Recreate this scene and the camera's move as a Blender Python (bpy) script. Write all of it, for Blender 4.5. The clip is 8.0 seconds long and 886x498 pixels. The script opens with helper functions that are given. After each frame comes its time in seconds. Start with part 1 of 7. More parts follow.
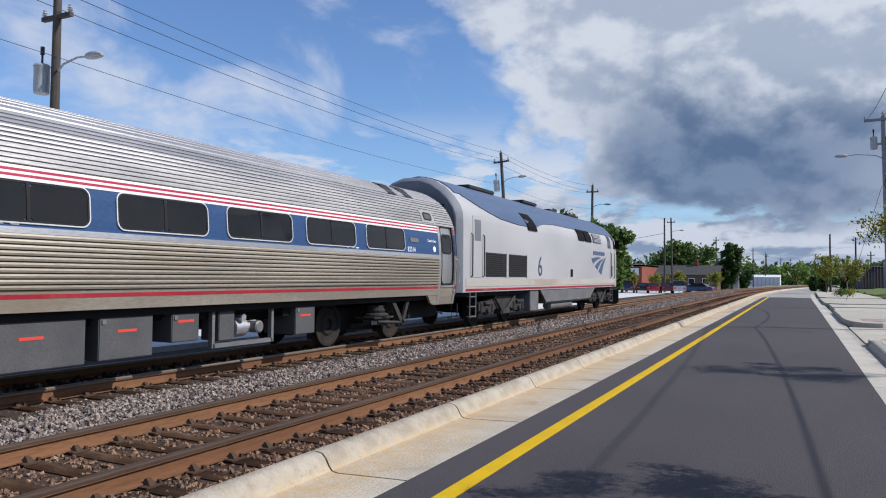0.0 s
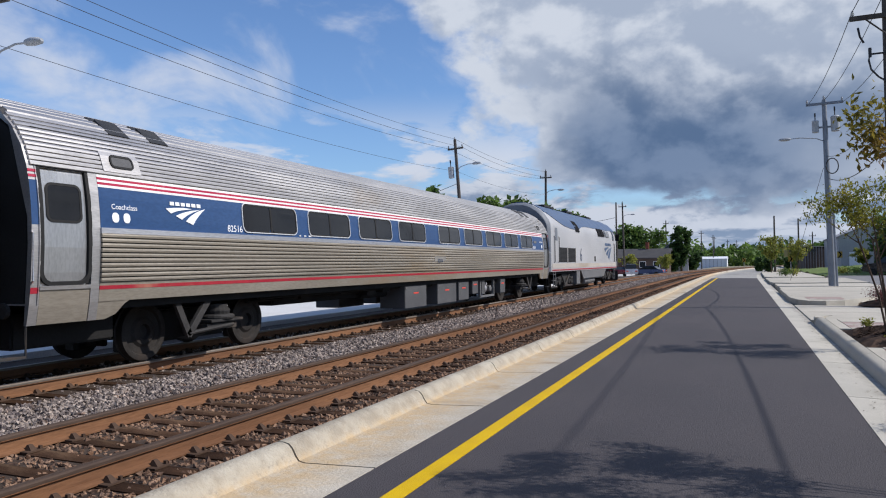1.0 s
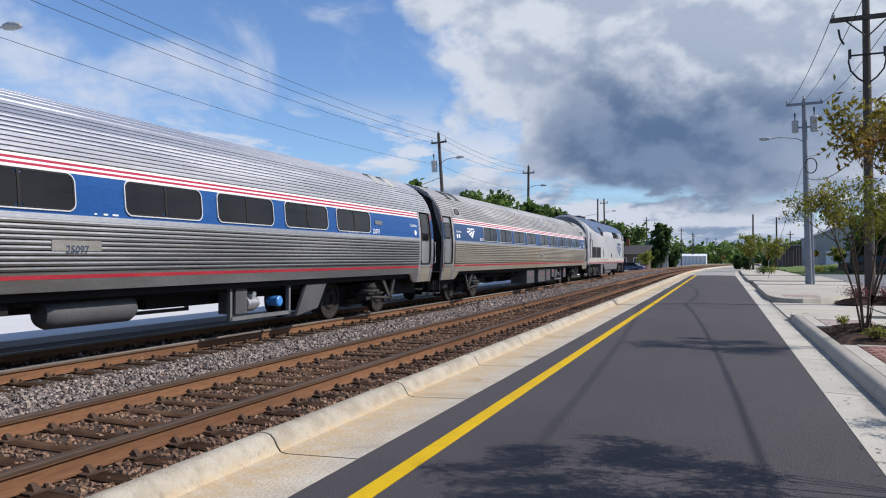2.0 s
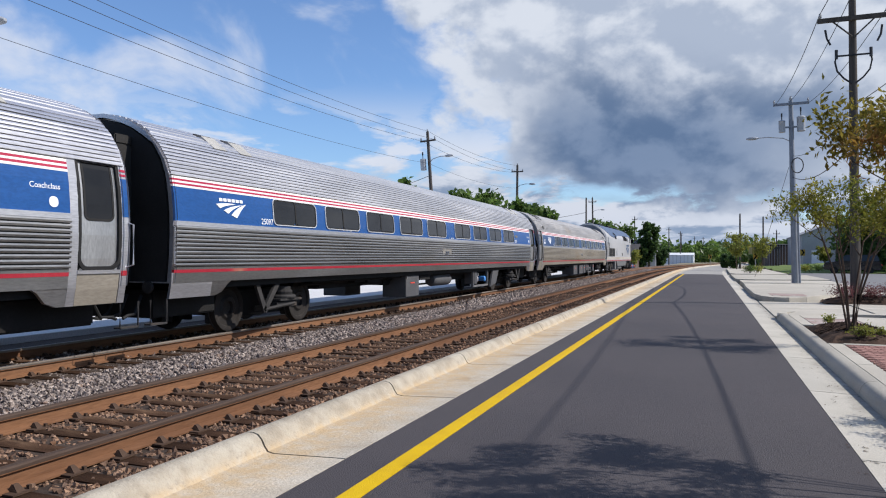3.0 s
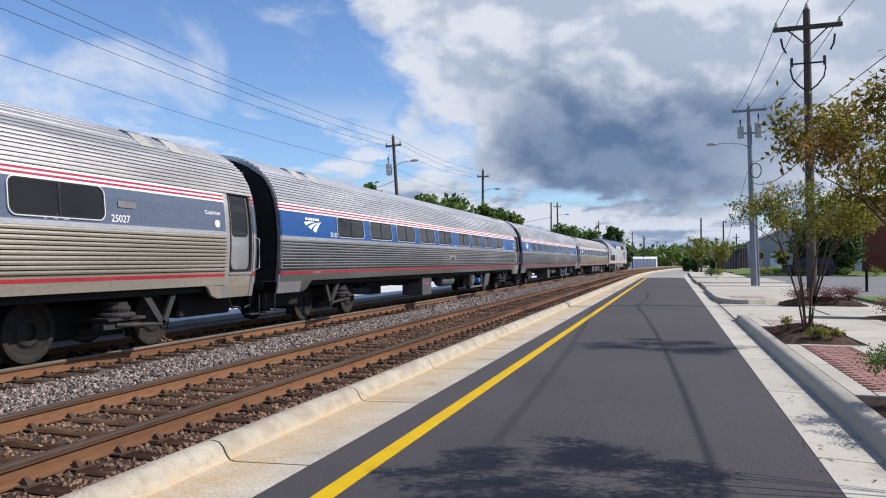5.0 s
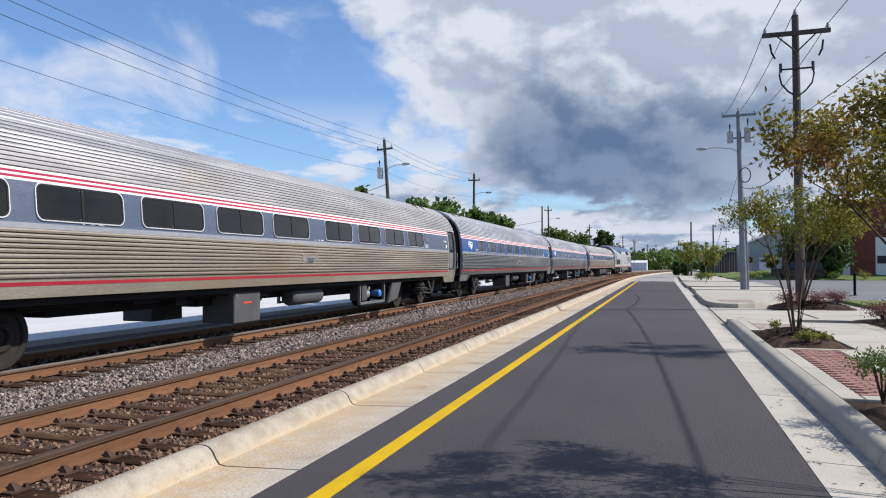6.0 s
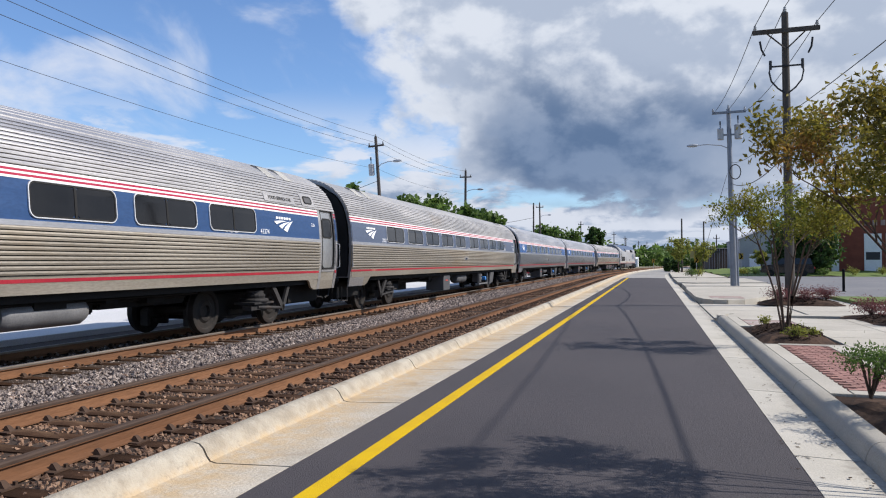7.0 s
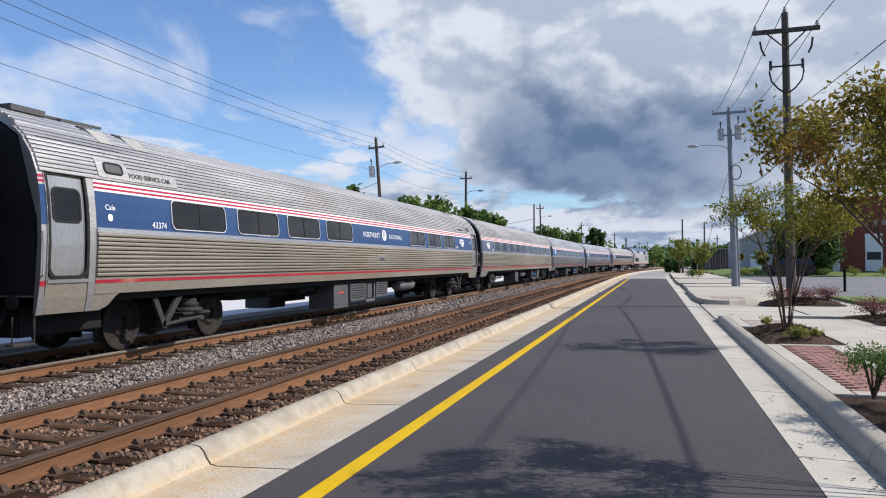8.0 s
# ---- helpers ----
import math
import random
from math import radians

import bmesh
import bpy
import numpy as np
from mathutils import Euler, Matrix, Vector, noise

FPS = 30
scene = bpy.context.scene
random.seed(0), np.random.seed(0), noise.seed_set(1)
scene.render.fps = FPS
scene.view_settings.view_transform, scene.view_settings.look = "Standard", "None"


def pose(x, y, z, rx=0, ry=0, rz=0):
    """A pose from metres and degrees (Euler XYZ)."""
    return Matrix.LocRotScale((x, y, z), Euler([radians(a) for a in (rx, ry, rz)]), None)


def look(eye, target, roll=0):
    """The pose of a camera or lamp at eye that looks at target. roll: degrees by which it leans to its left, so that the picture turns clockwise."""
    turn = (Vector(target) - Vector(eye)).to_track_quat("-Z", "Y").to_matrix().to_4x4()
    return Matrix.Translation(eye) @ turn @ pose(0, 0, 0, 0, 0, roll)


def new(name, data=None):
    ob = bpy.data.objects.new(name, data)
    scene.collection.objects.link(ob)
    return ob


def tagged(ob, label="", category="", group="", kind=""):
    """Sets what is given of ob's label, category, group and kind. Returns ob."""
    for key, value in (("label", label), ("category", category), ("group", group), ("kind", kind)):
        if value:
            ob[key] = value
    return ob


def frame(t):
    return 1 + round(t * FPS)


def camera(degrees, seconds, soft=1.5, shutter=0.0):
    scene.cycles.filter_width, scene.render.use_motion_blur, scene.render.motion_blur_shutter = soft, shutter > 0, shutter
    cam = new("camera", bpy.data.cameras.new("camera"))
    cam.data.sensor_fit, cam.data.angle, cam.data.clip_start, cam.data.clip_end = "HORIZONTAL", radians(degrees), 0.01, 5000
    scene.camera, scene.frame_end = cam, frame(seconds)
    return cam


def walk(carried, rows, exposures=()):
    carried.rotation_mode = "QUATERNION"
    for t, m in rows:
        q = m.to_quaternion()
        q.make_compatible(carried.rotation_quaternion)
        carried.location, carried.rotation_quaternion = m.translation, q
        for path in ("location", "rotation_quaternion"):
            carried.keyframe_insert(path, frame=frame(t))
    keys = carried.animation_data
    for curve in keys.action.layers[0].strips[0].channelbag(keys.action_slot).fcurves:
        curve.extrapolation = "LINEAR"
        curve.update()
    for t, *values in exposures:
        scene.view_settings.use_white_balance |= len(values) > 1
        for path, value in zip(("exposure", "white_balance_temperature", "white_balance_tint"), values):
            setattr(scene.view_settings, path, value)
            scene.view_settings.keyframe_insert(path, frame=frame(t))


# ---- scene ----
# ---------------------------------------------------------------- camera
cam = camera(62.98, 8.0, soft=1.1)
PATH = [
    (0.0, pose(0.090, -0.007, 1.550, 92.15, -0.50, 26.10)),
    (0.5, pose(0.085, -0.019, 1.540, 91.73, -0.23, 24.37)),
    (1.0, pose(0.014, -0.019, 1.535, 91.17, 0.66, 22.56)),
    (1.5, pose(0.004, -0.041, 1.524, 90.86, 0.32, 21.58)),
    (3.0, pose(-0.014, -0.011, 1.525, 90.56, -0.18, 20.22)),
    (3.5, pose(0.000, 0.004, 1.515, 90.61, -0.05, 19.19)),
    (4.0, pose(-0.002, 0.000, 1.521, 90.42, -0.00, 18.25)),
    (4.5, pose(-0.000, -0.000, 1.516, 90.66, 0.09, 17.91)),
    (6.0, pose(0.008, -0.007, 1.523, 91.23, 0.03, 16.85)),
    (6.5, pose(0.000, 0.000, 1.522, 90.98, 0.08, 16.63)),
    (7.0, pose(0.013, -0.009, 1.520, 90.98, 0.11, 16.19)),
    (7.5, pose(0.006, 0.009, 1.517, 90.89, 0.20, 16.25)),
    (8.0, pose(0.007, 0.010, 1.518, 91.10, 0.31, 16.24)),
]
walk(cam, PATH, [(0.0, 0.03, 6270, 13), (0.5, 0.02, 6270, 13), (1.0, 0.0, 6270, 13), (1.7, 0.05, 6300, 13), (3.0, 0.16, 6370, 13), (4.0, 0.19, 6400, 13), (6.0, 0.22, 6430, 13), (8.0, 0.22, 6430, 13)])

# ---------------------------------------------------------------- sky and sun
SUN = Vector((1.07, 0.34, 1.0)).normalized()
lamp = new("sun", bpy.data.lights.new("sun", "SUN"))
lamp.data.energy, lamp.data.angle, lamp.data.color = 4.6, radians(0.55), (1.0, 0.95, 0.87)
lamp.matrix_world = look((0, 0, 0), tuple(-SUN))


class Nodes:
    """Short hand for node trees."""

    def __init__(self, tree, fresh=True):
        self.t = tree
        if fresh:
            tree.nodes.clear()

    def add(self, kind, **sets):
        n = self.t.nodes.new(kind)
        for k, v in sets.items():
            if k in ("operation", "blend_type", "data_type", "sky_type", "noise_dimensions", "feature", "interpolation_type", "clamp", "sun_disc",
                     "sun_elevation", "sun_rotation", "air_density", "dust_density", "ozone_density", "altitude", "distribution"):
                setattr(n, k, v)
            else:
                self.put(n, k.replace("_", " "), v)
        return n

    def put(self, n, key, v):
        s = n.inputs[int(key[1:])] if key[0] == "i" and key[1:].isdigit() else n.inputs[key]
        if isinstance(v, bpy.types.NodeSocket):
            self.t.links.new(v, s)
        else:
            s.default_value = v

    def math(self, op, a, b=0.0, c=None):
        n = self.add("ShaderNodeMath", operation=op, i0=a, i1=b)
        if c is not None:
            self.put(n, "i2", c)
        return n.outputs[0]

    def ramp(self, v, lo, hi, a=0.0, b=1.0, smooth=True):
        n = self.add("ShaderNodeMapRange", interpolation_type="SMOOTHSTEP" if smooth else "LINEAR", i0=v, i1=lo, i2=hi, i3=a, i4=b)
        return n.outputs[0]

    def mix(self, f, a, b, blend="MIX"):
        n = self.add("ShaderNodeMix", data_type="RGBA", blend_type=blend)
        for s, v in ((n.inputs[0], f), (n.inputs[6], a), (n.inputs[7], b)):
            if isinstance(v, bpy.types.NodeSocket):
                self.t.links.new(v, s)
            else:
                s.default_value = v if not isinstance(v, tuple) or len(v) == 4 else (*v, 1)
        return n.outputs[2]

    def noise(self, vec, scale, detail=4.0, rough=0.5, distort=0.0):
        n = self.add("ShaderNodeTexNoise", Scale=scale, Detail=detail, Roughness=rough, Distortion=distort)
        if vec is not None:
            self.t.links.new(vec, n.inputs["Vector"])
        return n.outputs[0]


def make_world():
    """Blue sky with wisps over the far side of the tracks, one great cumulus bank with a dark base ahead, broken small cumulus under it."""
    w = bpy.data.worlds.new("sky")
    scene.world = w
    w.use_nodes = True
    n = Nodes(w.node_tree)
    coord = n.add("ShaderNodeTexCoord").outputs["Generated"]
    x, y, z = n.add("ShaderNodeSeparateXYZ", i0=coord).outputs
    sky = n.add("ShaderNodeTexSky", sky_type="NISHITA", sun_disc=False, sun_elevation=math.asin(SUN.z), sun_rotation=math.atan2(SUN.x, SUN.y),
                air_density=1.0, dust_density=0.6, ozone_density=2.0)

    def scaled(k):
        return n.add("ShaderNodeVectorMath", operation="MULTIPLY", i0=coord, i1=k).outputs[0]

    def moved(v, k):
        return n.add("ShaderNodeVectorMath", operation="ADD", i0=v, i1=k).outputs[0]

    def centred(v, k):
        return n.math("MULTIPLY", n.math("SUBTRACT", v, 0.5), k)

    tall = scaled((1.0, 1.0, 1.45))
    lit_way = (0.026, 0.0, 0.050)
    big = n.noise(tall, 4.6, 11.0, 0.52, 0.15)
    big_lit = n.noise(moved(tall, lit_way), 4.6, 11.0, 0.52, 0.15)
    fine = n.noise(tall, 15.0, 8.0, 0.56, 0.1)
    fine_lit = n.noise(moved(tall, (0.012, 0.0, 0.022)), 15.0, 8.0, 0.56, 0.1)
    rough_edge = n.math("ADD", centred(big, 0.42), centred(fine, 0.13))
    # the bank: a sharp billowed edge towards the open blue, a flat ragged foot
    edge = n.math("ADD", n.math("ADD", x, 0.335), n.math("MULTIPLY", n.math("SUBTRACT", z, 0.2), 0.25))
    foot = n.math("ADD", z, n.math("ADD", centred(big, 0.16), centred(fine, 0.05)))
    ahead = n.math("MULTIPLY", n.ramp(y, 0.25, 0.6), n.ramp(z, 0.72, 0.5))
    bank = n.math("MULTIPLY", n.ramp(n.math("ADD", edge, rough_edge), -0.016, 0.040), n.ramp(foot, 0.070, 0.100))
    bank = n.math("MULTIPLY", bank, ahead)
    # broken cumulus low over the horizon
    low_vec = scaled((1.0, 1.0, 3.2))
    low = n.noise(low_vec, 6.5, 9.0, 0.58, 0.2)
    low_lit = n.noise(moved(low_vec, (0.02, 0.0, 0.05)), 6.5, 9.0, 0.58, 0.2)
    small = n.math("MULTIPLY", n.ramp(n.math("ADD", low, n.ramp(z, 0.02, 0.15, 0.10, -0.03)), 0.44, 0.54), n.ramp(z, 0.24, 0.12))
    # thin wisps in the blue, and scattered cloud over the rest of the sky
    wisp_vec = n.add("ShaderNodeVectorMath", operation="MULTIPLY", i0=n.add("ShaderNodeCombineXYZ", X=n.math("ADD", x, n.math("MULTIPLY", z, -0.9)), Y=y, Z=n.math("ADD", z, n.math("MULTIPLY", x, 0.55))).outputs[0], i1=(1.2, 1.2, 2.2)).outputs[0]
    wisp_n = n.noise(wisp_vec, 3.4, 9.0, 0.55, 0.35)
    gx = n.math("DIVIDE", n.math("ADD", x, 0.62), 0.17)
    gz = n.math("DIVIDE", n.math("SUBTRACT", z, 0.215), 0.10)
    patch = n.math("POWER", 2.718, n.math("MULTIPLY", n.math("ADD", n.math("MULTIPLY", gx, gx), n.math("MULTIPLY", gz, gz)), -1.0))
    wisp = n.math("MULTIPLY", n.ramp(n.math("ADD", wisp_n, n.math("MULTIPLY", patch, 0.13)), 0.50, 0.74), 0.85)
    cover = n.math("MAXIMUM", n.math("MAXIMUM", bank, small), wisp)
    # light on the billows
    relief = n.math("ADD", n.math("SUBTRACT", big, big_lit), n.math("MULTIPLY", n.math("SUBTRACT", fine, fine_lit), 0.30))
    lit = n.ramp(relief, -0.085, 0.075)
    wob = n.math("ADD", centred(big, 0.20), centred(fine, 0.05))
    u = n.math("DIVIDE", n.math("ADD", n.math("ADD", x, 0.100), wob), 0.31)
    v = n.math("DIVIDE", n.math("ADD", n.math("SUBTRACT", z, 0.152), wob), 0.088)
    r2 = n.math("ADD", n.math("MULTIPLY", u, u), n.math("MULTIPLY", v, v))
    base = n.math("POWER", 2.718, n.math("MULTIPLY", n.math("POWER", r2, 1.7), -1.0))
    base = n.math("MULTIPLY", base, n.ramp(n.math("ADD", edge, rough_edge), 0.015, 0.15))
    shade = n.mix(lit, (0.42, 0.495, 0.61), (0.69, 0.745, 0.81))
    dark = n.mix(lit, (0.092, 0.162, 0.290), (0.165, 0.245, 0.385))
    shade = n.mix(n.math("MULTIPLY", base, 0.94), shade, dark)
    low_shade = n.mix(n.ramp(n.math("SUBTRACT", low, low_lit), -0.06, 0.07), (0.225, 0.31, 0.45), (0.66, 0.71, 0.785))
    shade = n.mix(n.math("MULTIPLY", n.ramp(z, 0.13, 0.08), n.ramp(base, 0.55, 0.15)), shade, low_shade)
    wisp_shade = n.math("MULTIPLY", n.math("SUBTRACT", 1.0, bank), n.ramp(z, 0.10, 0.14))
    shade = n.mix(wisp_shade, shade, (0.70, 0.755, 0.84))
    haze = n.ramp(z, 0.0, 0.07, 0.32, 0.0)
    blue = n.mix(1.0, sky.outputs[0], (0.108, 0.131, 0.158, 1), "MULTIPLY")
    total = n.mix(cover, blue, shade)
    total = n.mix(haze, total, (0.46, 0.57, 0.72))
    total = n.mix(n.ramp(z, -0.02, 0.0), (0.16, 0.16, 0.15), total)
    bg = n.add("ShaderNodeBackground", Color=total, Strength=0.90)
    out = n.add("ShaderNodeOutputWorld")
    w.node_tree.links.new(bg.outputs[0], out.inputs[0])


make_world()


# ---------------------------------------------------------------- materials
def surf(name, a, b, scale=3.0, rough=0.7, metal=0.0, bump=0.15, fine=60.0, c=None, rand=0.0, stretch=(1, 1, 1), island=0.0, spec=0.3, wear=0.55, coat=0.0, space="Object"):
    """A surface with two scales of colour change, roughness change and fine relief. a, b: base colours; c: colour of stains."""
    m = bpy.data.materials.new(name)
    m.use_nodes = True
    n = Nodes(m.node_tree)
    co = n.add("ShaderNodeTexCoord").outputs[space]
    co = n.add("ShaderNodeVectorMath", operation="MULTIPLY", i0=co, i1=stretch).outputs[0]
    big = n.noise(co, scale, 5.0, 0.6)
    small = n.noise(co, fine, 3.0, 0.6)
    col = n.mix(n.ramp(big, 0.3, 0.7), a, b)
    col = n.mix(n.ramp(small, 0.3, 0.75, 0.0, 0.5), col, tuple(0.62 * v for v in a))
    if c is not None:
        col = n.mix(n.ramp(n.noise(co, scale * 0.37, 6.0, 0.65, 0.6), wear, wear + 0.15, 0.0, 0.85), col, c)
    if rand:
        r = n.add("ShaderNodeObjectInfo").outputs["Random"]
        col = n.mix(1.0, col, n.mix(r, (1 - rand,) * 3, (1 + rand,) * 3), "MULTIPLY")
    if island:
        r = n.add("ShaderNodeNewGeometry").outputs["Random Per Island"]
        col = n.mix(1.0, col, n.mix(r, (1 - island, 1 - island, 1 - island * 0.9), (1 + island, 1 + island, 1 + island)), "MULTIPLY")
    p = n.add("ShaderNodeBsdfPrincipled", Base_Color=col, Metallic=metal)
    n.put(p, "Roughness", n.ramp(big, 0.2, 0.8, max(0.02, rough - 0.1), min(1, rough + 0.1)))
    n.put(p, "Specular IOR Level", spec)
    n.put(p, "Coat Weight", coat)
    if bump:
        bn = n.add("ShaderNodeBump", Strength=min(1.0, bump * 2), Distance=0.01, Height=small)
        n.put(p, "Normal", bn.outputs[0])
    out = n.add("ShaderNodeOutputMaterial")
    m.node_tree.links.new(p.outputs[0], out.inputs[0])
    return m


def plain(name, a, rough=0.5, metal=0.0, glow=0.0):
    m = bpy.data.materials.new(name)
    m.use_nodes = True
    p = m.node_tree.nodes["Principled BSDF"]
    p.inputs["Base Color"].default_value = (*a, 1)
    p.inputs["Roughness"].default_value = rough
    p.inputs["Metallic"].default_value = metal
    return m


def leaf(name, a, b, c, island=0.35, scale=1.2, wear=0.55):
    """Thin leaves: part of the light passes through them."""
    m = surf(name, a, b, scale, 0.5, 0, 0.0, 30, c, island=island, wear=wear)
    n = m.node_tree
    p = [x for x in n.nodes if x.type == "BSDF_PRINCIPLED"][0]
    out = [x for x in n.nodes if x.type == "OUTPUT_MATERIAL"][0]
    t = n.nodes.new("ShaderNodeBsdfTranslucent")
    n.links.new(p.inputs["Base Color"].links[0].from_socket, t.inputs["Color"])
    add = n.nodes.new("ShaderNodeMixShader")
    add.inputs[0].default_value = 0.5
    n.links.new(p.outputs[0], add.inputs[1])
    n.links.new(t.outputs[0], add.inputs[2])
    n.links.new(add.outputs[0], out.inputs[0])
    return m


M = {}
M["asphalt"] = surf("asphalt", (0.058, 0.051, 0.054), (0.080, 0.071, 0.074), 0.35, 0.78, 0, 0.9, 90, (0.092, 0.084, 0.084), spec=0.32, wear=0.58)
M["old_asphalt"] = surf("old_asphalt", (0.16, 0.16, 0.165), (0.22, 0.215, 0.21), 0.3, 0.9, 0, 0.3, 50, (0.12, 0.12, 0.12), spec=0.3)
M["faded_road"] = surf("faded_road", (0.30, 0.285, 0.26), (0.40, 0.385, 0.35), 0.5, 0.9, 0, 0.3, 50, (0.22, 0.205, 0.19), spec=0.3)
M["concrete"] = surf("concrete", (0.435, 0.40, 0.33), (0.53, 0.49, 0.41), 0.8, 0.85, 0, 0.2, 70, (0.40, 0.34, 0.25), rand=0.07, spec=0.2, wear=0.60)
M["gutter"] = surf("gutter", (0.44, 0.39, 0.31), (0.56, 0.515, 0.43), 2.2, 0.88, 0, 0.5, 38, (0.25, 0.19, 0.125), rand=0.07, spec=0.2, wear=0.52)
def silted(m, a, b, colour):
    """Adds a tan silt stain along the kerb's flow line (between the ways a and b across the road), ragged at its edge."""
    n = Nodes(m.node_tree, False)
    p = [x for x in n.t.nodes if x.type == "BSDF_PRINCIPLED"][0]
    src = p.inputs["Base Color"].links[0].from_socket
    co = n.add("ShaderNodeTexCoord").outputs["Object"]
    x = n.add("ShaderNodeSeparateXYZ", i0=co).outputs[0]
    w = n.math("ADD", x, n.math("MULTIPLY", n.math("SUBTRACT", n.noise(co, 1.7, 6.0, 0.65), 0.5), 0.75))
    f = n.math("MULTIPLY", n.ramp(w, b, a), n.ramp(n.noise(co, 7.0, 5.0, 0.6), 0.3, 0.65, 0.3, 0.95))
    f = n.math("MULTIPLY", f, n.ramp(x, -3.36, -3.24, 0.25, 1.0))
    dark = n.math("MULTIPLY", n.ramp(n.noise(co, 5.0, 8.0, 0.75), 0.55, 0.66), n.ramp(x, -3.20, -3.30))
    col = n.mix(n.math("MULTIPLY", dark, 0.7), n.mix(f, src, colour), (0.13, 0.10, 0.07))
    worn = n.mix(n.ramp(n.noise(co, 3.0, 6.0, 0.65), 0.35, 0.62), (0.265, 0.23, 0.175), (0.40, 0.36, 0.285))
    col = n.mix(n.math("MULTIPLY", n.ramp(x, -3.25, -3.31), 0.8), col, worn)
    n.put(p, "Base Color", col)
    return m


M["gutter"] = silted(M["gutter"], -3.15, -2.50, (0.46, 0.335, 0.19))
M["gutter_east"] = silted(surf("gutter_east", (0.46, 0.43, 0.36), (0.55, 0.515, 0.44), 0.8, 0.85, 0, 0.2, 70, (0.42, 0.36, 0.27), rand=0.06, spec=0.2, wear=0.62), 1.55, 1.36, (0.27, 0.25, 0.215))
M["pale_paving"] = surf("pale_paving", (0.58, 0.58, 0.56), (0.66, 0.655, 0.64), 0.3, 0.9, 0, 0.1, 30, (0.62, 0.60, 0.57), spec=0.3)
M["yellow_paint"] = surf("yellow_paint", (0.62, 0.385, 0.004), (0.71, 0.46, 0.008), 4.0, 0.65, 0, 0.3, 90, (0.36, 0.25, 0.05), wear=0.66, spec=0.12)
M["white_paint"] = surf("white_paint", (0.78, 0.78, 0.76), (0.84, 0.84, 0.82), 2.0, 0.6, 0, 0.05, 40, (0.6, 0.58, 0.54), wear=0.66)
M["earth"] = surf("earth", (0.20, 0.16, 0.11), (0.28, 0.24, 0.17), 0.4, 0.95, 0, 0.4, 25, (0.13, 0.15, 0.06), wear=0.5)
M["grass"] = surf("grass", (0.095, 0.145, 0.027), (0.15, 0.20, 0.05), 0.6, 0.9, 0, 0.5, 40, (0.22, 0.20, 0.09), wear=0.6)
M["mulch"] = surf("mulch", (0.032, 0.020, 0.014), (0.072, 0.045, 0.031), 5.0, 0.95, 0, 0.8, 45, island=0.6, spec=0.1)
M["rust"] = surf("rust", (0.145, 0.066, 0.030), (0.225, 0.108, 0.050), 2.0, 0.8, 0.0, 0.25, 40, (0.085, 0.042, 0.022), stretch=(1, 0.15, 1))
M["rail_head"] = surf("rail_head", (0.050, 0.030, 0.020), (0.085, 0.055, 0.038), 3.0, 0.8, 0.0, 0.1, 60, stretch=(1, 0.1, 1))
M["rail_shiny"] = surf("rail_shiny", (0.20, 0.165, 0.135), (0.28, 0.24, 0.20), 3.0, 0.5, 0.6, 0.05, 60, stretch=(1, 0.1, 1))
M["tie"] = surf("tie", (0.040, 0.021, 0.012), (0.082, 0.045, 0.027), 3.0, 0.95, 0, 0.6, 30, (0.13, 0.080, 0.048), rand=0.3, stretch=(0.5, 3, 3), spec=0.08)
M["ballast"] = surf("ballast", (0.185, 0.150, 0.125), (0.345, 0.288, 0.245), 12.0, 0.9, 0, 0.6, 45, (0.22, 0.13, 0.08), island=0.7, wear=0.56, spec=0.12)
M["ballast_brown"] = surf("ballast_brown", (0.155, 0.090, 0.055), (0.285, 0.185, 0.122), 12.0, 0.9, 0, 0.6, 45, (0.15, 0.075, 0.038), island=0.6, wear=0.53, spec=0.12)
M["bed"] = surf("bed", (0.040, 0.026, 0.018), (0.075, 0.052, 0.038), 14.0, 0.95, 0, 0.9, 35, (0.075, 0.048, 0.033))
M["steel"] = surf("steel", (0.57, 0.565, 0.585), (0.67, 0.665, 0.68), 0.8, 0.36, 0.75, 0.03, 30, (0.52, 0.49, 0.46), stretch=(1, 0.25, 2.0), wear=0.62)
# near-black for flute floors: shade in the grooves put into the colour, plus grime
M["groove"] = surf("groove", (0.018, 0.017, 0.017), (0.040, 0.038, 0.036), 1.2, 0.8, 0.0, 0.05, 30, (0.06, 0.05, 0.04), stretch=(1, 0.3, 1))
M["steel_dull"] = surf("steel_dull", (0.47, 0.45, 0.435), (0.57, 0.55, 0.53), 0.8, 0.42, 0.7, 0.04, 30, (0.42, 0.36, 0.30), stretch=(1, 0.3, 1.5), wear=0.60)
# darker than the roof's steel: the dim ground it mirrors is painted into the base
M["steel_skirt"] = surf("steel_skirt", (0.40, 0.395, 0.39), (0.50, 0.495, 0.49), 0.8, 0.36, 0.92, 0.04, 30, (0.33, 0.30, 0.26), stretch=(1, 0.3, 1.5), wear=0.58)
M["steel_warm"] = surf("steel_warm", (0.37, 0.325, 0.26), (0.46, 0.41, 0.335), 0.8, 0.46, 0.55, 0.04, 30, (0.34, 0.26, 0.17), stretch=(1, 0.3, 1.5), wear=0.56)
M["door_steel"] = surf("door_steel", (0.50, 0.50, 0.50), (0.60, 0.60, 0.59), 0.9, 0.34, 0.8, 0.02, 30, (0.38, 0.35, 0.31), stretch=(1, 1.2, 0.35), wear=0.58)
M["band_blue"] = surf("band_blue", (0.026, 0.066, 0.165), (0.034, 0.08, 0.19), 0.6, 0.38, 0, 0.02, 30, (0.09, 0.13, 0.22), stretch=(1, 0.4, 1), wear=0.62)
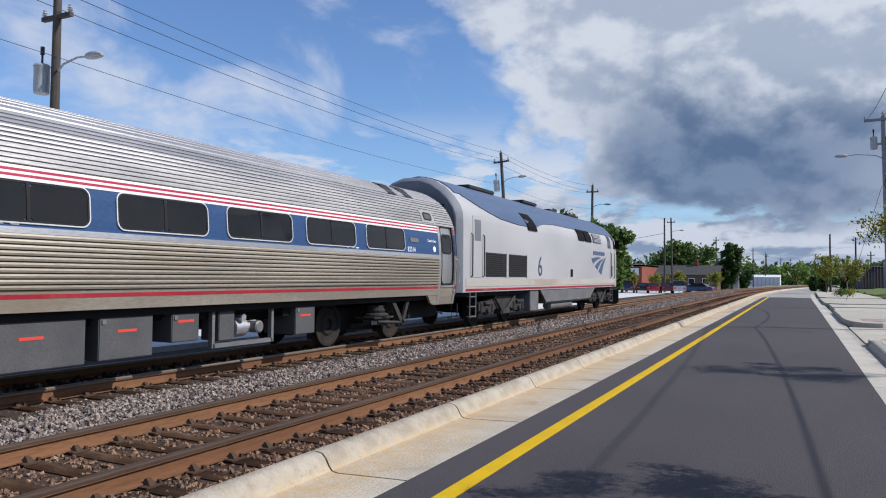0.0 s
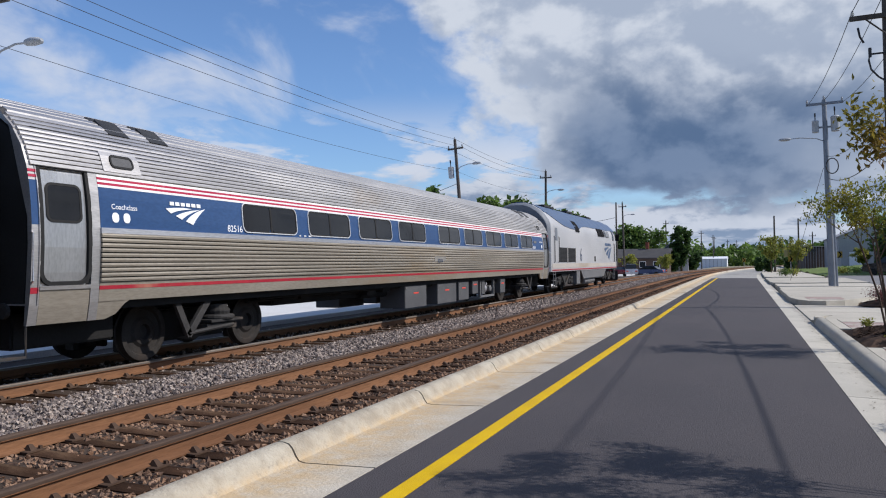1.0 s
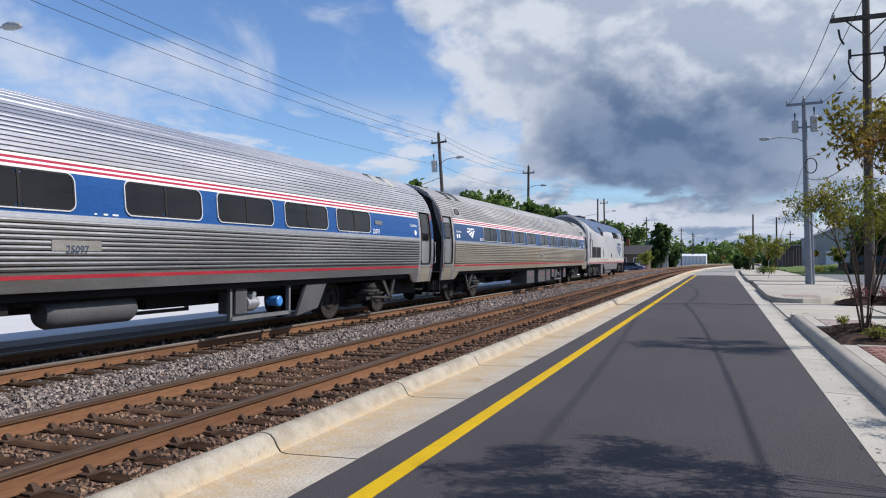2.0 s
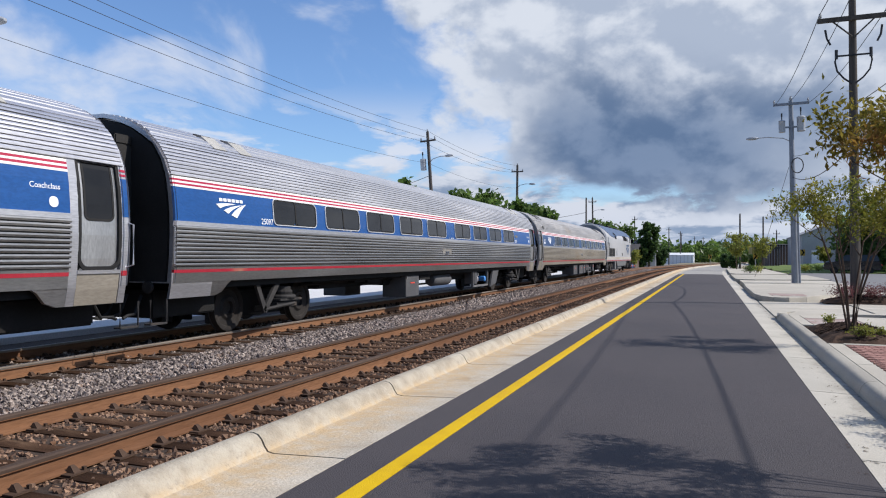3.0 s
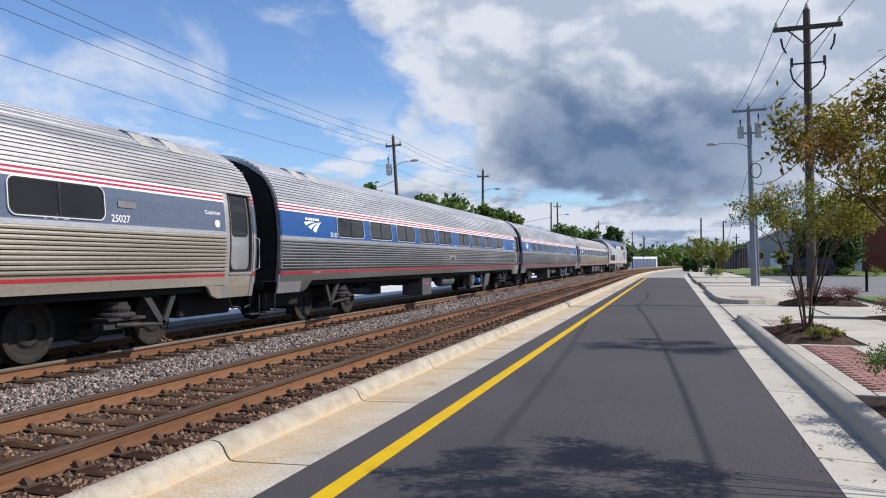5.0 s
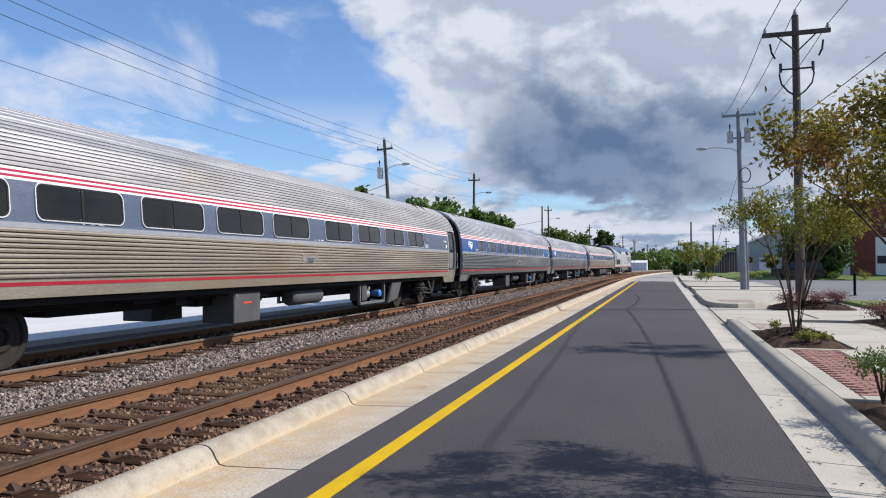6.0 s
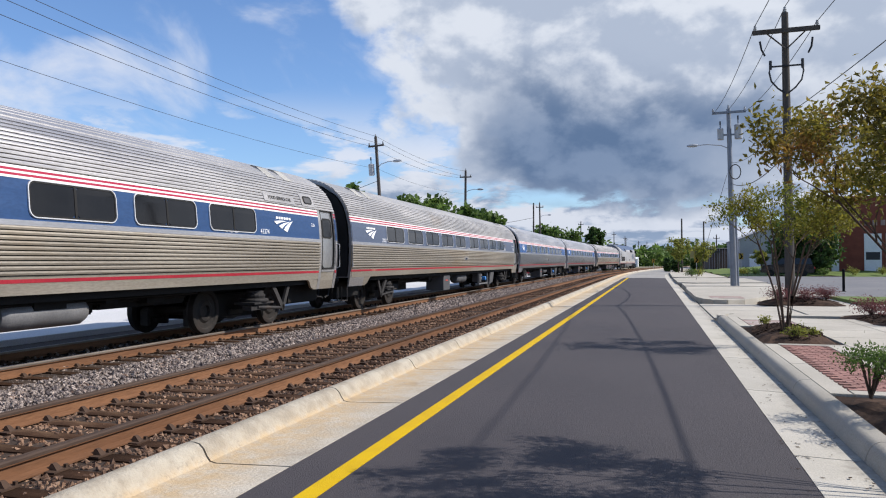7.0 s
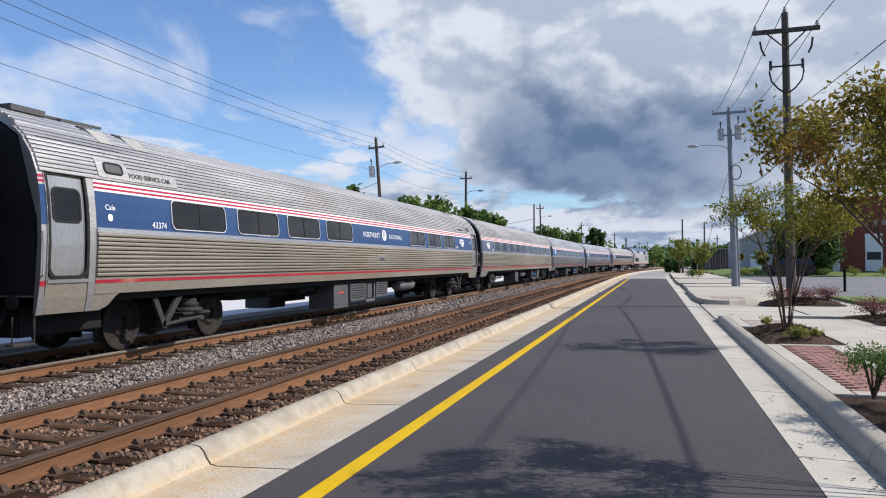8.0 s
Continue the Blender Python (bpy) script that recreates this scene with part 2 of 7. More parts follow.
M["band_bright"] = surf("band_bright", (0.014, 0.075, 0.245), (0.018, 0.088, 0.28), 0.6, 0.3, 0, 0.02, 30, (0.03, 0.10, 0.26), stretch=(1, 0.4, 1), wear=0.66)
M["band_faded"] = surf("band_faded", (0.085, 0.11, 0.165), (0.105, 0.13, 0.185), 0.6, 0.5, 0, 0.02, 30, (0.14, 0.15, 0.18), stretch=(1, 0.4, 1), wear=0.6)
M["stripe_red"] = surf("stripe_red", (0.38, 0.014, 0.050), (0.44, 0.024, 0.062), 1.0, 0.45, 0, 0.02, 30, (0.46, 0.16, 0.15), wear=0.66)
M["lower_red"] = surf("lower_red", (0.34, 0.018, 0.034), (0.40, 0.030, 0.042), 1.0, 0.5, 0, 0.02, 30, (0.38, 0.18, 0.12), wear=0.6)
M["stripe_white"] = surf("stripe_white", (0.74, 0.73, 0.71), (0.80, 0.79, 0.77), 1.0, 0.45, 0, 0.02, 30, (0.62, 0.57, 0.52), wear=0.66)
M["train_glass"] = surf("train_glass", (0.006, 0.006, 0.007), (0.011, 0.011, 0.012), 1.0, 0.10, 0, 0.0, 30, spec=0.5)
M["rubber"] = surf("rubber", (0.012, 0.012, 0.012), (0.022, 0.021, 0.02), 3.0, 0.75, 0, 0.1, 40)
M["end_grey"] = surf("end_grey", (0.018, 0.017, 0.016), (0.032, 0.030, 0.028), 2.0, 0.75, 0, 0.1, 40, (0.05, 0.042, 0.036), wear=0.6)
M["underframe"] = surf("underframe", (0.008, 0.0075, 0.007), (0.016, 0.015, 0.014), 2.0, 0.85, 0, 0.2, 30, (0.026, 0.021, 0.018))
M["truck_grey"] = surf("truck_grey", (0.032, 0.030, 0.029), (0.062, 0.058, 0.055), 4.0, 0.75, 0.2, 0.2, 40, (0.075, 0.058, 0.045), wear=0.55)
M["box_grey"] = surf("box_grey", (0.075, 0.075, 0.078), (0.105, 0.104, 0.105), 1.5, 0.65, 0, 0.08, 40, (0.09, 0.085, 0.08), wear=0.58)
M["tank_grey"] = surf("tank_grey", (0.15, 0.15, 0.152), (0.21, 0.207, 0.205), 2.0, 0.55, 0.2, 0.08, 40, (0.15, 0.13, 0.11))
M["plate_grey"] = surf("plate_grey", (0.24, 0.225, 0.20), (0.31, 0.29, 0.26), 2.0, 0.6, 0.1, 0.03, 40)
M["wheel"] = surf("wheel", (0.022, 0.019, 0.017), (0.048, 0.042, 0.037), 5.0, 0.7, 0.3, 0.15, 40, (0.04, 0.03, 0.024), wear=0.55)
M["loco_grey"] = surf("loco_grey", (0.46, 0.455, 0.455), (0.53, 0.525, 0.525), 0.5, 0.36, 0.15, 0.0, 500, (0.42, 0.395, 0.365), stretch=(1, 0.4, 1), wear=0.64)
# darker, bluer body grey; on the rear end it paints in shade
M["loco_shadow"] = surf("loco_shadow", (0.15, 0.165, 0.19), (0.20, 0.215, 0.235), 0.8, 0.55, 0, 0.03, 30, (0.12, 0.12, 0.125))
M["loco_blue"] = surf("loco_blue", (0.055, 0.095, 0.18), (0.075, 0.12, 0.21), 0.8, 0.4, 0, 0.02, 30)
M["loco_tan"] = surf("loco_tan", (0.44, 0.40, 0.35), (0.50, 0.46, 0.40), 0.8, 0.6, 0, 0.03, 30, (0.34, 0.27, 0.2), stretch=(1, 0.4, 1))
M["dark_metal"] = surf("dark_metal", (0.03, 0.03, 0.032), (0.05, 0.05, 0.052), 3.0, 0.6, 0.3, 0.1, 40)
M["letter_white"] = plain("letter_white", (0.82, 0.82, 0.82), 0.5)
M["letter_dark"] = plain("letter_dark", (0.045, 0.065, 0.11), 0.5)
M["label_red"] = plain("label_red", (0.62, 0.06, 0.04), 0.5)
M["cap_blue"] = plain("cap_blue", (0.05, 0.22, 0.55), 0.45)
M["pole_wood"] = surf("pole_wood", (0.062, 0.054, 0.048), (0.11, 0.095, 0.083), 2.0, 0.9, 0, 0.5, 30, (0.05, 0.037, 0.028), stretch=(4, 4, 0.3))
M["pole_steel"] = surf("pole_steel", (0.20, 0.22, 0.25), (0.27, 0.29, 0.32), 1.2, 0.55, 0.4, 0.05, 30)
M["wire"] = plain("wire", (0.02, 0.02, 0.022), 0.6)
M["can_grey"] = surf("can_grey", (0.36, 0.38, 0.40), (0.44, 0.46, 0.48), 3.0, 0.5, 0.1, 0.03, 30)
M["bark"] = surf("bark", (0.065, 0.042, 0.03), (0.13, 0.088, 0.063), 6.0, 0.9, 0, 0.5, 40, stretch=(3, 3, 0.6))
M["leaf"] = leaf("leaf", (0.16, 0.195, 0.026), (0.29, 0.235, 0.036), (0.33, 0.15, 0.036), wear=0.52)
M["leaf_red"] = leaf("leaf_red", (0.17, 0.17, 0.026), (0.27, 0.20, 0.036), (0.33, 0.10, 0.04), wear=0.48)
M["leaf_far"] = leaf("leaf_far", (0.085, 0.15, 0.03), (0.14, 0.21, 0.05), None, 0.4, 0.5)
M["leaf_deep"] = leaf("leaf_deep", (0.052, 0.10, 0.027), (0.09, 0.15, 0.04), None, 0.4, 0.5)
M["leaf_yellow"] = leaf("leaf_yellow", (0.235, 0.26, 0.045), (0.33, 0.32, 0.07), (0.15, 0.21, 0.04), 0.35, 1.0)
M["leaf_pink"] = leaf("leaf_pink", (0.15, 0.055, 0.055), (0.23, 0.09, 0.085), (0.09, 0.085, 0.03), 0.4, 2.0)
M["brick"] = surf("brick", (0.20, 0.058, 0.036), (0.27, 0.085, 0.055), 1.5, 0.85, 0, 0.2, 40, rand=0.2)
M["paver"] = surf("paver", (0.30, 0.155, 0.125), (0.38, 0.205, 0.165), 3.0, 0.85, 0, 0.2, 60, (0.25, 0.12, 0.09), rand=0.16)
M["paver_worn"] = surf("paver_worn", (0.30, 0.21, 0.18), (0.40, 0.31, 0.27), 3.0, 0.85, 0, 0.3, 40, (0.42, 0.38, 0.34), wear=0.5)
M["shed_grey"] = surf("shed_grey", (0.33, 0.34, 0.36), (0.41, 0.42, 0.44), 0.5, 0.55, 0.1, 0.03, 20)
M["shed_brown"] = surf("shed_brown", (0.09, 0.065, 0.05), (0.13, 0.095, 0.075), 0.6, 0.7, 0, 0.05, 20)
M["shed_white"] = surf("shed_white", (0.74, 0.76, 0.78), (0.80, 0.82, 0.84), 0.5, 0.5, 0, 0.03, 20)
M["roof_dark"] = surf("roof_dark", (0.05, 0.048, 0.048), (0.08, 0.076, 0.074), 1.0, 0.9, 0, 0.2, 20)
M["roof_grey"] = surf("roof_grey", (0.28, 0.28, 0.29), (0.36, 0.36, 0.37), 1.0, 0.8, 0, 0.2, 20)
M["ochre"] = surf("ochre", (0.42, 0.31, 0.07), (0.50, 0.38, 0.10), 0.7, 0.8, 0, 0.05, 20)
M["vent_cream"] = surf("vent_cream", (0.40, 0.385, 0.34), (0.50, 0.48, 0.43), 2.0, 0.5, 0.2, 0.03, 30, (0.30, 0.26, 0.2))
M["frame_bright"] = surf("frame_bright", (0.66, 0.66, 0.66), (0.74, 0.74, 0.74), 1.0, 0.35, 0.2, 0.0, 30)
M["pane"] = surf("pane", (0.02, 0.025, 0.03), (0.035, 0.04, 0.045), 0.7, 0.1, 0, 0.0, 20)
M["sign_yellow"] = plain("sign_yellow", (0.42, 0.27, 0.03), 0.6)
M["black"] = surf("black", (0.008, 0.008, 0.009), (0.014, 0.014, 0.015), 2.0, 0.8, 0, 0.0, 30, spec=0.08)


# ---------------------------------------------------------------- building tools
class Geo:
    """Collects vertices and faces for one mesh."""

    def __init__(self):
        self.v, self.f = [], []

    def add(self, verts, faces):
        k = len(self.v)
        self.v += [tuple(p) for p in verts]
        self.f += [tuple(i + k for i in f) for f in faces]
        return self

    def box(self, x0, x1, y0, y1, z0, z1):
        v = [(x, y, z) for z in (z0, z1) for y in (y0, y1) for x in (x0, x1)]
        return self.add(v, [(0, 2, 3, 1), (4, 5, 7, 6), (0, 1, 5, 4), (2, 6, 7, 3), (0, 4, 6, 2), (1, 3, 7, 5)])

    def tube(self, pts, radii, n=8, caps=True):
        """A round bar through pts."""
        pts = [Vector(p) for p in pts]
        if not isinstance(radii, (list, tuple)):
            radii = [radii] * len(pts)
        rings = []
        for i, p in enumerate(pts):
            d = (pts[min(i + 1, len(pts) - 1)] - pts[max(i - 1, 0)]).normalized()
            a = d.orthogonal().normalized() if abs(d.z) > 0.99 else d.cross(Vector((0, 0, 1))).normalized()
            b = d.cross(a)
            rings.append([p + radii[i] * (math.cos(2 * math.pi * k / n) * a + math.sin(2 * math.pi * k / n) * b) for k in range(n)])
        return self.loft(rings, caps)

    def loft(self, rings, caps=True, closed=True):
        n, v, f = len(rings[0]), [p for r in rings for p in r], []
        for i in range(len(rings) - 1):
            for k in range(n if closed else n - 1):
                a, b = i * n + k, i * n + (k + 1) % n
                f.append((a, b, b + n, a + n))
        if caps and closed:
            f.append(tuple(reversed(range(n))))
            f.append(tuple(range((len(rings) - 1) * n, len(rings) * n)))
        return self.add(v, f)

    def turn(self, centre, axis, profile, n=16):
        """A turned body: profile gives (distance along axis, radius)."""
        ax = Vector(axis).normalized()
        a = ax.orthogonal().normalized()
        b = ax.cross(a)
        c = Vector(centre)
        rings = [[c + ax * h + r * (math.cos(2 * math.pi * k / n) * a + math.sin(2 * math.pi * k / n) * b) for k in range(n)] for h, r in profile]
        return self.loft(rings)

    def slab(self, outline, z0, z1):
        """An upright prism over a flat outline of (x, y)."""
        n = len(outline)
        return self.loft([[(x, y, z0) for x, y in outline], [(x, y, z1) for x, y in outline]])


def part(name, geo, material, parent=None, label="", bevel=0.0, smooth=0.0):
    """Links geo as ONE mesh object, under parent if one is given. A list of two is the near and the far side of one kind of part."""
    if isinstance(geo, list):
        parents = parent if isinstance(parent, list) else [parent] * len(geo)
        return [part(name, one, material, p, label, bevel, smooth) for one, p in zip(geo, parents)]
    me = geo if isinstance(geo, bpy.types.Mesh) else bpy.data.meshes.new(name)
    if not isinstance(geo, bpy.types.Mesh):
        me.from_pydata(geo.v, [], geo.f)
        bm = bmesh.new()
        bm.from_mesh(me)
        if len(bm.faces) < 60000:
            bmesh.ops.recalc_face_normals(bm, faces=bm.faces)
        if bevel:
            bmesh.ops.bevel(bm, geom=[e for e in bm.edges if e.is_manifold and e.calc_face_angle(0) > 0.6], offset=bevel, segments=2, affect="EDGES", clamp_overlap=True)
        if smooth:
            for f in bm.faces:
                f.smooth = True
            for e in bm.edges:
                e.smooth = not (e.is_manifold and e.calc_face_angle(0) > smooth)
        bm.to_mesh(me)
        bm.free()
        me.materials.append(M[material] if isinstance(material, str) else material)
    ob = new(name, me)
    if parent:
        ob.parent = parent
    if label:
        tagged(ob, label)
    return ob


def thing(name, label, category, m=None, group="", kind=""):
    ob = tagged(new(name), label, category, group, kind)
    ob.empty_display_size = 0.2
    if m is not None:
        ob.matrix_basis = m
    return ob


def letters(name, text, size, m, material, parent, extrude=0.002, spread=1.0):
    """Writing as a thin mesh; m: pose of its centre, text reads along its x, its face looks along z."""
    cu = bpy.data.curves.new(name, "FONT")
    cu.body, cu.size, cu.extrude, cu.align_x, cu.align_y, cu.space_character, cu.resolution_u = text, size, extrude, "CENTER", "CENTER", spread, 3
    tmp = new(name, cu)
    me = bpy.data.meshes.new_from_object(tmp.evaluated_get(bpy.context.evaluated_depsgraph_get()))
    bpy.data.objects.remove(tmp)
    me.transform(m)
    me.materials.clear()
    me.materials.append(M[material])
    ob = new(name, me)
    ob.parent = parent
    return ob


# ---------------------------------------------------------------- plan: everything runs along y and bends gently to the right far ahead
BEND0, BEND = 65.0, 0.0016


def bent(x, y):
    """The plan point that lies x to the side of the road's axis at the way y."""
    if y <= BEND0:
        return x, y
    a = (y - BEND0) * BEND
    r = 1 / BEND
    return r - (r - x) * math.cos(a), BEND0 + (r - x) * math.sin(a)


def heading(y):
    return -max(0.0, y - BEND0) * BEND


def stations(y0, y1, near=2.0, far=6.0):
    ys = [y0]
    while ys[-1] < y1 - 1e-6:
        ys.append(min(y1, ys[-1] + (near if ys[-1] < 40 else far)))
    return ys


def strip(section, y0, y1, closed=True, near=2.5):
    """A bar of the given cross-section (x, z) laid along the road's axis."""
    rings = []
    for y in stations(y0, y1, near):
        rings.append([(*bent(x, y), z) for x, z in section])
    return Geo().loft(rings, caps=closed, closed=closed)


def structure(name, geo, material, label="", **kw):
    ob = part(name, geo, material, None, "", **kw)
    tagged(ob, label, "", "", "structure")
    return ob


# ---------------------------------------------------------------- ground, road, kerbs
g = Geo()
xs = [-1800, -500, -120, -40, -13.6, -8, -3.3, 1.4, 8, 40, 120, 500, 1800]
ys = [-600, -100, -20, 0, 20, 54, 58, 120, 200, 400, 900, 2600]
g.add([(x, y, -1.3 if x < -13 and y > 55 else -0.62 if x < -3 and -50 < y < 55 else -0.34) for y in ys for x in xs], [(j * len(xs) + i, j * len(xs) + i + 1, (j + 1) * len(xs) + i + 1, (j + 1) * len(xs) + i) for j in range(len(ys) - 1) for i in range(len(xs) - 1)])
tagged(part("ground", g, "earth"), "dry brown earth with thin weeds", "ground", "", "structure")

road = structure("road", strip([(-2.58, -0.3), (1.06, -0.3), (1.06, 0.0), (-0.7, 0.025), (-2.58, 0.0)], -12, 67), "asphalt", "smooth new dark asphalt road with tyre marks")
structure("old_road", strip([(-2.58, -0.3), (1.06, -0.3), (1.06, 0.0), (-0.7, 0.02), (-2.58, 0.0)], 67, 330), "faded_road", "sun-bleached old road surface past the new asphalt")
structure("road_line", strip([(-2.21, 0.0045), (-2.07, 0.0060), (-2.07, 0.0130), (-2.21, 0.0110)], -12, 67), "yellow_paint", "solid yellow painted edge line")

# far side of the tracks: kerbed pale paving
pav = structure("pavement_west", strip([(-60, -0.7), (-13.3, -0.7), (-13.3, -0.15), (-60, -0.15)], -20, 56), "pale_paving", "sun-bleached pale concrete paving beyond the tracks")
structure("pavement_west", strip([(-60, -1.4), (-14.4, -1.4), (-14.4, -0.64), (-60, -0.62)], 56, 150), "pale_paving", "sun-bleached pale concrete paving beyond the tracks")

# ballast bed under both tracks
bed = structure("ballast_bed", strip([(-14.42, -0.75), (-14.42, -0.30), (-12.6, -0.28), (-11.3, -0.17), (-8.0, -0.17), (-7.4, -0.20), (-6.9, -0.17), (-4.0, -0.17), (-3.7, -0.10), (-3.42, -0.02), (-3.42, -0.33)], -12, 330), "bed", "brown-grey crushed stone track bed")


def kerb_pieces(parent, section, material, y0, step, count, name, joint=0.012):
    """Cast lengths with a narrow joint between them."""
    for k in range(count):
        a, b = y0 + k * step, y0 + (k + 1) * step - joint
        part(name, strip(section, a, b, near=step), material, parent, smooth=0.7)


west_kerb = thing("kerb_west", "rain-stained rolled concrete kerb and gutter beside the tracks", "kerb", kind="structure")
ROLLED = [(-2.58, -0.25), (-2.58, 0.004), (-3.20, -0.018), (-3.255, -0.008), (-3.285, 0.03), (-3.315, 0.085), (-3.35, 0.118), (-3.40, 0.13), (-3.46, 0.127), (-3.50, 0.105), (-3.515, -0.25)]
kerb_pieces(west_kerb, ROLLED, "gutter", -12.65, 2.5, 60, "gutter_length", 0.022)
structure("kerb_far", strip(ROLLED, 137.35, 330), "gutter", "far run of pale concrete kerb and gutter")

east_gutter = thing("gutter_east", "bright concrete gutter strip beside the road", "gutter", kind="structure")
kerb_pieces(east_gutter, [(1.06, -0.25), (1.06, 0.004), (1.55, -0.014), (1.55, -0.25)], "gutter_east", -11.8, 3.0, 48, "gutter_length", 0.015)
east_kerb = thing("kerb_east", "rounded pale concrete kerb along the sidewalk", "kerb", kind="structure")
KERB = [(1.55, -0.25), (1.55, -0.012), (1.560, 0.030), (1.580, 0.082), (1.600, 0.112), (1.625, 0.132), (1.655, 0.145), (1.75, 0.153), (1.75, -0.25)]
kerb_pieces(east_kerb, KERB, "concrete", -11.8, 3.0, 10, "kerb_length", 0.012)
part("kerb_length", strip(KERB, 18.2, 19.4, near=1.0), "concrete", east_kerb, smooth=0.7)
# the nose where the kerb turns into the driveway
nose = [(1.55, 19.4), (1.58, 19.9), (1.68, 20.25), (1.85, 20.42), (2.05, 20.42), (2.05, 20.2), (1.93, 20.1), (1.83, 19.9), (1.77, 19.6), (1.75, 19.4)]
part("kerb_length", Geo().slab(nose, -0.25, 0.15), "concrete", east_kerb, bevel=0.025)


# ---------------------------------------------------------------- railway tracks
RAIL = [(-0.07, -0.15), (0.07, -0.15), (0.07, -0.135), (0.012, -0.115), (0.009, -0.035), (0.036, -0.022), (0.037, 0.008), (0.026, 0.02), (-0.026, 0.02), (-0.037, 0.008), (-0.036, -0.022), (-0.009, -0.035), (-0.012, -0.115), (-0.07, -0.135)]
TOP = [(-0.0395, -0.012), (0.0395, -0.012), (0.0395, 0.010), (0.028, 0.0235), (-0.028, 0.0235), (-0.0395, 0.010)]


def tie_mesh(name, material):
    g = Geo()
    v = [(-1.27, -0.11), (1.27, -0.11), (1.29, 0.10), (-1.28, 0.115)]
    g.loft([[(x, y, z) for x, y in v] for z in (-0.32, -0.155)])
    ob = part(name, g, material, None, bevel=0.012)
    me = ob.data
    bpy.data.objects.remove(ob)
    return me


def plate_mesh():
    """Tie plate with two rail anchors and spikes."""
    g = Geo()
    g.box(-0.17, 0.17, -0.09, 0.09, -0.156, -0.143)
    for s in (-1, 1):
        g.add([(s * 0.05, -0.04, -0.143), (s * 0.05, 0.04, -0.143), (s * 0.145, 0.035, -0.143), (s * 0.145, -0.035, -0.143), (s * 0.07, -0.02, -0.095), (s * 0.07, 0.02, -0.095), (s * 0.09, 0.02, -0.095), (s * 0.09, -0.02, -0.095)],
              [(0, 1, 2, 3), (4, 5, 6, 7), (0, 1, 5, 4), (1, 2, 6, 5), (2, 3, 7, 6), (3, 0, 4, 7)])
        g.box(s * 0.13 - 0.014, s * 0.13 + 0.014, 0.06, 0.085, -0.15, -0.115)
    ob = part("tie_plate", g, "rail_anchor")
    me = ob.data
    bpy.data.objects.remove(ob)
    return me


M["rail_anchor"] = surf("rail_anchor", (0.055, 0.032, 0.02), (0.10, 0.058, 0.035), 5.0, 0.85, 0, 0.2, 40)


def track(name, cx, label, top):
    t = thing(name, label, "railway track", kind="structure")
    for s in (-0.7525, 0.7525):
        r = part("rail", strip([(cx + s + x, z) for x, z in RAIL], -14, 320), "rust", t, smooth=0.6)
        part("rail_top", strip([(cx + s + x, z) for x, z in TOP], -14, 320), top, r)
    return t


track_near = track("track_near", -5.45, "rusty main track on dark wooden ties", "rail_head")
track_far = track("track_far", -9.65, "rusty second track with worn shiny rails", "rail_shiny")


# ---------------------------------------------------------------- train
def side_x(z):
    """Half width of a coach at the height z."""
    pts = [(0.0, 1.40), (0.80, 1.475), (1.05, 1.52), (1.4, 1.555), (1.8, 1.57), (2.15, 1.562), (2.5, 1.53), (2.8, 1.475), (3.05, 1.385), (3.3, 1.225), (3.5, 1.01), (3.65, 0.77), (3.77, 0.47), (3.83, 0.2), (3.85, 0.0)]
    for (z0, x0), (z1, x1) in zip(pts, pts[1:]):
        if z <= z1:
            return x0 + (x1 - x0) * (z - z0) / (z1 - z0)
    return 0.0


def side_n(z):
    d = 0.02
    t = Vector((side_x(z + d) - side_x(z - d), 2 * d)).normalized()
    return Vector((t.y, 0, -t.x))


def skin(z0, z1, y0, y1, out=0.0, flutes=0, depth=0.018, steps=4):
    """A strip of the car's side between two heights, fluted lengthwise if wanted, as a thin closed plate; one for each side."""
    prof = []
    if flutes:
        for i in range(flutes):
            a, b = z0 + (z1 - z0) * i / flutes, z0 + (z1 - z0) * (i + 1) / flutes
            w = b - a
            prof += [(a, 0.0), (a + 0.17 * w, 0.0), (a + 0.22 * w, depth), (a + 0.60 * w, depth * 1.15), (a + 0.94 * w, depth), (b - 0.002, 0.0)]
    else:
        prof = [(z0 + (z1 - z0) * i / steps, 0.0) for i in range(steps + 1)]
    ring = []
    for z, o in prof:
        n = side_n(z)
        ring.append((side_x(z) + n.x * (out + o), z + n.z * (out + o)))
    back = [(side_x(z) - 0.04, z) for z in (z1, (z0 + z1) / 2, z0)]
    return [Geo().loft([[(s * x, y, z) for x, z in ring + back] for y in (y0, y1)]) for s in (1, -1)]


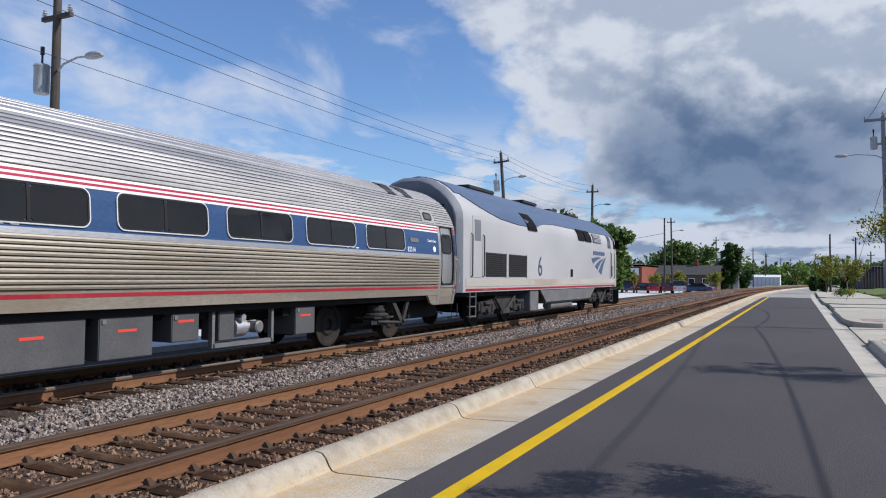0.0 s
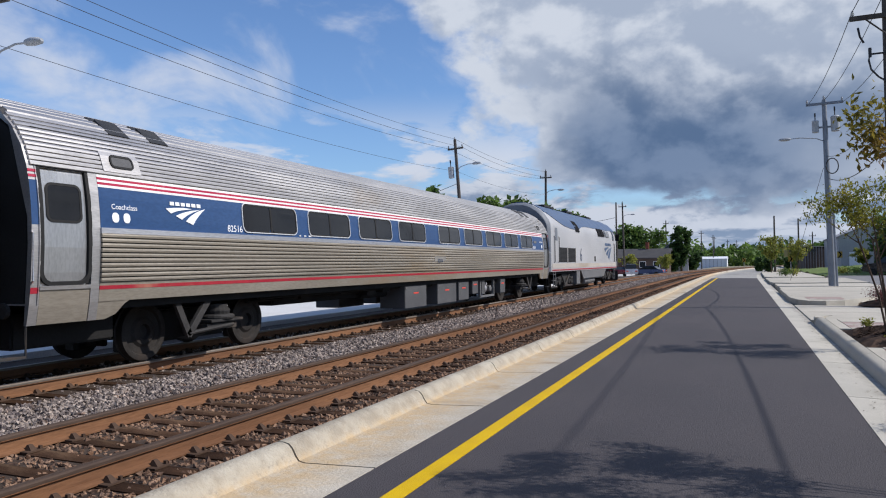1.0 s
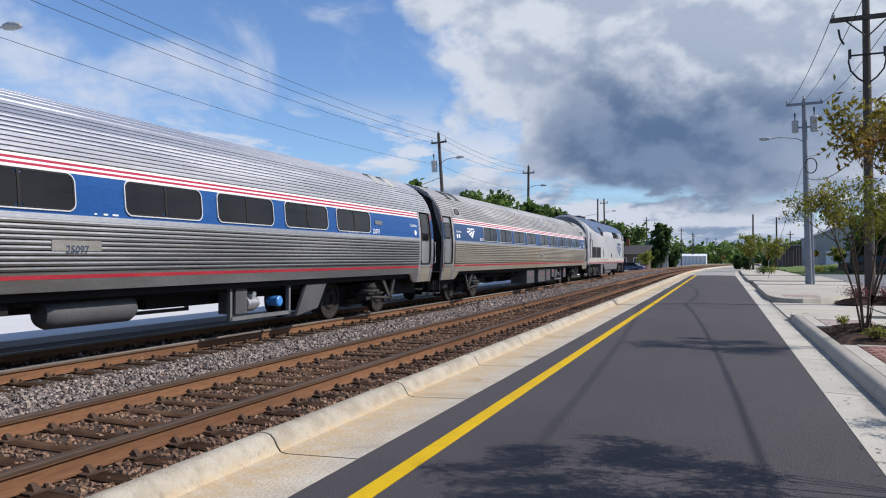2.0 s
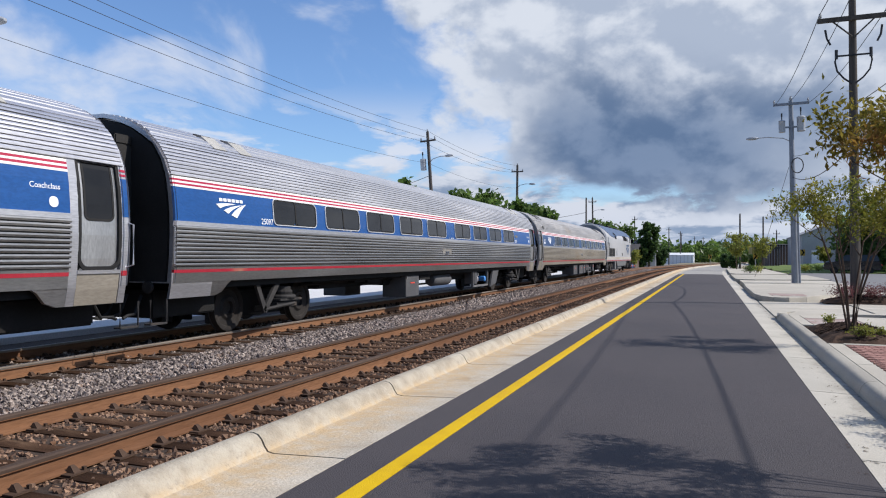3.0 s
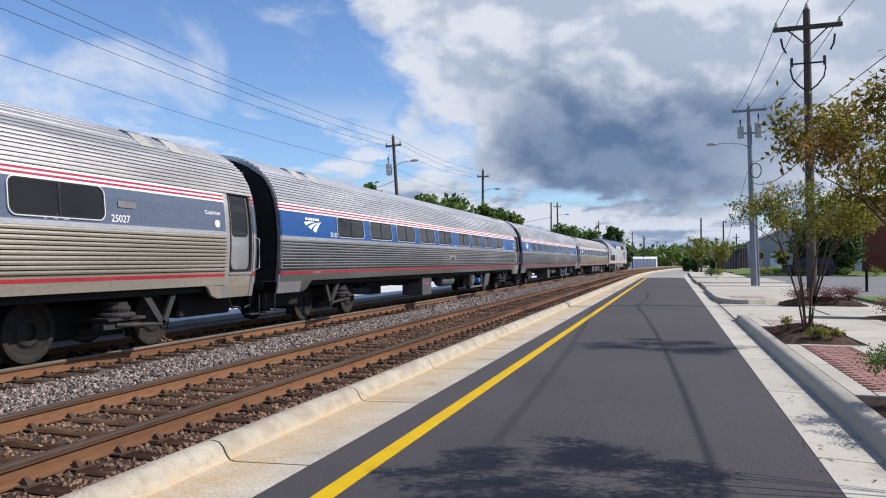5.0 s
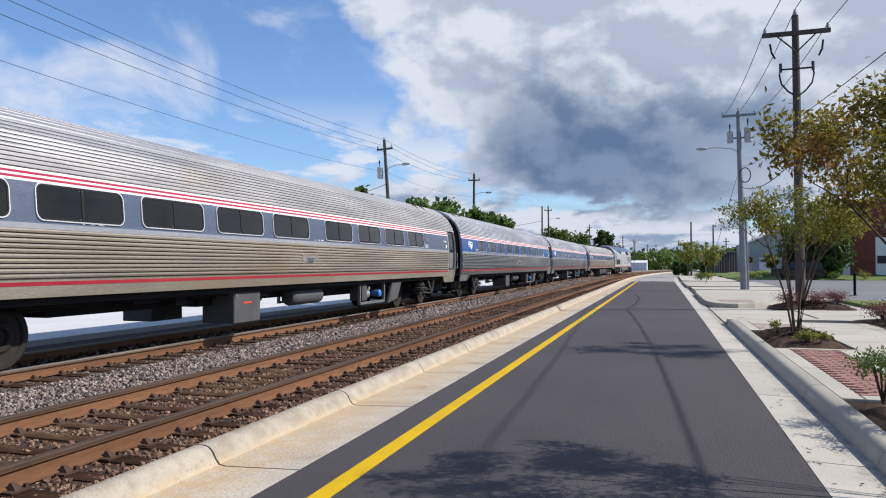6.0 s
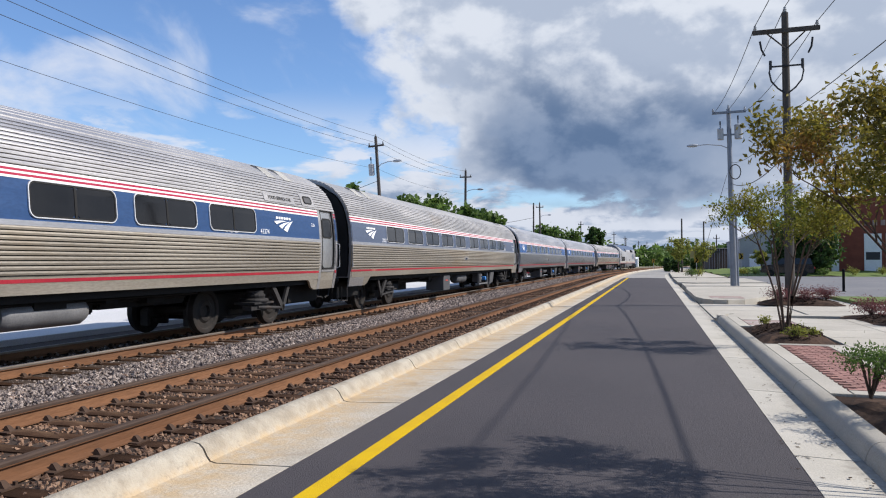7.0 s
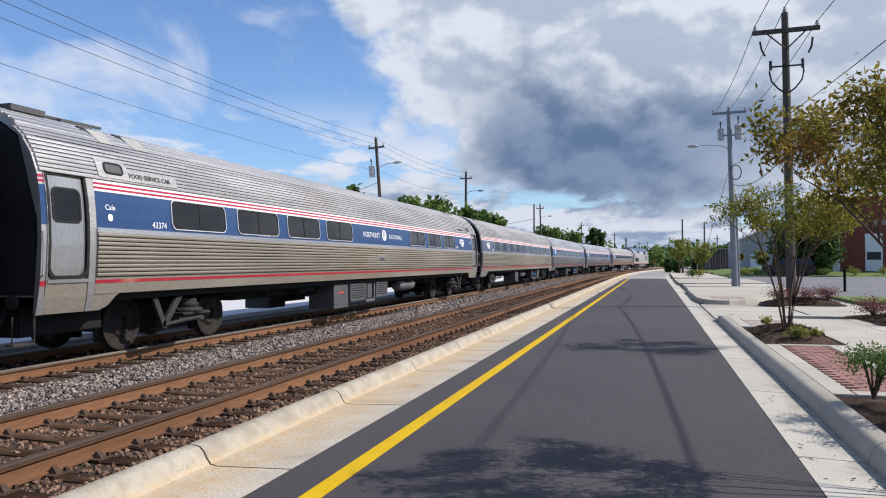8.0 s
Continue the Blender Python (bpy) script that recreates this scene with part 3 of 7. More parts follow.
def panel(y0, y1, z0, z1, out, radius=0.08, thick=0.02, hole=0.0, sides=(1, -1), n=5):
    """A round-cornered plate (or a frame, when hole is given) that follows the car's side."""
    def outline(ins):
        a, b, c, d, r = y0 + ins, y1 - ins, z0 + ins, z1 - ins, max(0.005, radius - ins)
        pts = []
        for cy, cz, t0 in ((b - r, d - r, 0), (a + r, d - r, 90), (a + r, c + r, 180), (b - r, c + r, 270)):
            pts += [(cy + r * math.cos(radians(t0 + 90 * k / n)), cz + r * math.sin(radians(t0 + 90 * k / n))) for k in range(n + 1)]
            if t0 in (90, 270):
                e, s2 = pts[-1], (c + r if t0 == 90 else d - r)
                pts += [(e[0], e[1] + (s2 - e[1]) * k / 5) for k in range(1, 5)]
        return pts
    made = []

    def on(s, p, o):
        y, z = p
        nn = side_n(z)
        return (s * (side_x(z) + nn.x * o), y, z + nn.z * o)
    for s in sides:
        g = Geo()
        made.append(g)
        ring = outline(0)
        if hole:
            inner = outline(hole)
            g.loft([[on(s, p, out - thick) for p in ring], [on(s, p, out) for p in ring], [on(s, p, out) for p in inner], [on(s, p, out - thick) for p in inner]], caps=False)
        else:
            rr = min(radius, (z1 - z0) / 2.01, (y1 - y0) / 2.01)
            levels = [z0 + rr * (1 - math.cos(radians(90 * k / n))) for k in range(n + 1)]
            levels += [z0 + rr + (z1 - z0 - 2 * rr) * k / 6 for k in range(1, 6)]
            levels += [z1 - rr * (1 - math.cos(radians(90 * k / n))) for k in range(n, -1, -1)]
            rows = []
            for z in levels:
                d = max(0.0, z0 + rr - z, z - (z1 - rr))
                ins = rr - math.sqrt(max(0.0, rr * rr - d * d)) if d > 0 else 0.0
                ins = min(ins, rr * 0.995)
                rows.append([on(s, (y0 + ins, z), out), on(s, (y1 - ins, z), out), on(s, (y1 - ins, z), out - thick), on(s, (y0 + ins, z), out - thick)])
            g.loft(rows)
    return made


# each sweep of the operator's mark: two corners of its blunt end, its point, and the two control points between (along, up)
SWEEPS = [((0.0, 0.007), (0.106, -0.065), (0.57, 0.027), (0.364, 0.055), (0.273, 0.004)),
          ((0.206, -0.097), (0.334, -0.149), (0.765, 0.028), (0.425, 0.0), (0.50, -0.031)),
          ((0.419, -0.171), (0.577, -0.22), (0.88, 0.051), (0.592, -0.015), (0.704, -0.059))]


def mark(y, z, k, parent, material, width=side_x, normal=side_n, out=0.016):
    """Three tapered sweeps, the operator's mark drawn as plain shapes, with a row of bars over it; k: its scale."""
    for up, lo, tip, cu, cl in SWEEPS:
        rows = []
        for i in range(12):
            f = i / 11 * 0.985
            p = [((1 - f) ** 2 * e[0] + 2 * (1 - f) * f * c[0] + f * f * tip[0], (1 - f) ** 2 * e[1] + 2 * (1 - f) * f * c[1] + f * f * tip[1]) for e, c in ((up, cu), (lo, cl))]
            p = [(y + (u - 0.44) * k, z + (v + 0.085) * k) for u, v in p]
            rows.append([(width(zz) + normal(zz).x * o, yy, zz + normal(zz).z * o) for (yy, zz), o in ((p[0], out), (p[1], out), (p[1], out - 0.006), (p[0], out - 0.006))])
        part("mark_sweep", Geo().loft(rows), material, parent)
    for i in range(6):
        a, b = y + (-0.345 + 0.118 * i) * k, y + (-0.345 + 0.118 * i + 0.088) * k
        z0, z1 = z + 0.150 * k, z + 0.205 * k
        part("mark_bar", Geo().loft([[(width(zz) + normal(zz).x * o, yy, zz) for yy, zz in ((a, z0), (b, z0), (b, z1), (a, z1))] for o in (out - 0.006, out)]), material, parent)


def side_text(name, text, size, y, z, parent, material, out=0.008, spread=1.0, extrude=0.002):
    n = side_n(z)
    tilt = math.degrees(math.atan2(n.z, n.x))
    m = Matrix.Translation((side_x(z) + n.x * out, y, z + n.z * out)) @ Matrix.Rotation(radians(90), 4, "Z") @ Matrix.Rotation(radians(90 - tilt), 4, "X")
    return letters(name, text, size, m, material, parent, extrude, spread)


def wheel_geo(r=0.457):
    g = Geo()
    for s in (-1, 1):
        prof = [(-0.02, 0.06), (-0.02, 0.11), (0.035, 0.13), (0.035, 0.20), (0.0, 0.25), (0.0, 0.355), (0.035, 0.375), (0.04, 0.43), (0.035, r), (-0.08, r + 0.004), (-0.095, r + 0.025), (-0.11, r + 0.02), (-0.115, 0.36), (-0.08, 0.3), (-0.07, 0.1)]
        g.turn((s * 0.7525, 0, 0), (s, 0, 0), prof, 28)
    g.tube([(-0.72, 0, 0), (0.72, 0, 0)], 0.085, 10)
    return g


def bearing(g, x, y, z):
    s = 1 if x > 0 else -1
    g.turn((x, y, z), (s, 0, 0), [(-0.12, 0.13), (0.04, 0.15), (0.05, 0.15), (0.06, 0.10), (0.12, 0.095), (0.13, 0.06)], 14)


def coach_truck(parent, y):
    """One two-axle truck: side frames with the triangular brackets, springs, axle ends."""
    t = new("truck")
    t.parent = parent
    t.location = (0, y, 0)
    frames = []
    for s in (-1, 1):
        g = Geo()
        frames.append(g)
        x = s * 0.52
        rings = []
        for yy, zc, hh in ((-1.55, 0.46, 0.10), (-1.1, 0.47, 0.15), (-0.7, 0.52, 0.16), (0, 0.42, 0.20), (0.7, 0.52, 0.16), (1.1, 0.47, 0.15), (1.55, 0.46, 0.10)):
            rings.append([(x - 0.08, yy, zc - hh), (x + 0.08, yy, zc - hh), (x + 0.08, yy, zc + hh), (x - 0.08, yy, zc + hh)])
        g.loft(rings)
        for yy in (-1.3, 1.3):
            g.box(x - 0.11, x + 0.14, yy - 0.2, yy + 0.2, 0.60, 0.67)
            g.box(x - 0.06, x + 0.17, yy - 0.10, yy + 0.10, 0.10 + 0.12, 0.32)
            g.box(x - 0.05, x + 0.16, yy - 0.34, yy - 0.24, 0.18, 0.52)
            g.box(x - 0.05, x + 0.16, yy + 0.24, yy + 0.34, 0.18, 0.52)
        g.box(x - 0.1, x + 0.16, -0.28, 0.28, 0.33, 0.44)
    part("truck_frame", frames, "truck_grey", t, bevel=0.015)
    part("brake_gear", Geo().box(-0.62, 0.62, -0.86, 0.86, 0.26, 0.80), "underframe", t, bevel=0.04)
    springs = []
    for s in (-1, 1):
        g = Geo()
        springs.append(g)
        g.turn((s * 1.13, 0.0, 0.62), (0, 0, 1), [(-0.02, 0.30), (0.03, 0.32), (0.06, 0.30), (0.07, 0.22), (0.12, 0.24), (0.15, 0.24), (0.17, 0.2), (0.24, 0.2)], 18)
        g.box(s * 1.13 - 0.26, s * 1.13 + 0.26, -0.42, 0.42, 0.56, 0.61)
    part("air_spring", springs, "truck_grey", t, bevel=0.01)
    for s in (-1, 1):
        g = Geo()
        d = -1 if y < 13 else 1
        x = s * 1.33
        a, b, c = (d * 0.37, 1.04), (d * 1.22, 1.04), (d * 0.90, 0.42)
        for p, q, w in ((a, b, 0.05), (a, c, 0.06), (b, c, 0.055)):
            dv = Vector((q[0] - p[0], q[1] - p[1])).normalized() * 0.03
            nn = Vector((-dv.y, dv.x)).normalized() * w
            ring = [(p[0] - dv.x + nn.x, p[1] - dv.y + nn.y), (p[0] - dv.x - nn.x, p[1] - dv.y - nn.y), (q[0] + dv.x - nn.x, q[1] + dv.y - nn.y), (q[0] + dv.x + nn.x, q[1] + dv.y + nn.y)]
            g.loft([[(x - s * 0.03, yy, zz) for yy, zz in ring], [(x + s * 0.03, yy, zz) for yy, zz in ring]])
        g.tube([(x, d * 0.9, 0.43), (x, d * -0.2, 0.50)], 0.035, 8)
        g.box(x - 0.22, x + 0.0, -0.45, 0.3, 0.44, 0.54)
        part("bracket", g, "truck_grey", t, "grey triangular truck bracket")
    for yy in (-1.3, 1.3):
        w = part("wheelset", WHEEL, None, t)
        w.location = (0, yy, 0.48)
        WHEELS.append(w)
    return t


WHEELS = []
_w = part("wheelset", wheel_geo(), "wheel", smooth=0.5)
WHEEL = _w.data
bpy.data.objects.remove(_w)


def gear_box(parent, y0, y1, z0, z1, x=1.36, label="", vents=0, material="box_grey"):
    g, slats, latches = [Geo().box(x - 0.75, x, y0, y1, z0, z1), Geo().box(-x, 0.75 - x, y0, y1, z0, z1)], [], []
    for s in (-1, 1):
        for k in range(vents):
            zz = z0 + (z1 - z0) * (0.2 + 0.6 * k / max(1, vents - 1))
            slats.append(Geo().box(min(s * x, s * (x + 0.012)), max(s * x, s * (x + 0.012)), y0 + 0.08, y1 - 0.08, zz - 0.008, zz + 0.008))
        latches.append(Geo().box(min(s * x, s * (x + 0.015)), max(s * x, s * (x + 0.015)), y0 + 0.04, y0 + 0.10, z1 - 0.12, z1 - 0.06))
    both = part("equipment_box", g, material, parent, label, bevel=0.012)
    b = both[0]
    part("vent_slat", slats, "underframe", [both[0 if q >= vents else 1] for q in range(len(slats))])
    part("latch", latches, "tank_grey", [both[1], both[0]])
    if not vents:
        part("label_strip", Geo().box(x + 0.001, x + 0.004, (y0 + y1) / 2 - 0.16, (y0 + y1) / 2 + 0.16, (z0 + z1) / 2 + 0.06, (z0 + z1) / 2 + 0.10), "label_red", b)
    return b


def shaded_dirty_grooves(obs, floor):
    """Colours the flutes' sunk floors near-black: groove shade painted in with dirt. floor(x, z): how far a face lies
    above the groove's floor.
    """
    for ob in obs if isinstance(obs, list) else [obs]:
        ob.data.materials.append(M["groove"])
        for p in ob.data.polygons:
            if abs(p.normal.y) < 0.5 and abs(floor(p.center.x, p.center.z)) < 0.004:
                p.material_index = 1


def coach(band, number, windows, label, cafe=False, dull="steel", skirt="steel_skirt", kit=0, big_door=True, rear_door=True):
    """A fluted stainless coach, 26 m over the couplers, y from its rear coupling, z from the rail's top."""
    L0, L1 = (0.46 if cafe or not rear_door else 0.38), 26.12
    car = thing("passenger_coach", label, "train car", group="train cars")
    # shell: smooth inner body that the plates sit on
    g = Geo()
    zs = [1.05, 1.4, 1.8, 2.15, 2.5, 2.8, 3.05, 3.3, 3.5, 3.65, 3.77, 3.83]
    def ring(y, k=1.0):
        half = [((side_x(z) - 0.075) * k, z - (0.05 if z > 3.4 else 0)) for z in zs]
        r = [(-x, z) for x, z in half] + [(x, z) for x, z in reversed(half)]
        return [(x, y, z) for x, z in reversed(r)]
    g.loft([ring(L0 + 0.03, 0.985), ring(L0 + 0.1), ring(L1 - 0.1), ring(L1 - 0.03, 0.985)])
    part("body_shell", g, "underframe", car)
    D0, D1 = (L0 + 1.04 if rear_door else L0 + 0.06), 25.08    # plates run between the doors
    side_off = lambda x, z: (abs(x) - side_x(z)) * side_n(z).x
    shaded_dirty_grooves(part("lower_side", skin(1.31, 1.985, D0, D1, 0.0, 10, 0.034), skirt, car, "fluted stainless lower side with dark grooves"), side_off)
    part("belt_rail", skin(1.985, 2.06, D0, D1, 0.030, 0, steps=2), "steel", car, "bright smooth belt moulding")
    part("colour_band", skin(2.06, 2.62, D0, D1, 0.006), band, car, "painted window band")
    for z0, z1, m in ((2.62, 2.655, "stripe_white"), (2.655, 2.69, "stripe_red"), (2.69, 2.722, "stripe_white"), (2.722, 2.757, "stripe_red"), (2.757, 2.795, "stripe_white")):
        part("stripe", skin(z0, z1, D0, D1, 0.009, 0, steps=2), m, car)
    shaded_dirty_grooves(part("roof_side", skin(2.795, 3.50, L0 + 0.04, D1 + 1.0, 0.0, 11, 0.030), dull, car, "fluted stainless roof side"), side_off)
    # roof crown
    g = Geo()
    prof = []
    n = 16
    for i in range(n):
        for f, o in ((0.0, 0.0), (0.16, 0.0), (0.2, 0.026), (0.9, 0.026), (0.96, 0.0)):
            x = -1.02 + 2.04 * (i + f) / n
            zt = 3.85 - 0.335 * abs(x / 1.02) ** 2.1
            prof.append((x, zt + o))
    prof += [(1.0, 3.44), (-1.0, 3.44)]
    g.loft([[(x, y, z) for x, z in prof] for y in (L0 + 0.09, L1 - 0.09)])
    shaded_dirty_grooves(part("roof", g, dull, car, "fluted stainless roof"), lambda x, z: z - (3.85 - 0.335 * abs(x / 1.02) ** 2.1))
    part("sill_stripe", skin(1.215, 1.268, D0, D1, 0.012, 0, steps=2), "lower_red", car, "faded red sill stripe")
    part("sill", skin(1.05, 1.215, D0, D1, 0.008, 0, steps=2), skirt, car)
    part("sill_cap", skin(1.268, 1.31, D0, D1, 0.010, 0, steps=1), skirt, car)
    # end bays: door, posts, deep skirt
    for e, (a, b) in ((0, (L0, L0 + 1.04)), (1, (D1, L1))):
        # local ways from the car's end inwards
        def w(t):
            return a + t if e == 0 else b - t
        def span(t0, t1):
            return (min(w(t0), w(t1)), max(w(t0), w(t1)))
        bay = new("end_bay")
        bay.parent = car
        if e == 1 or rear_door:
            part("post", skin(0.80, 3.32, *span(0.0, 0.13), 0.004, steps=10), dull, bay)
            part("post", skin(0.80, 3.30, *span(0.90, 1.04), 0.004, steps=10), dull, bay)
            for z0, z1, m in ((2.06, 2.62, band), (2.655, 2.69, "stripe_red"), (2.722, 2.757, "stripe_red"), (1.20, 1.275, "lower_red")):
                part("stripe", skin(z0, z1, *span(0.003, 0.115), 0.008, 0, steps=2), m, bay)
            part("door_head", skin(3.28, 3.46, *span(0.0, 1.04), 0.006, steps=4), dull, bay)
            part("step_panel", skin(0.80, 1.24, *span(0.14, 0.89), -0.004, steps=4), "steel_warm", bay, "stained steel step panel")
            part("threshold", skin(1.24, 1.29, *span(0.13, 0.90), 0.016, steps=1), dull, bay)
            d = part("door", skin(1.29, 3.25, *span(0.16, 0.84), -0.032, steps=12), "door_steel", bay, "brushed steel boarding door")
            if e == 0:
                z0, z1 = 2.10, 2.62
            else:
                z0, z1 = (1.98, 2.96) if big_door else (2.10, 2.62)
            part("window_frame", panel(*span(0.24, 0.78), z0, z1, -0.022, 0.10, 0.03, 0.035), "rubber", d)
            part("pane", panel(*span(0.27, 0.75), z0 + 0.03, z1 - 0.03, -0.026, 0.08, 0.03), "train_glass", d)
            part("door_gap", skin(1.30, 3.24, *span(0.842, 0.898), -0.028, steps=10), "rubber", bay, "open black slot beside the sliding door")
            # black gap round the door and its inner shadow line
            part("door_seal", panel(*span(0.125, 0.905), 1.285, 3.31, 0.004, 0.19, 0.05, 0.055), "rubber", bay)
        else:
            part("step_panel", skin(0.80, 1.22, *span(0.03, 1.05), 0.004, steps=4), dull, bay)
        # skirt tail towards the truck
        tail = []
        outl = [(1.04, 1.22), (1.04, 0.80), (1.18, 0.80), (1.36, 0.86), (1.50, 1.00), (1.62, 1.07), (1.62, 1.22)]
        for s in (-1, 1):
            r = [(s * (side_x(z) + 0.004), w(t), z) for t, z in outl]
            r2 = [(s * (side_x(z) - 0.05), w(t), z) for t, z in outl]
            tail.append(Geo().loft([r, r2]))
        part("skirt_tail", tail, skirt, bay)
        # hand rails and step frame
        g = []
        for s in (-1, 1):
            x = s * (side_x(1.7) + 0.07)
            g.append(Geo())
            g[-1].tube([(s * 1.5, w(0.03), 2.0), (x, w(-0.03), 1.95), (x, w(-0.03), 1.36), (s * 1.5, w(0.03), 1.30)], 0.014, 6)
        part("hand_rail", g, "steel", bay, "bent steel hand rail")
        g = []
        for s in (-1, 1):
            x = s * 1.44
            g.append(Geo().tube([(x, w(0.02), 0.80), (x, w(0.02), 0.42), (x, w(-0.34), 0.42), (x, w(-0.34), 0.80)], 0.016, 6))
            g[-1].box(x - 0.12, x + 0.02, *span(-0.34, 0.02), 0.40, 0.425)
        part("step", g, "truck_grey", bay)
        # end wall and the bellows frame
        g = Geo()
        er = [(x, z) for x, y, z in ring(0)]
        g.loft([[(x * 0.97, w(0.06), z) for x, z in er], [(x * 0.97, w(0.02), z) for x, z in er]])
        part("end_wall", g, "end_grey", bay, "dark grey car end wall")
        g = Geo()
        for x0, x1, z0, z1 in ((-0.72, -0.55, 1.05, 3.30), (0.55, 0.72, 1.05, 3.30), (-0.72, 0.72, 3.30, 3.46)):
            g.box(x0, x1, *span(0.02, -0.355), z0, z1)
        part("bellows", g, "end_grey", bay, bevel=0.02)
        # end rim, a bright edge round the body's end
        g = Geo()
        inner = [(x * 1.015, z + 0.02) for x, z in er]
        outer = [(x * 1.065, z + (0.088 if z > 3.3 else 0)) for x, z in er]
        g.loft([[(x, w(-0.01), z) for x, z in outer], [(x, w(-0.01), z) for x, z in inner], [(x, w(0.10), z) for x, z in inner], [(x, w(0.10), z) for x, z in outer]], caps=False)
        part("end_rim", g, dull, bay)
        # gear at the coupling: hoses and a lamp
        g = Geo()
        for k, x in enumerate((-0.75, -0.4, 0.35, 0.6, 0.9)):
            hose = Geo()
            hose.tube([(x, w(0.05), 0.85), (x + 0.02, w(-0.12), 0.55), (x + 0.05, w(-0.30), 0.42 + 0.03 * k), (x + 0.05, w(-0.40), 0.5)], 0.026, 6)
            part("hose", hose, "rubber", bay)
        g.box(-0.18, 0.18, *span(0.6, -0.36), 0.70, 0.95)
        part("coupler_gear", g, "underframe", bay)
        part("draft_box", Geo().box(-1.05, 1.05, *span(0.12, 1.75), 0.46, 0.92), "underframe", bay, bevel=0.03)
        g = Geo().turn((1.1, w(0.0), 0.98), (0, -1 if e == 0 else 1, 0), [(0, 0.10), (0.05, 0.10), (0.055, 0.06)], 14)
        part("socket", g, "truck_grey", bay)
        # small roof vents above the bay and grab bar
        for t in (1.55, 2.35):
            g = []
            for s in (-1, 1):
                za, zb = 3.43, 3.70
                na = [(s * (side_x(za) + 0.05), w(t), za), (s * (side_x(za) + 0.05), w(t + 0.5), za), (s * (side_x(zb) + 0.03), w(t + 0.5), zb + 0.06), (s * (side_x(zb) + 0.03), w(t), zb + 0.06)]
                nb = [(p[0] * 0.9, p[1], p[2] - 0.12) for p in na]
                g.append(Geo().loft([nb, na]))
            part("roof_vent", g, "dark_metal", bay, "raised roof vent hatch", bevel=0.012)
            g = []
            for s in (-1, 1):
                za, zb = 3.47, 3.66
                na = [(s * (side_x(za) + 0.063), w(t + 0.07), za), (s * (side_x(za) + 0.063), w(t + 0.45), za), (s * (side_x(zb) + 0.055), w(t + 0.45), zb + 0.055), (s * (side_x(zb) + 0.055), w(t + 0.07), zb + 0.055)]
                nb = [(p[0] * 0.95, p[1], p[2] - 0.05) for p in na]
                g.append(Geo().loft([nb, na]))
            part("vent_face", g, "dark_metal" if kit == 0 else "vent_cream", bay)
        if rear_door:
            part("lamp_plate", panel(*span(1.16, 1.84), 2.84, 3.12, 0.044, 0.02, 0.03), dull, bay, "smooth steel plate round the marker lamp")
            part("lamp_frame", panel(*span(1.30, 1.72), 2.90, 3.08, 0.060, 0.07, 0.03, 0.028), "rubber", bay)
            part("lamp_glass", panel(*span(1.32, 1.70), 2.92, 3.06, 0.052, 0.05, 0.02), "box_grey", bay)
        g = []
        for s in (-1, 1):
            g.append(Geo())
            g[-1].tube([(s * (side_x(3.33) + 0.03), w(0.25), 3.33), (s * (side_x(3.33) + 0.03), w(1.9), 3.33)], 0.018, 6)
        part("drip_rail", g, "rubber", bay)
    # windows
    for i, y in enumerate(windows):
        wdw = part("window", panel(y, y + 1.68, 2.10, 2.625, 0.026, 0.13, 0.04, 0.016), "frame_bright", car, "bright metal window frame")
        part("rubber_seal", panel(y + 0.019, y + 1.661, 2.119, 2.606, 0.020, 0.112, 0.03, 0.022), "rubber", wdw)
        part("pane", panel(y + 0.038, y + 0.825, 2.138, 2.588, 0.015, 0.09, 0.02), "train_glass", wdw)
        part("pane", panel(y + 0.855, y + 1.642, 2.138, 2.588, 0.015, 0.09, 0.02), "train_glass", wdw)
        part("mullion", panel(y + 0.818, y + 0.862, 2.13, 2.595, 0.022, 0.01, 0.02), "rubber", wdw)
    for y in (6.2, 20.9) if cafe else (6.2, 13.6, 20.9):
        for k in range(3):
            part("stud", panel(y + 0.16 * k, y + 0.19 * k + 0.05, 2.085, 2.11, 0.014, 0.01, 0.01, n=2), "stripe_white", car)
    # writing and marks
    if cafe:
        side_text("writing", "NORTHEAST", 0.215, 12.66, 2.34, car, "letter_white", spread=1.1)
        side_text("writing", "REGIONAL", 0.205, 14.76, 2.33, car, "letter_white", spread=1.3)
        part("emblem", panel(13.53, 13.89, 2.20, 2.53, 0.011, 0.16, 0.006, 0.0, (1,)), "letter_white", car)
        part("emblem_core", panel(13.63, 13.79, 2.36, 2.49, 0.014, 0.05, 0.006, 0.03, (1,)), band, car)
        part("emblem_core", panel(13.63, 13.66, 2.27, 2.49, 0.014, 0.01, 0.006, 0.0, (1,)), band, car)
        part("emblem_core", panel(13.74, 13.78, 2.27, 2.37, 0.014, 0.01, 0.006, 0.0, (1,)), band, car)
        side_text("writing", "Cafe", 0.12, 1.80, 2.38, car, "letter_white")
        side_text("writing", number, 0.15, 2.95, 2.15, car, "letter_white")
        side_text("writing", "FOOD SERVICE CAR", 0.115, 2.82, 2.92, car, "dark_metal", out=0.052)
        mark(23.26, 2.31, 1.0, car, "letter_white")
        side_text("writing", number, 0.15, 22.4, 2.15, car, "letter_white")
        side_text("writing", "Cafe", 0.12, 24.75, 2.40, car, "letter_white")
        side_text("writing", "FOOD SERVICE CAR", 0.115, 23.2, 2.92, car, "dark_metal", out=0.052)
        part("badge", panel(1.74, 1.84, 2.17, 2.28, 0.011, 0.04, 0.006, 0.0, (1,)), "letter_white", car)
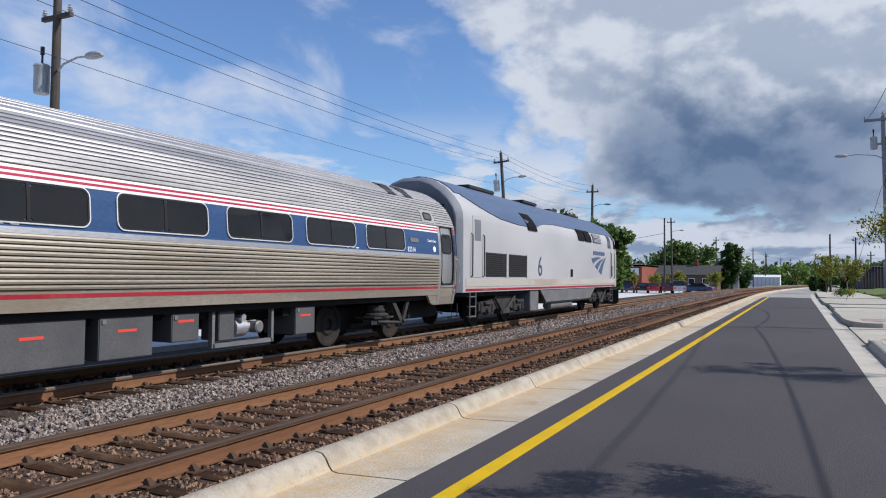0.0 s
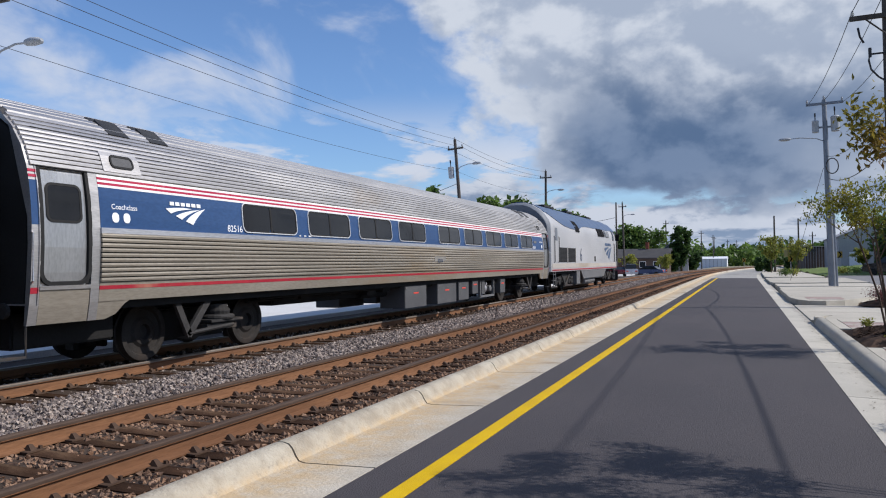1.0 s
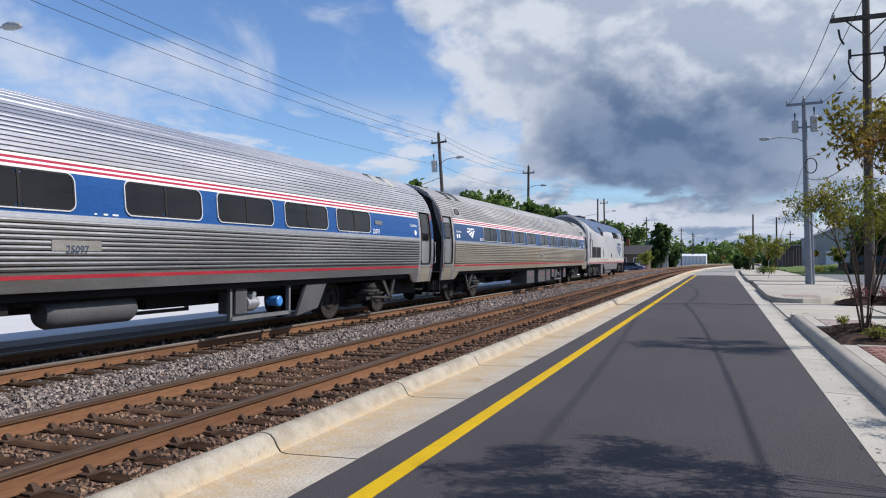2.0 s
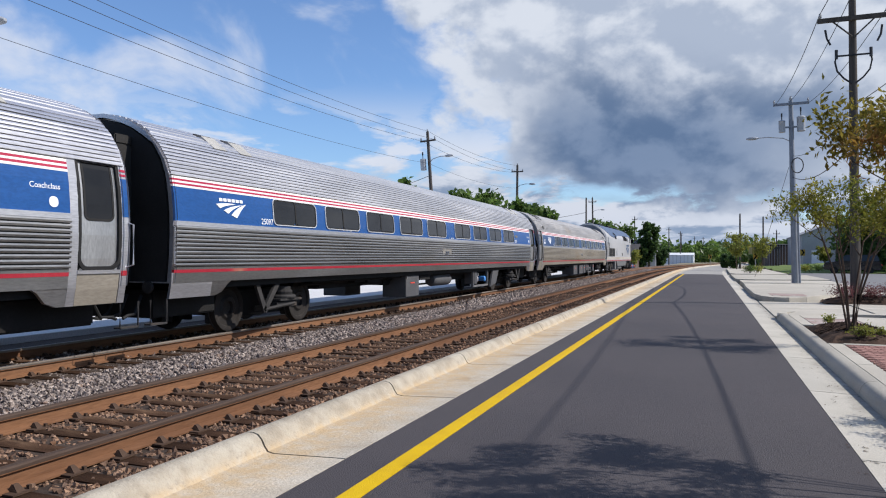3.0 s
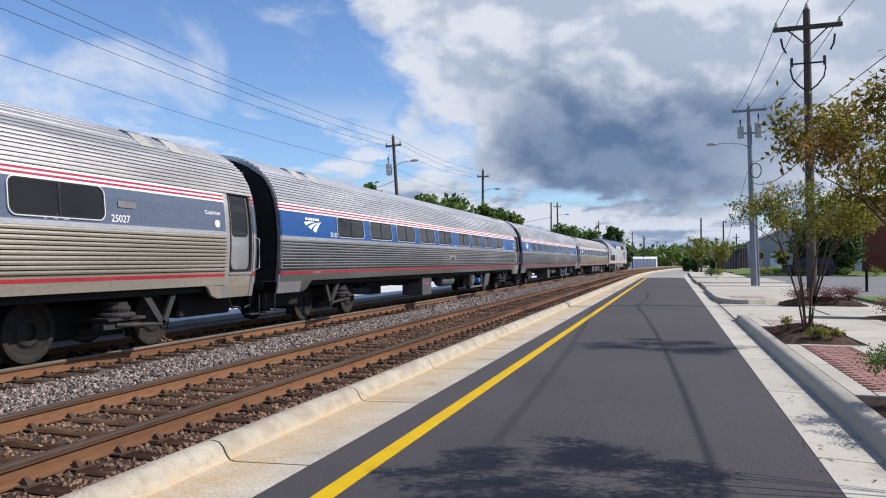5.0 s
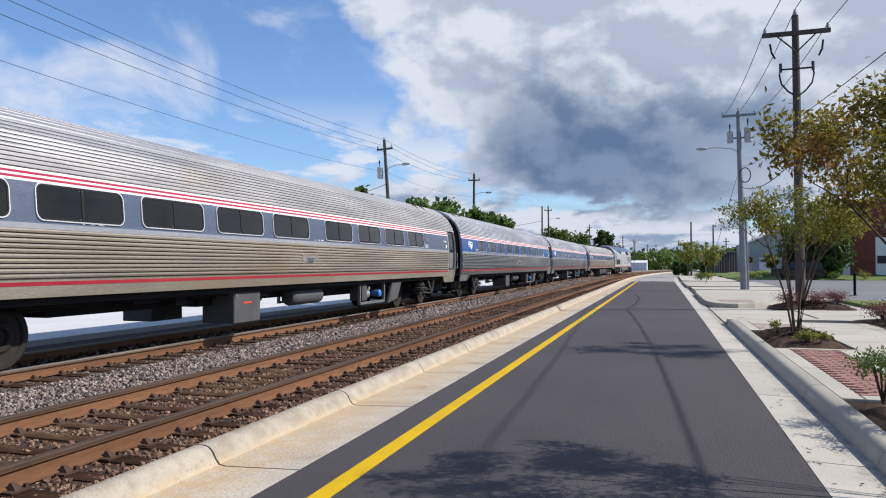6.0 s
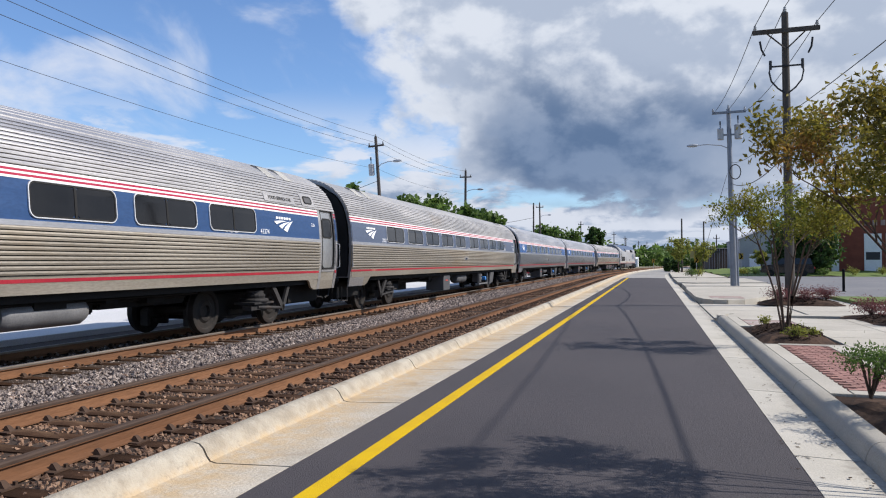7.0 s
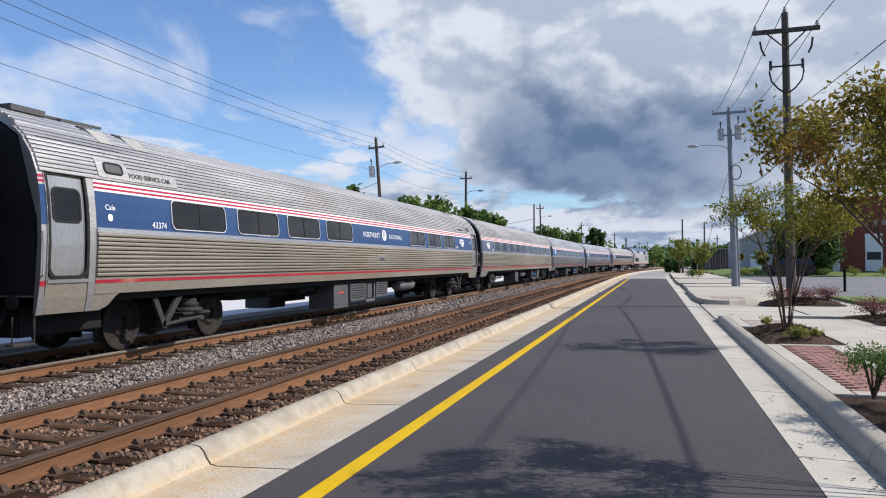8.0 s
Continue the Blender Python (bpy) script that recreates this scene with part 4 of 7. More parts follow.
        part("number_plate", panel(12.96, 13.75, 1.61, 1.75, 0.045, 0.01, 0.02, 0.0, (1,)), "plate_grey", car)
        side_text("writing", number, 0.15, 13.36, 1.625, car, "letter_dark", out=0.05)
        for a, b in ((2.12, 3.52), (22.5, 23.9)):
            part("sign_plate", panel(a, b, 2.83, 3.01, 0.046, 0.01, 0.03, 0.0, (1,)), dull, car)
        # rooftop gear over the rear end
        g = Geo().box(-0.45, 0.55, 0.9, 1.55, 3.80, 3.90).box(-0.4, 0.4, 2.0, 2.7, 3.80, 3.88).box(-0.35, -0.1, 1.75, 2.0, 3.80, 4.0).tube([(0.3, 0.6, 3.86), (0.3, 3.0, 3.90)], 0.03, 6)
        part("rooftop_unit", g, "box_grey", car, bevel=0.01)
    else:
        rear_mark = windows[0] - (1.30 if not rear_door else 1.37)
        mark(rear_mark, 2.31, 1.0, car, "letter_white")
        side_text("writing", number, 0.16, windows[0] - 0.2, 2.15, car, "letter_white")
        side_text("writing", number, 0.16, min(24.1, windows[-1] + 2.0), 2.15, car, "letter_white")
        side_text("writing", "Coachclass", 0.105, 24.7, 2.40, car, "letter_white")
        if windows[0] > 4:
            side_text("writing", "Coachclass", 0.105, 1.85, 2.36, car, "letter_white")
            for k in (0, 1):
                part("badge", panel(1.62 + 0.2 * k, 1.74 + 0.2 * k, 2.14, 2.28, 0.011, 0.055, 0.006, 0.0, (1,)), "letter_white", car)
        part("badge", panel(24.75, 24.89, 2.13, 2.27, 0.011, 0.06, 0.006, 0.0, (1,)), "letter_white", car)
        part("number_plate", panel(12.9, 13.7, 1.585, 1.725, 0.045, 0.01, 0.02, 0.0, (1,)), "plate_grey", car)
        side_text("writing", number, 0.15, 13.3, 1.60, car, "letter_dark", out=0.05)
        part("small_lamp", panel(windows[-1] + 1.95, windows[-1] + 2.35, 2.33, 2.43, 0.02, 0.02, 0.02, 0.0, (1,)), "tank_grey", car)
    # under the floor
    part("underframe", Geo().box(-1.40, 1.40, 1.7, 24.8, 0.93, 1.06), "underframe", car)
    part("centre_sill", Geo().box(-0.25, 0.25, 0.4, 26.1, 0.78, 0.926), "underframe", car)
    for a, b, z0 in ((6.3, 9.9, 0.70), (9.95, 12.4, 0.66), (12.5, 15.2, 0.72), (15.3, 18.2, 0.64), (18.3, 20.6, 0.70)):
        part("floor_equipment", Geo().box(-0.85, 0.85, a, b, z0, 0.925), "underframe", car, bevel=0.03)
    for y in (4.27, 22.7):
        coach_truck(car, y)
    if kit == 0:
        for a, b, z0, v in ((11.4, 12.8, 0.33, 0), (13.6, 15.1, 0.33, 0), (15.3, 16.2, 0.35, 0), (16.55, 17.1, 0.50, 0), (19.5, 20.1, 0.42, 0)):
            gear_box(car, a, b, z0, 0.96, 1.38, "dark grey equipment box", v)
        air = (17.45, 18.9)
    elif kit == 1:
        for a, b, z0, v in ((10.45, 11.45, 0.30, 0),):
            gear_box(car, a, b, z0, 0.96, 1.36, "grey equipment box", v)
        hd = Geo()
        hd.loft([[(1.30, y, z) for y, z in ((19.0, 0.28), (19.85, 0.40), (20.25, 0.95), (19.4, 0.95))], [(1.38, y, z) for y, z in ((19.0, 0.28), (19.85, 0.40), (20.25, 0.95), (19.4, 0.95))]])
        part("slanted_cover", hd, "box_grey", car, "slanted dark equipment cover", bevel=0.01)
        part("air_tank", Geo().turn((1.05, 13.15, 0.72), (0, 1, 0), [(0, 0.05), (0.03, 0.16), (0.12, 0.21), (1.55, 0.21), (1.64, 0.16), (1.67, 0.05)], 16), "box_grey", car, "grey horizontal air tank", smooth=0.6)
        air = (16.9, 18.8)
    else:
        for a, b, z0, v in ((10.4, 11.35, 0.26, 0), (11.5, 12.6, 0.40, 6), (13.5, 14.5, 0.44, 6)):
            gear_box(car, a, b, z0, 0.96, 1.36, "grey vented equipment box", v)
        part("air_tank", Geo().turn((1.05, 16.1, 0.74), (0, 1, 0), [(0, 0.05), (0.03, 0.16), (0.12, 0.21), (1.5, 0.21), (1.6, 0.16), (1.63, 0.05)], 16), "tank_grey", car, "grey horizontal air tank", smooth=0.6)
        air = (12.72, 13.4)
    comp = new("compressor_rack")
    comp.parent = car
    a, b = air
    racks = []
    for s in (-1, 1):
        g = Geo()
        racks.append(g)
        for y in (a, b):
            g.box(s * 1.30 - 0.04, s * 1.30 + 0.04, y - 0.03, y + 0.03, 0.34, 0.98)
        g.box(s * 1.30 - 0.04, s * 1.30 + 0.04, a, b, 0.34, 0.41)
    part("rack_frame", racks, "tank_grey", comp)
    part("control_box", Geo().box(0.95, 1.34, a + 0.12, a + 0.48, 0.45, 0.93), "box_grey", comp, bevel=0.01)
    g = Geo().turn((1.1, a + 0.62, 0.62), (0, 1, 0), [(0, 0.12), (0.02, 0.16), (0.3, 0.16), (0.32, 0.1), (0.45, 0.1)], 14)
    g.turn((1.1, a + 0.75, 0.8), (1, 0, 0), [(0, 0.06), (0.2, 0.06)], 10)
    part("pump", g, "steel", comp, smooth=0.6)
    part("filter_cap", Geo().turn((1.05, b - 0.32, 0.62), (1, 0, 0), [(0, 0.10), (0.26, 0.11), (0.28, 0.08)], 14), "cap_blue" if kit == 1 else "tank_grey", comp, "blue round filter cap" if kit == 1 else "")
    # hanging pipes and loose gear in the open middle
    g = Geo()
    rnd = random.Random(number)
    y = 6.2
    while y < 20:
        h = rnd.uniform(0.06, 0.20)
        g.box(rnd.uniform(0.3, 0.9), rnd.uniform(1.0, 1.3), y, y + rnd.uniform(0.2, 0.9), 0.95 - h, 0.97)
        y += rnd.uniform(0.6, 1.5)
    g.tube([(1.2, 5.4, 0.9), (1.2, 20.5, 0.9)], 0.03, 6)
    g.tube([(0.9, 5.4, 0.84), (0.9, 20.5, 0.84)], 0.04, 6)
    part("pipework", g, "underframe", car)
    return car


FLEET = []
A_WIN = [4.45 + 2.08 * i for i in range(4)] + [13.3 + 2.08 * i for i in range(5)]
B_WIN = [3.3 + 2.08 * i for i in range(5)] + [14.15 + 2.06 * i for i in range(4)]
CAFE_WIN = [3.27, 5.36, 7.45, 9.52, 16.2, 18.28, 20.36]
cars = [
    coach("band_blue", "82516", A_WIN, "stainless coach with blue window band and dirty warm-toned sides", dull="steel_dull", skirt="steel_warm", kit=0, big_door=False),
    coach("band_bright", "25097", B_WIN, "clean stainless coach with bright blue window band", kit=1, rear_door=False),
    coach("band_bright", "25102", B_WIN, "clean bright stainless coach with deep blue window band", kit=1, rear_door=False),
    coach("band_faded", "25027", B_WIN, "grimy stainless coach with faded grey-blue band", dull="steel_dull", skirt="steel_warm", kit=1, rear_door=False),
    coach("band_blue", "43374", CAFE_WIN, "stainless cafe car with blue band and rooftop gear", cafe=True, dull="steel_dull", skirt="steel_warm", kit=2, big_door=False),
    coach("band_blue", "82520", A_WIN, "last stainless coach with blue window band", dull="steel_dull", skirt="steel_warm", kit=0),
]
for k, c in enumerate(cars):
    FLEET.append((c, -26.0 - 26.6 * k, 4.27, 22.7))


# ---------------------------------------------------------------- locomotive
def loco_x(z):
    pts = [(0.9, 1.49), (1.2, 1.52), (3.0, 1.52), (3.3, 1.50), (3.5, 1.42), (3.75, 1.24), (4.0, 0.98), (4.2, 0.66), (4.32, 0.3), (4.36, 0.0)]
    for (z0, x0), (z1, x1) in zip(pts, pts[1:]):
        if z <= z1:
            return x0 + (x1 - x0) * (z - z0) / (z1 - z0)
    return 0.0


def loco_plate(y0, y1, z0, z1, out, thick=0.02, radius=0.0, slant=0.0, shape=None, sides=(1, -1)):
    """A plate that lies on the locomotive's side; shape gives its own outline (y, z)."""
    made = []
    if shape is None:
        m = 6
        shape = [(y0, z0), (y1, z0)] + [(y1 + slant * i / m, z0 + (z1 - z0) * i / m) for i in range(1, m + 1)] + [(y0 + slant * i / m, z0 + (z1 - z0) * i / m) for i in range(m, 0, -1)]
    for s in sides:
        def on(p, o):
            d = 0.02
            t = Vector((loco_x(p[1] + d) - loco_x(p[1] - d), 2 * d)).normalized()
            return (s * (loco_x(p[1]) + t.y * o), p[0], p[1] - t.x * o)
        made.append(Geo().loft([[on(p, out - thick) for p in shape], [on(p, out) for p in shape]]))
    return made


def locomotive():
    """A grey diesel locomotive, 21 m long; y from its rear coupling."""
    car = thing("diesel_locomotive", "silver-grey diesel locomotive with blue roof sweep and dark grilles", "locomotive", group="train cars")
    zs = [1.08, 1.2, 1.6, 2.2, 2.8, 3.1, 3.3, 3.4, 3.5, 3.62, 3.75, 3.88, 4.0, 4.1, 4.2, 4.32]
    def ring(y, k=1.0, low=0.0, cut=9.0):
        half = [(loco_x(z) * k, min(z - low * (z - 1.08) / 3.3, cut)) for z in zs]
        return [(x, y, z) for x, z in half] + [(-x, y, z) for x, z in reversed(half)]
    g = Geo()
    g.loft([ring(0.40, 0.93, 0.14), ring(0.52, 0.985, 0.03), ring(0.8), ring(1.5), ring(17.2), ring(18.2, 1.0, 0.02), ring(18.9, 0.985, 0.10)])
    part("body", g, "loco_grey", car, "silver-grey painted body", smooth=0.5)
    # cab front slopes to the low nose
    g = Geo()
    def front(y, k, top):
        return [(x, y, min(z, top)) for x, yy, z in ring(y, k)]
    g.loft([front(18.895, 0.985, 4.22), front(19.25, 0.97, 3.55), front(19.75, 0.93, 2.75), front(20.15, 0.86, 2.55), front(20.3, 0.78, 2.4)])
    part("nose", g, "loco_grey", car, smooth=0.6)
    # rear end sheet, darker: its unlit look is put into the colour
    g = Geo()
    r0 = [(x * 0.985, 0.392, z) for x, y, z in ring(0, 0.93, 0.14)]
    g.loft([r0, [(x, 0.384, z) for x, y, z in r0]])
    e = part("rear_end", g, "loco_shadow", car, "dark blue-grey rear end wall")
    part("rear_panel", Geo().box(-0.9, -0.1, 0.37, 0.39, 3.75, 3.95), "black", e)
    part("rear_panel", Geo().box(0.75, 1.05, 0.37, 0.39, 3.25, 3.5), "black", e)
    part("rear_panel", Geo().box(0.95, 1.25, 0.37, 0.39, 2.2, 2.7), "black", e)
    part("rear_panel", Geo().box(-0.45, 0.45, 0.36, 0.39, 1.3, 3.3), "rubber", e)
    # blue sweep along the roof's shoulder
    low = [(1.25, 3.80), (2.2, 3.50), (3.4, 3.30), (5.0, 3.22), (6.3, 3.22), (6.9, 3.26), (7.6, 3.42), (9.0, 3.50), (11.0, 3.50), (14.2, 3.52), (18.0, 3.56), (18.8, 3.58)]
    top = [(18.8, 4.08), (14, 4.16), (9, 4.16), (5, 4.16), (2.0, 4.10), (1.25, 4.0)]
    g = Geo()
    n = 40
    def lerp(pts, y):
        pts = sorted(pts)
        for (a, za), (b, zb) in zip(pts, pts[1:]):
            if y <= b:
                return za + (zb - za) * (y - a) / (b - a)
        return pts[-1][1]
    for s in (-1, 1):
        rings = []
        for i in range(n + 1):
            y = 1.25 + 17.5 * i / n
            z0, z1 = lerp(low, y), lerp(top, y)
            rings.append([(s * (loco_x(z) + 0.022), y, z + 0.016) for z in [z0 + (z1 - z0) * k / 5 for k in range(6)]] + [(s * (loco_x(z) - 0.03), y, z - 0.02) for z in [z1 - (z1 - z0) * k / 5 for k in range(6)]])
        g.loft(rings)
    part("blue_sweep", g, "loco_blue", car, "slate blue swoosh along the roof edge", smooth=0.6)
    arch = [z for z in (3.86, 3.95, 4.05, 4.15, 4.22, 4.28, 4.33, 4.355)]
    line = [(loco_x(z) + 0.02, z + 0.02) for z in arch]
    line = line + [(0.0, 4.385)] + [(-x, z) for x, z in reversed(line)]
    g = Geo().loft([[(x, y, z) for x, z in line] + [(x * 0.97, y, z - 0.05) for x, z in reversed(line)] for y in (0.85, 18.2)])
    part("roof_cap", g, "loco_blue", car, "slate blue roof", smooth=0.6)
    # carries the rear end's painted shade round the body's corner
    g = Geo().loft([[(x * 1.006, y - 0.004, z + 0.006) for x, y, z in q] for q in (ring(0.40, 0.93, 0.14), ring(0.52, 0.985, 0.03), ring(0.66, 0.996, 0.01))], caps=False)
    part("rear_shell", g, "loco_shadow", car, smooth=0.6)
    # rows of plates, windows, grilles
    part("sill_band", loco_plate(0.85, 18.7, 1.24, 1.46, 0.008), "loco_tan", car, "grime-tanned lower body band")
    part("sill_stripe", loco_plate(0.85, 19.0, 1.12, 1.18, 0.012), "lower_red", car, "thin red sill stripe")
    for y in (2.25, 4.15):
        gr = part("grille", loco_plate(y, y + 1.65, 1.52, 2.24, 0.012), "dark_metal", car, "dark louvred intake grille")
        for k in range(11):
            z = 1.56 + 0.062 * k
            part("slat", loco_plate(y + 0.05, y + 1.60, z, z + 0.022, 0.028), "underframe", gr)
        part("grille_post", loco_plate(y + 1.64, y + 1.70, 1.5, 2.26, 0.03), "loco_tan", gr)
    part("dark_pane", loco_plate(6.0, 6.9, 3.12, 3.66, 0.04, slant=-0.5), "black", car)
    for y in (12.3, 13.4):
        part("dark_pane", loco_plate(y, y + 0.95, 3.08, 3.52, 0.04, slant=-0.3), "black", car)
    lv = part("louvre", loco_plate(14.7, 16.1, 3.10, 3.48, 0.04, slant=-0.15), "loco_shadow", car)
    for k in range(6):
        z = 3.13 + 0.058 * k
        part("slat", loco_plate(14.75, 15.95, z, z + 0.02, 0.055), "loco_grey", lv)
    part("door", loco_plate(1.30, 1.95, 1.5, 3.25, 0.012), "loco_grey", car)
    part("door_window", loco_plate(1.42, 1.85, 2.55, 3.15, 0.02), "loco_shadow", car)
    g = Geo()
    for s in (-1, 1):
        for y in (1.2, 2.05, 18.0, 18.75):
            g.tube([(s * 1.50, y, 2.75), (s * 1.57, y, 2.7), (s * 1.57, y, 1.55), (s * 1.50, y, 1.5)], 0.02, 6)
    part("hand_rail", g, "dark_metal", car)
    part("cab_door", loco_plate(18.1, 18.65, 1.5, 3.35, 0.012), "loco_grey", car)
    part("cab_door_gap", loco_plate(18.25, 18.5, 1.6, 2.1, 0.02), "loco_shadow", car)
    part("cab_window", loco_plate(17.45, 17.95, 2.95, 3.55, 0.02), "pane", car)
    part("cab_window", loco_plate(18.55, 18.85, 2.95, 3.6, 0.02), "pane", car)
    part("mirror", Geo().box(1.5, 1.72, 19.0, 19.08, 2.95, 3.4).box(-1.72, -1.5, 19.0, 19.08, 2.95, 3.4), "black", car)
    part("small_hatch", loco_plate(11.1, 11.4, 1.55, 1.85, 0.018), "black", car)
    side_number = letters("writing", "6", 1.0, Matrix.Translation((1.53, 7.25, 1.87)) @ Matrix.Rotation(radians(90), 4, "Z") @ Matrix.Rotation(radians(90), 4, "X"), "letter_dark", car, 0.003)
    mark(15.75, 2.08, 3.1, car, "loco_blue", loco_x, lambda z: Vector((1, 0, 0)), 0.012)
    # roof gear
    g = Geo().box(-0.55, 0.55, 3.2, 5.3, 4.28, 4.41).box(-0.6, 0.6, 8.0, 9.6, 4.28, 4.40).box(-0.35, 0.35, 12.0, 12.9, 4.28, 4.42)
    g.box(-0.5, 0.5, 14.2, 15.5, 4.28, 4.40)
    part("roof_hatch", g, "dark_metal", car, bevel=0.03)
    g = Geo()
    for y in (15.9, 16.15, 16.4):
        g.tube([(0.1, y, 4.3), (0.1, y + 0.25, 4.47)], [0.04, 0.07], 8)
    part("horn", g, "dark_metal", car)
    # below the floor
    g = Geo()
    for s in (-1, 1):
        g.loft([[(s * 1.40, y, z) for y, z in ((7.4, 1.08), (8.1, 0.62), (14.3, 0.62), (15.2, 1.08))], [(s * 1.48, y, z) for y, z in ((7.4, 1.08), (8.1, 0.62), (14.3, 0.62), (15.2, 1.08))]])
    g.box(-1.4, 1.4, 8.2, 14.2, 0.55, 1.08)
    part("fuel_tank", g, "tank_grey", car, "grey sloped-end fuel tank")
    part("side_box", Geo().box(-1.45, 1.45, 6.4, 7.3, 0.35, 1.08), "tank_grey", car, bevel=0.02)
    part("air_tank", Geo().turn((1.2, 9.0, 0.45), (0, 1, 0), [(0, 0.05), (0.05, 0.17), (2.9, 0.17), (2.95, 0.05)], 14), "tank_grey", car)
    part("frame", Geo().box(-1.35, 1.35, 0.4, 20.0, 0.95, 1.1).box(-0.3, 0.3, 0.0, 20.8, 0.7, 0.98), "underframe", car)
    for y in (4.4, 17.0):
        t = new("truck")
        t.parent = car
        t.location = (0, y, 0)
        g = Geo()
        for s in (-1, 1):
            x = s * 1.12
            rings = [[(x - 0.1, yy, zc - h), (x + 0.12, yy, zc - h), (x + 0.12, yy, zc + h), (x - 0.1, yy, zc + h)] for yy, zc, h in ((-2.0, 0.62, 0.12), (-1.2, 0.6, 0.2), (-0.6, 0.72, 0.2), (0.6, 0.72, 0.2), (1.2, 0.6, 0.2), (2.0, 0.62, 0.12))]
            g.loft(rings)
            for yy in (-1.37, 1.37):
                bearing(g, s * 1.2, yy, 0.5)
                g.box(x - 0.05, x + 0.2, yy - 0.28, yy + 0.28, 0.68, 0.76)
                for q in (-0.42, 0.42):
                    g.turn((x + s * 0.08, yy + q, 0.42), (0, 0, 1), [(0, 0.09), (0.05, 0.1), (0.3, 0.1), (0.36, 0.08)], 10)
            g.box(x - 0.05, x + 0.2, -0.4, 0.4, 0.35, 0.52)
            g.tube([(x + s * 0.18, -0.9, 0.9), (x + s * 0.18, -0.2, 0.35), (x + s * 0.18, 0.9, 0.9)], 0.04, 8)
        part("truck_frame", g, "truck_grey", t, bevel=0.015)
        for yy in (-1.37, 1.37):
            w = part("wheelset", WHEEL, None, t)
            w.location = (0, yy, 0.48)
            WHEELS.append(w)
    g = Geo()
    for s in (-1, 1):
        for y in (1.25, 18.2):
            for q in (0, 0.42):
                g.tube([(s * 1.46, y + q, 1.3), (s * 1.46, y + q, 0.35)], 0.02, 6)
            for z in (0.38, 0.66, 0.94):
                g.box(s * 1.46 - 0.1, s * 1.46 + 0.02, y, y + 0.42, z, z + 0.025)
    part("ladder", g, "tank_grey", car)
    g = Geo().loft([[(x, 20.35, z) for x, z in ((-1.4, 0.25), (1.4, 0.25), (1.4, 0.9), (-1.4, 0.9))], [(x, 20.6, z) for x, z in ((-1.2, 0.15), (1.2, 0.15), (1.2, 0.85), (-1.2, 0.85))]])
    part("plough", g, "dark_metal", car)
    return car


FLEET.append((locomotive(), 0.0, 4.4, 17.0))


# ---------------------------------------------------------------- plants
def twig(g, p, d, length, r, depth, rnd, tips, spread=0.7, up=0.25, n=5):
    """One limb that forks; collects its tips."""
    pts, rad = [p], [r]
    q, dd = Vector(p), Vector(d).normalized()
    k = 3
    for i in range(k):
        dd = (dd + Vector((rnd.uniform(-1, 1), rnd.uniform(-1, 1), rnd.uniform(-0.5, 0.8))) * 0.16).normalized()
        q = q + dd * length / k
        pts.append(q.copy())
        rad.append(r * (1 - 0.42 * (i + 1) / k))
    g.tube(pts, rad, n, caps=depth == 0)
    if depth == 0:
        tips += [(x, dd) for x in pts[1:]]
        return
    tips.append((pts[-1], dd))
    for j in range(rnd.choice((2, 3, 3))):
        nd = (dd + Vector((rnd.uniform(-1, 1), rnd.uniform(-1, 1), rnd.uniform(-0.6, 0.8) + up)) * spread).normalized()
        twig(g, pts[rnd.choice((-1, -1, -2))], nd, length * rnd.uniform(0.62, 0.86), rad[-1] * 0.78, depth - 1, rnd, tips, spread, up, 4)


def leaves(tips, count, size, radius, seed, droop=0.2, aspect=0.42):
    """A mesh of many small folded leaves scattered round the tips."""
    rs = np.random.RandomState(seed)
    P = np.array([tuple(t[0]) for t in tips])
    c = P[rs.randint(0, len(P), count)] + rs.normal(0, 1, (count, 3)) * radius * np.array([1, 1, 0.8])
    d = rs.normal(0, 1, (count, 3))
    d[:, 2] -= droop
    d /= np.linalg.norm(d, axis=1)[:, None]
    s = rs.normal(0, 1, (count, 3))
    s -= (s * d).sum(1)[:, None] * d
    s /= np.linalg.norm(s, axis=1)[:, None]
    L = size * rs.uniform(0.6, 1.3, count)[:, None]
    nrm = np.cross(d, s)
    mid = c + d * L * 0.45
    v = np.stack([c, mid + s * L * aspect * 0.5 + nrm * L * 0.08, c + d * L, mid - s * L * aspect * 0.5 + nrm * L * 0.08], 1).reshape(-1, 3)
    i = np.arange(count)[:, None] * 4
    f = np.concatenate([np.concatenate([i, i + 1, i + 2], 1), np.concatenate([i, i + 2, i + 3], 1)])
    return v, f


def leaf_part(name, vf, material, parent, label=""):
    me = bpy.data.meshes.new(name)
    me.from_pydata(vf[0].tolist(), [], vf[1].tolist())
    me.materials.append(M[material])
    ob = new(name, me)
    ob.parent = parent
    if label:
        tagged(ob, label)
    return ob


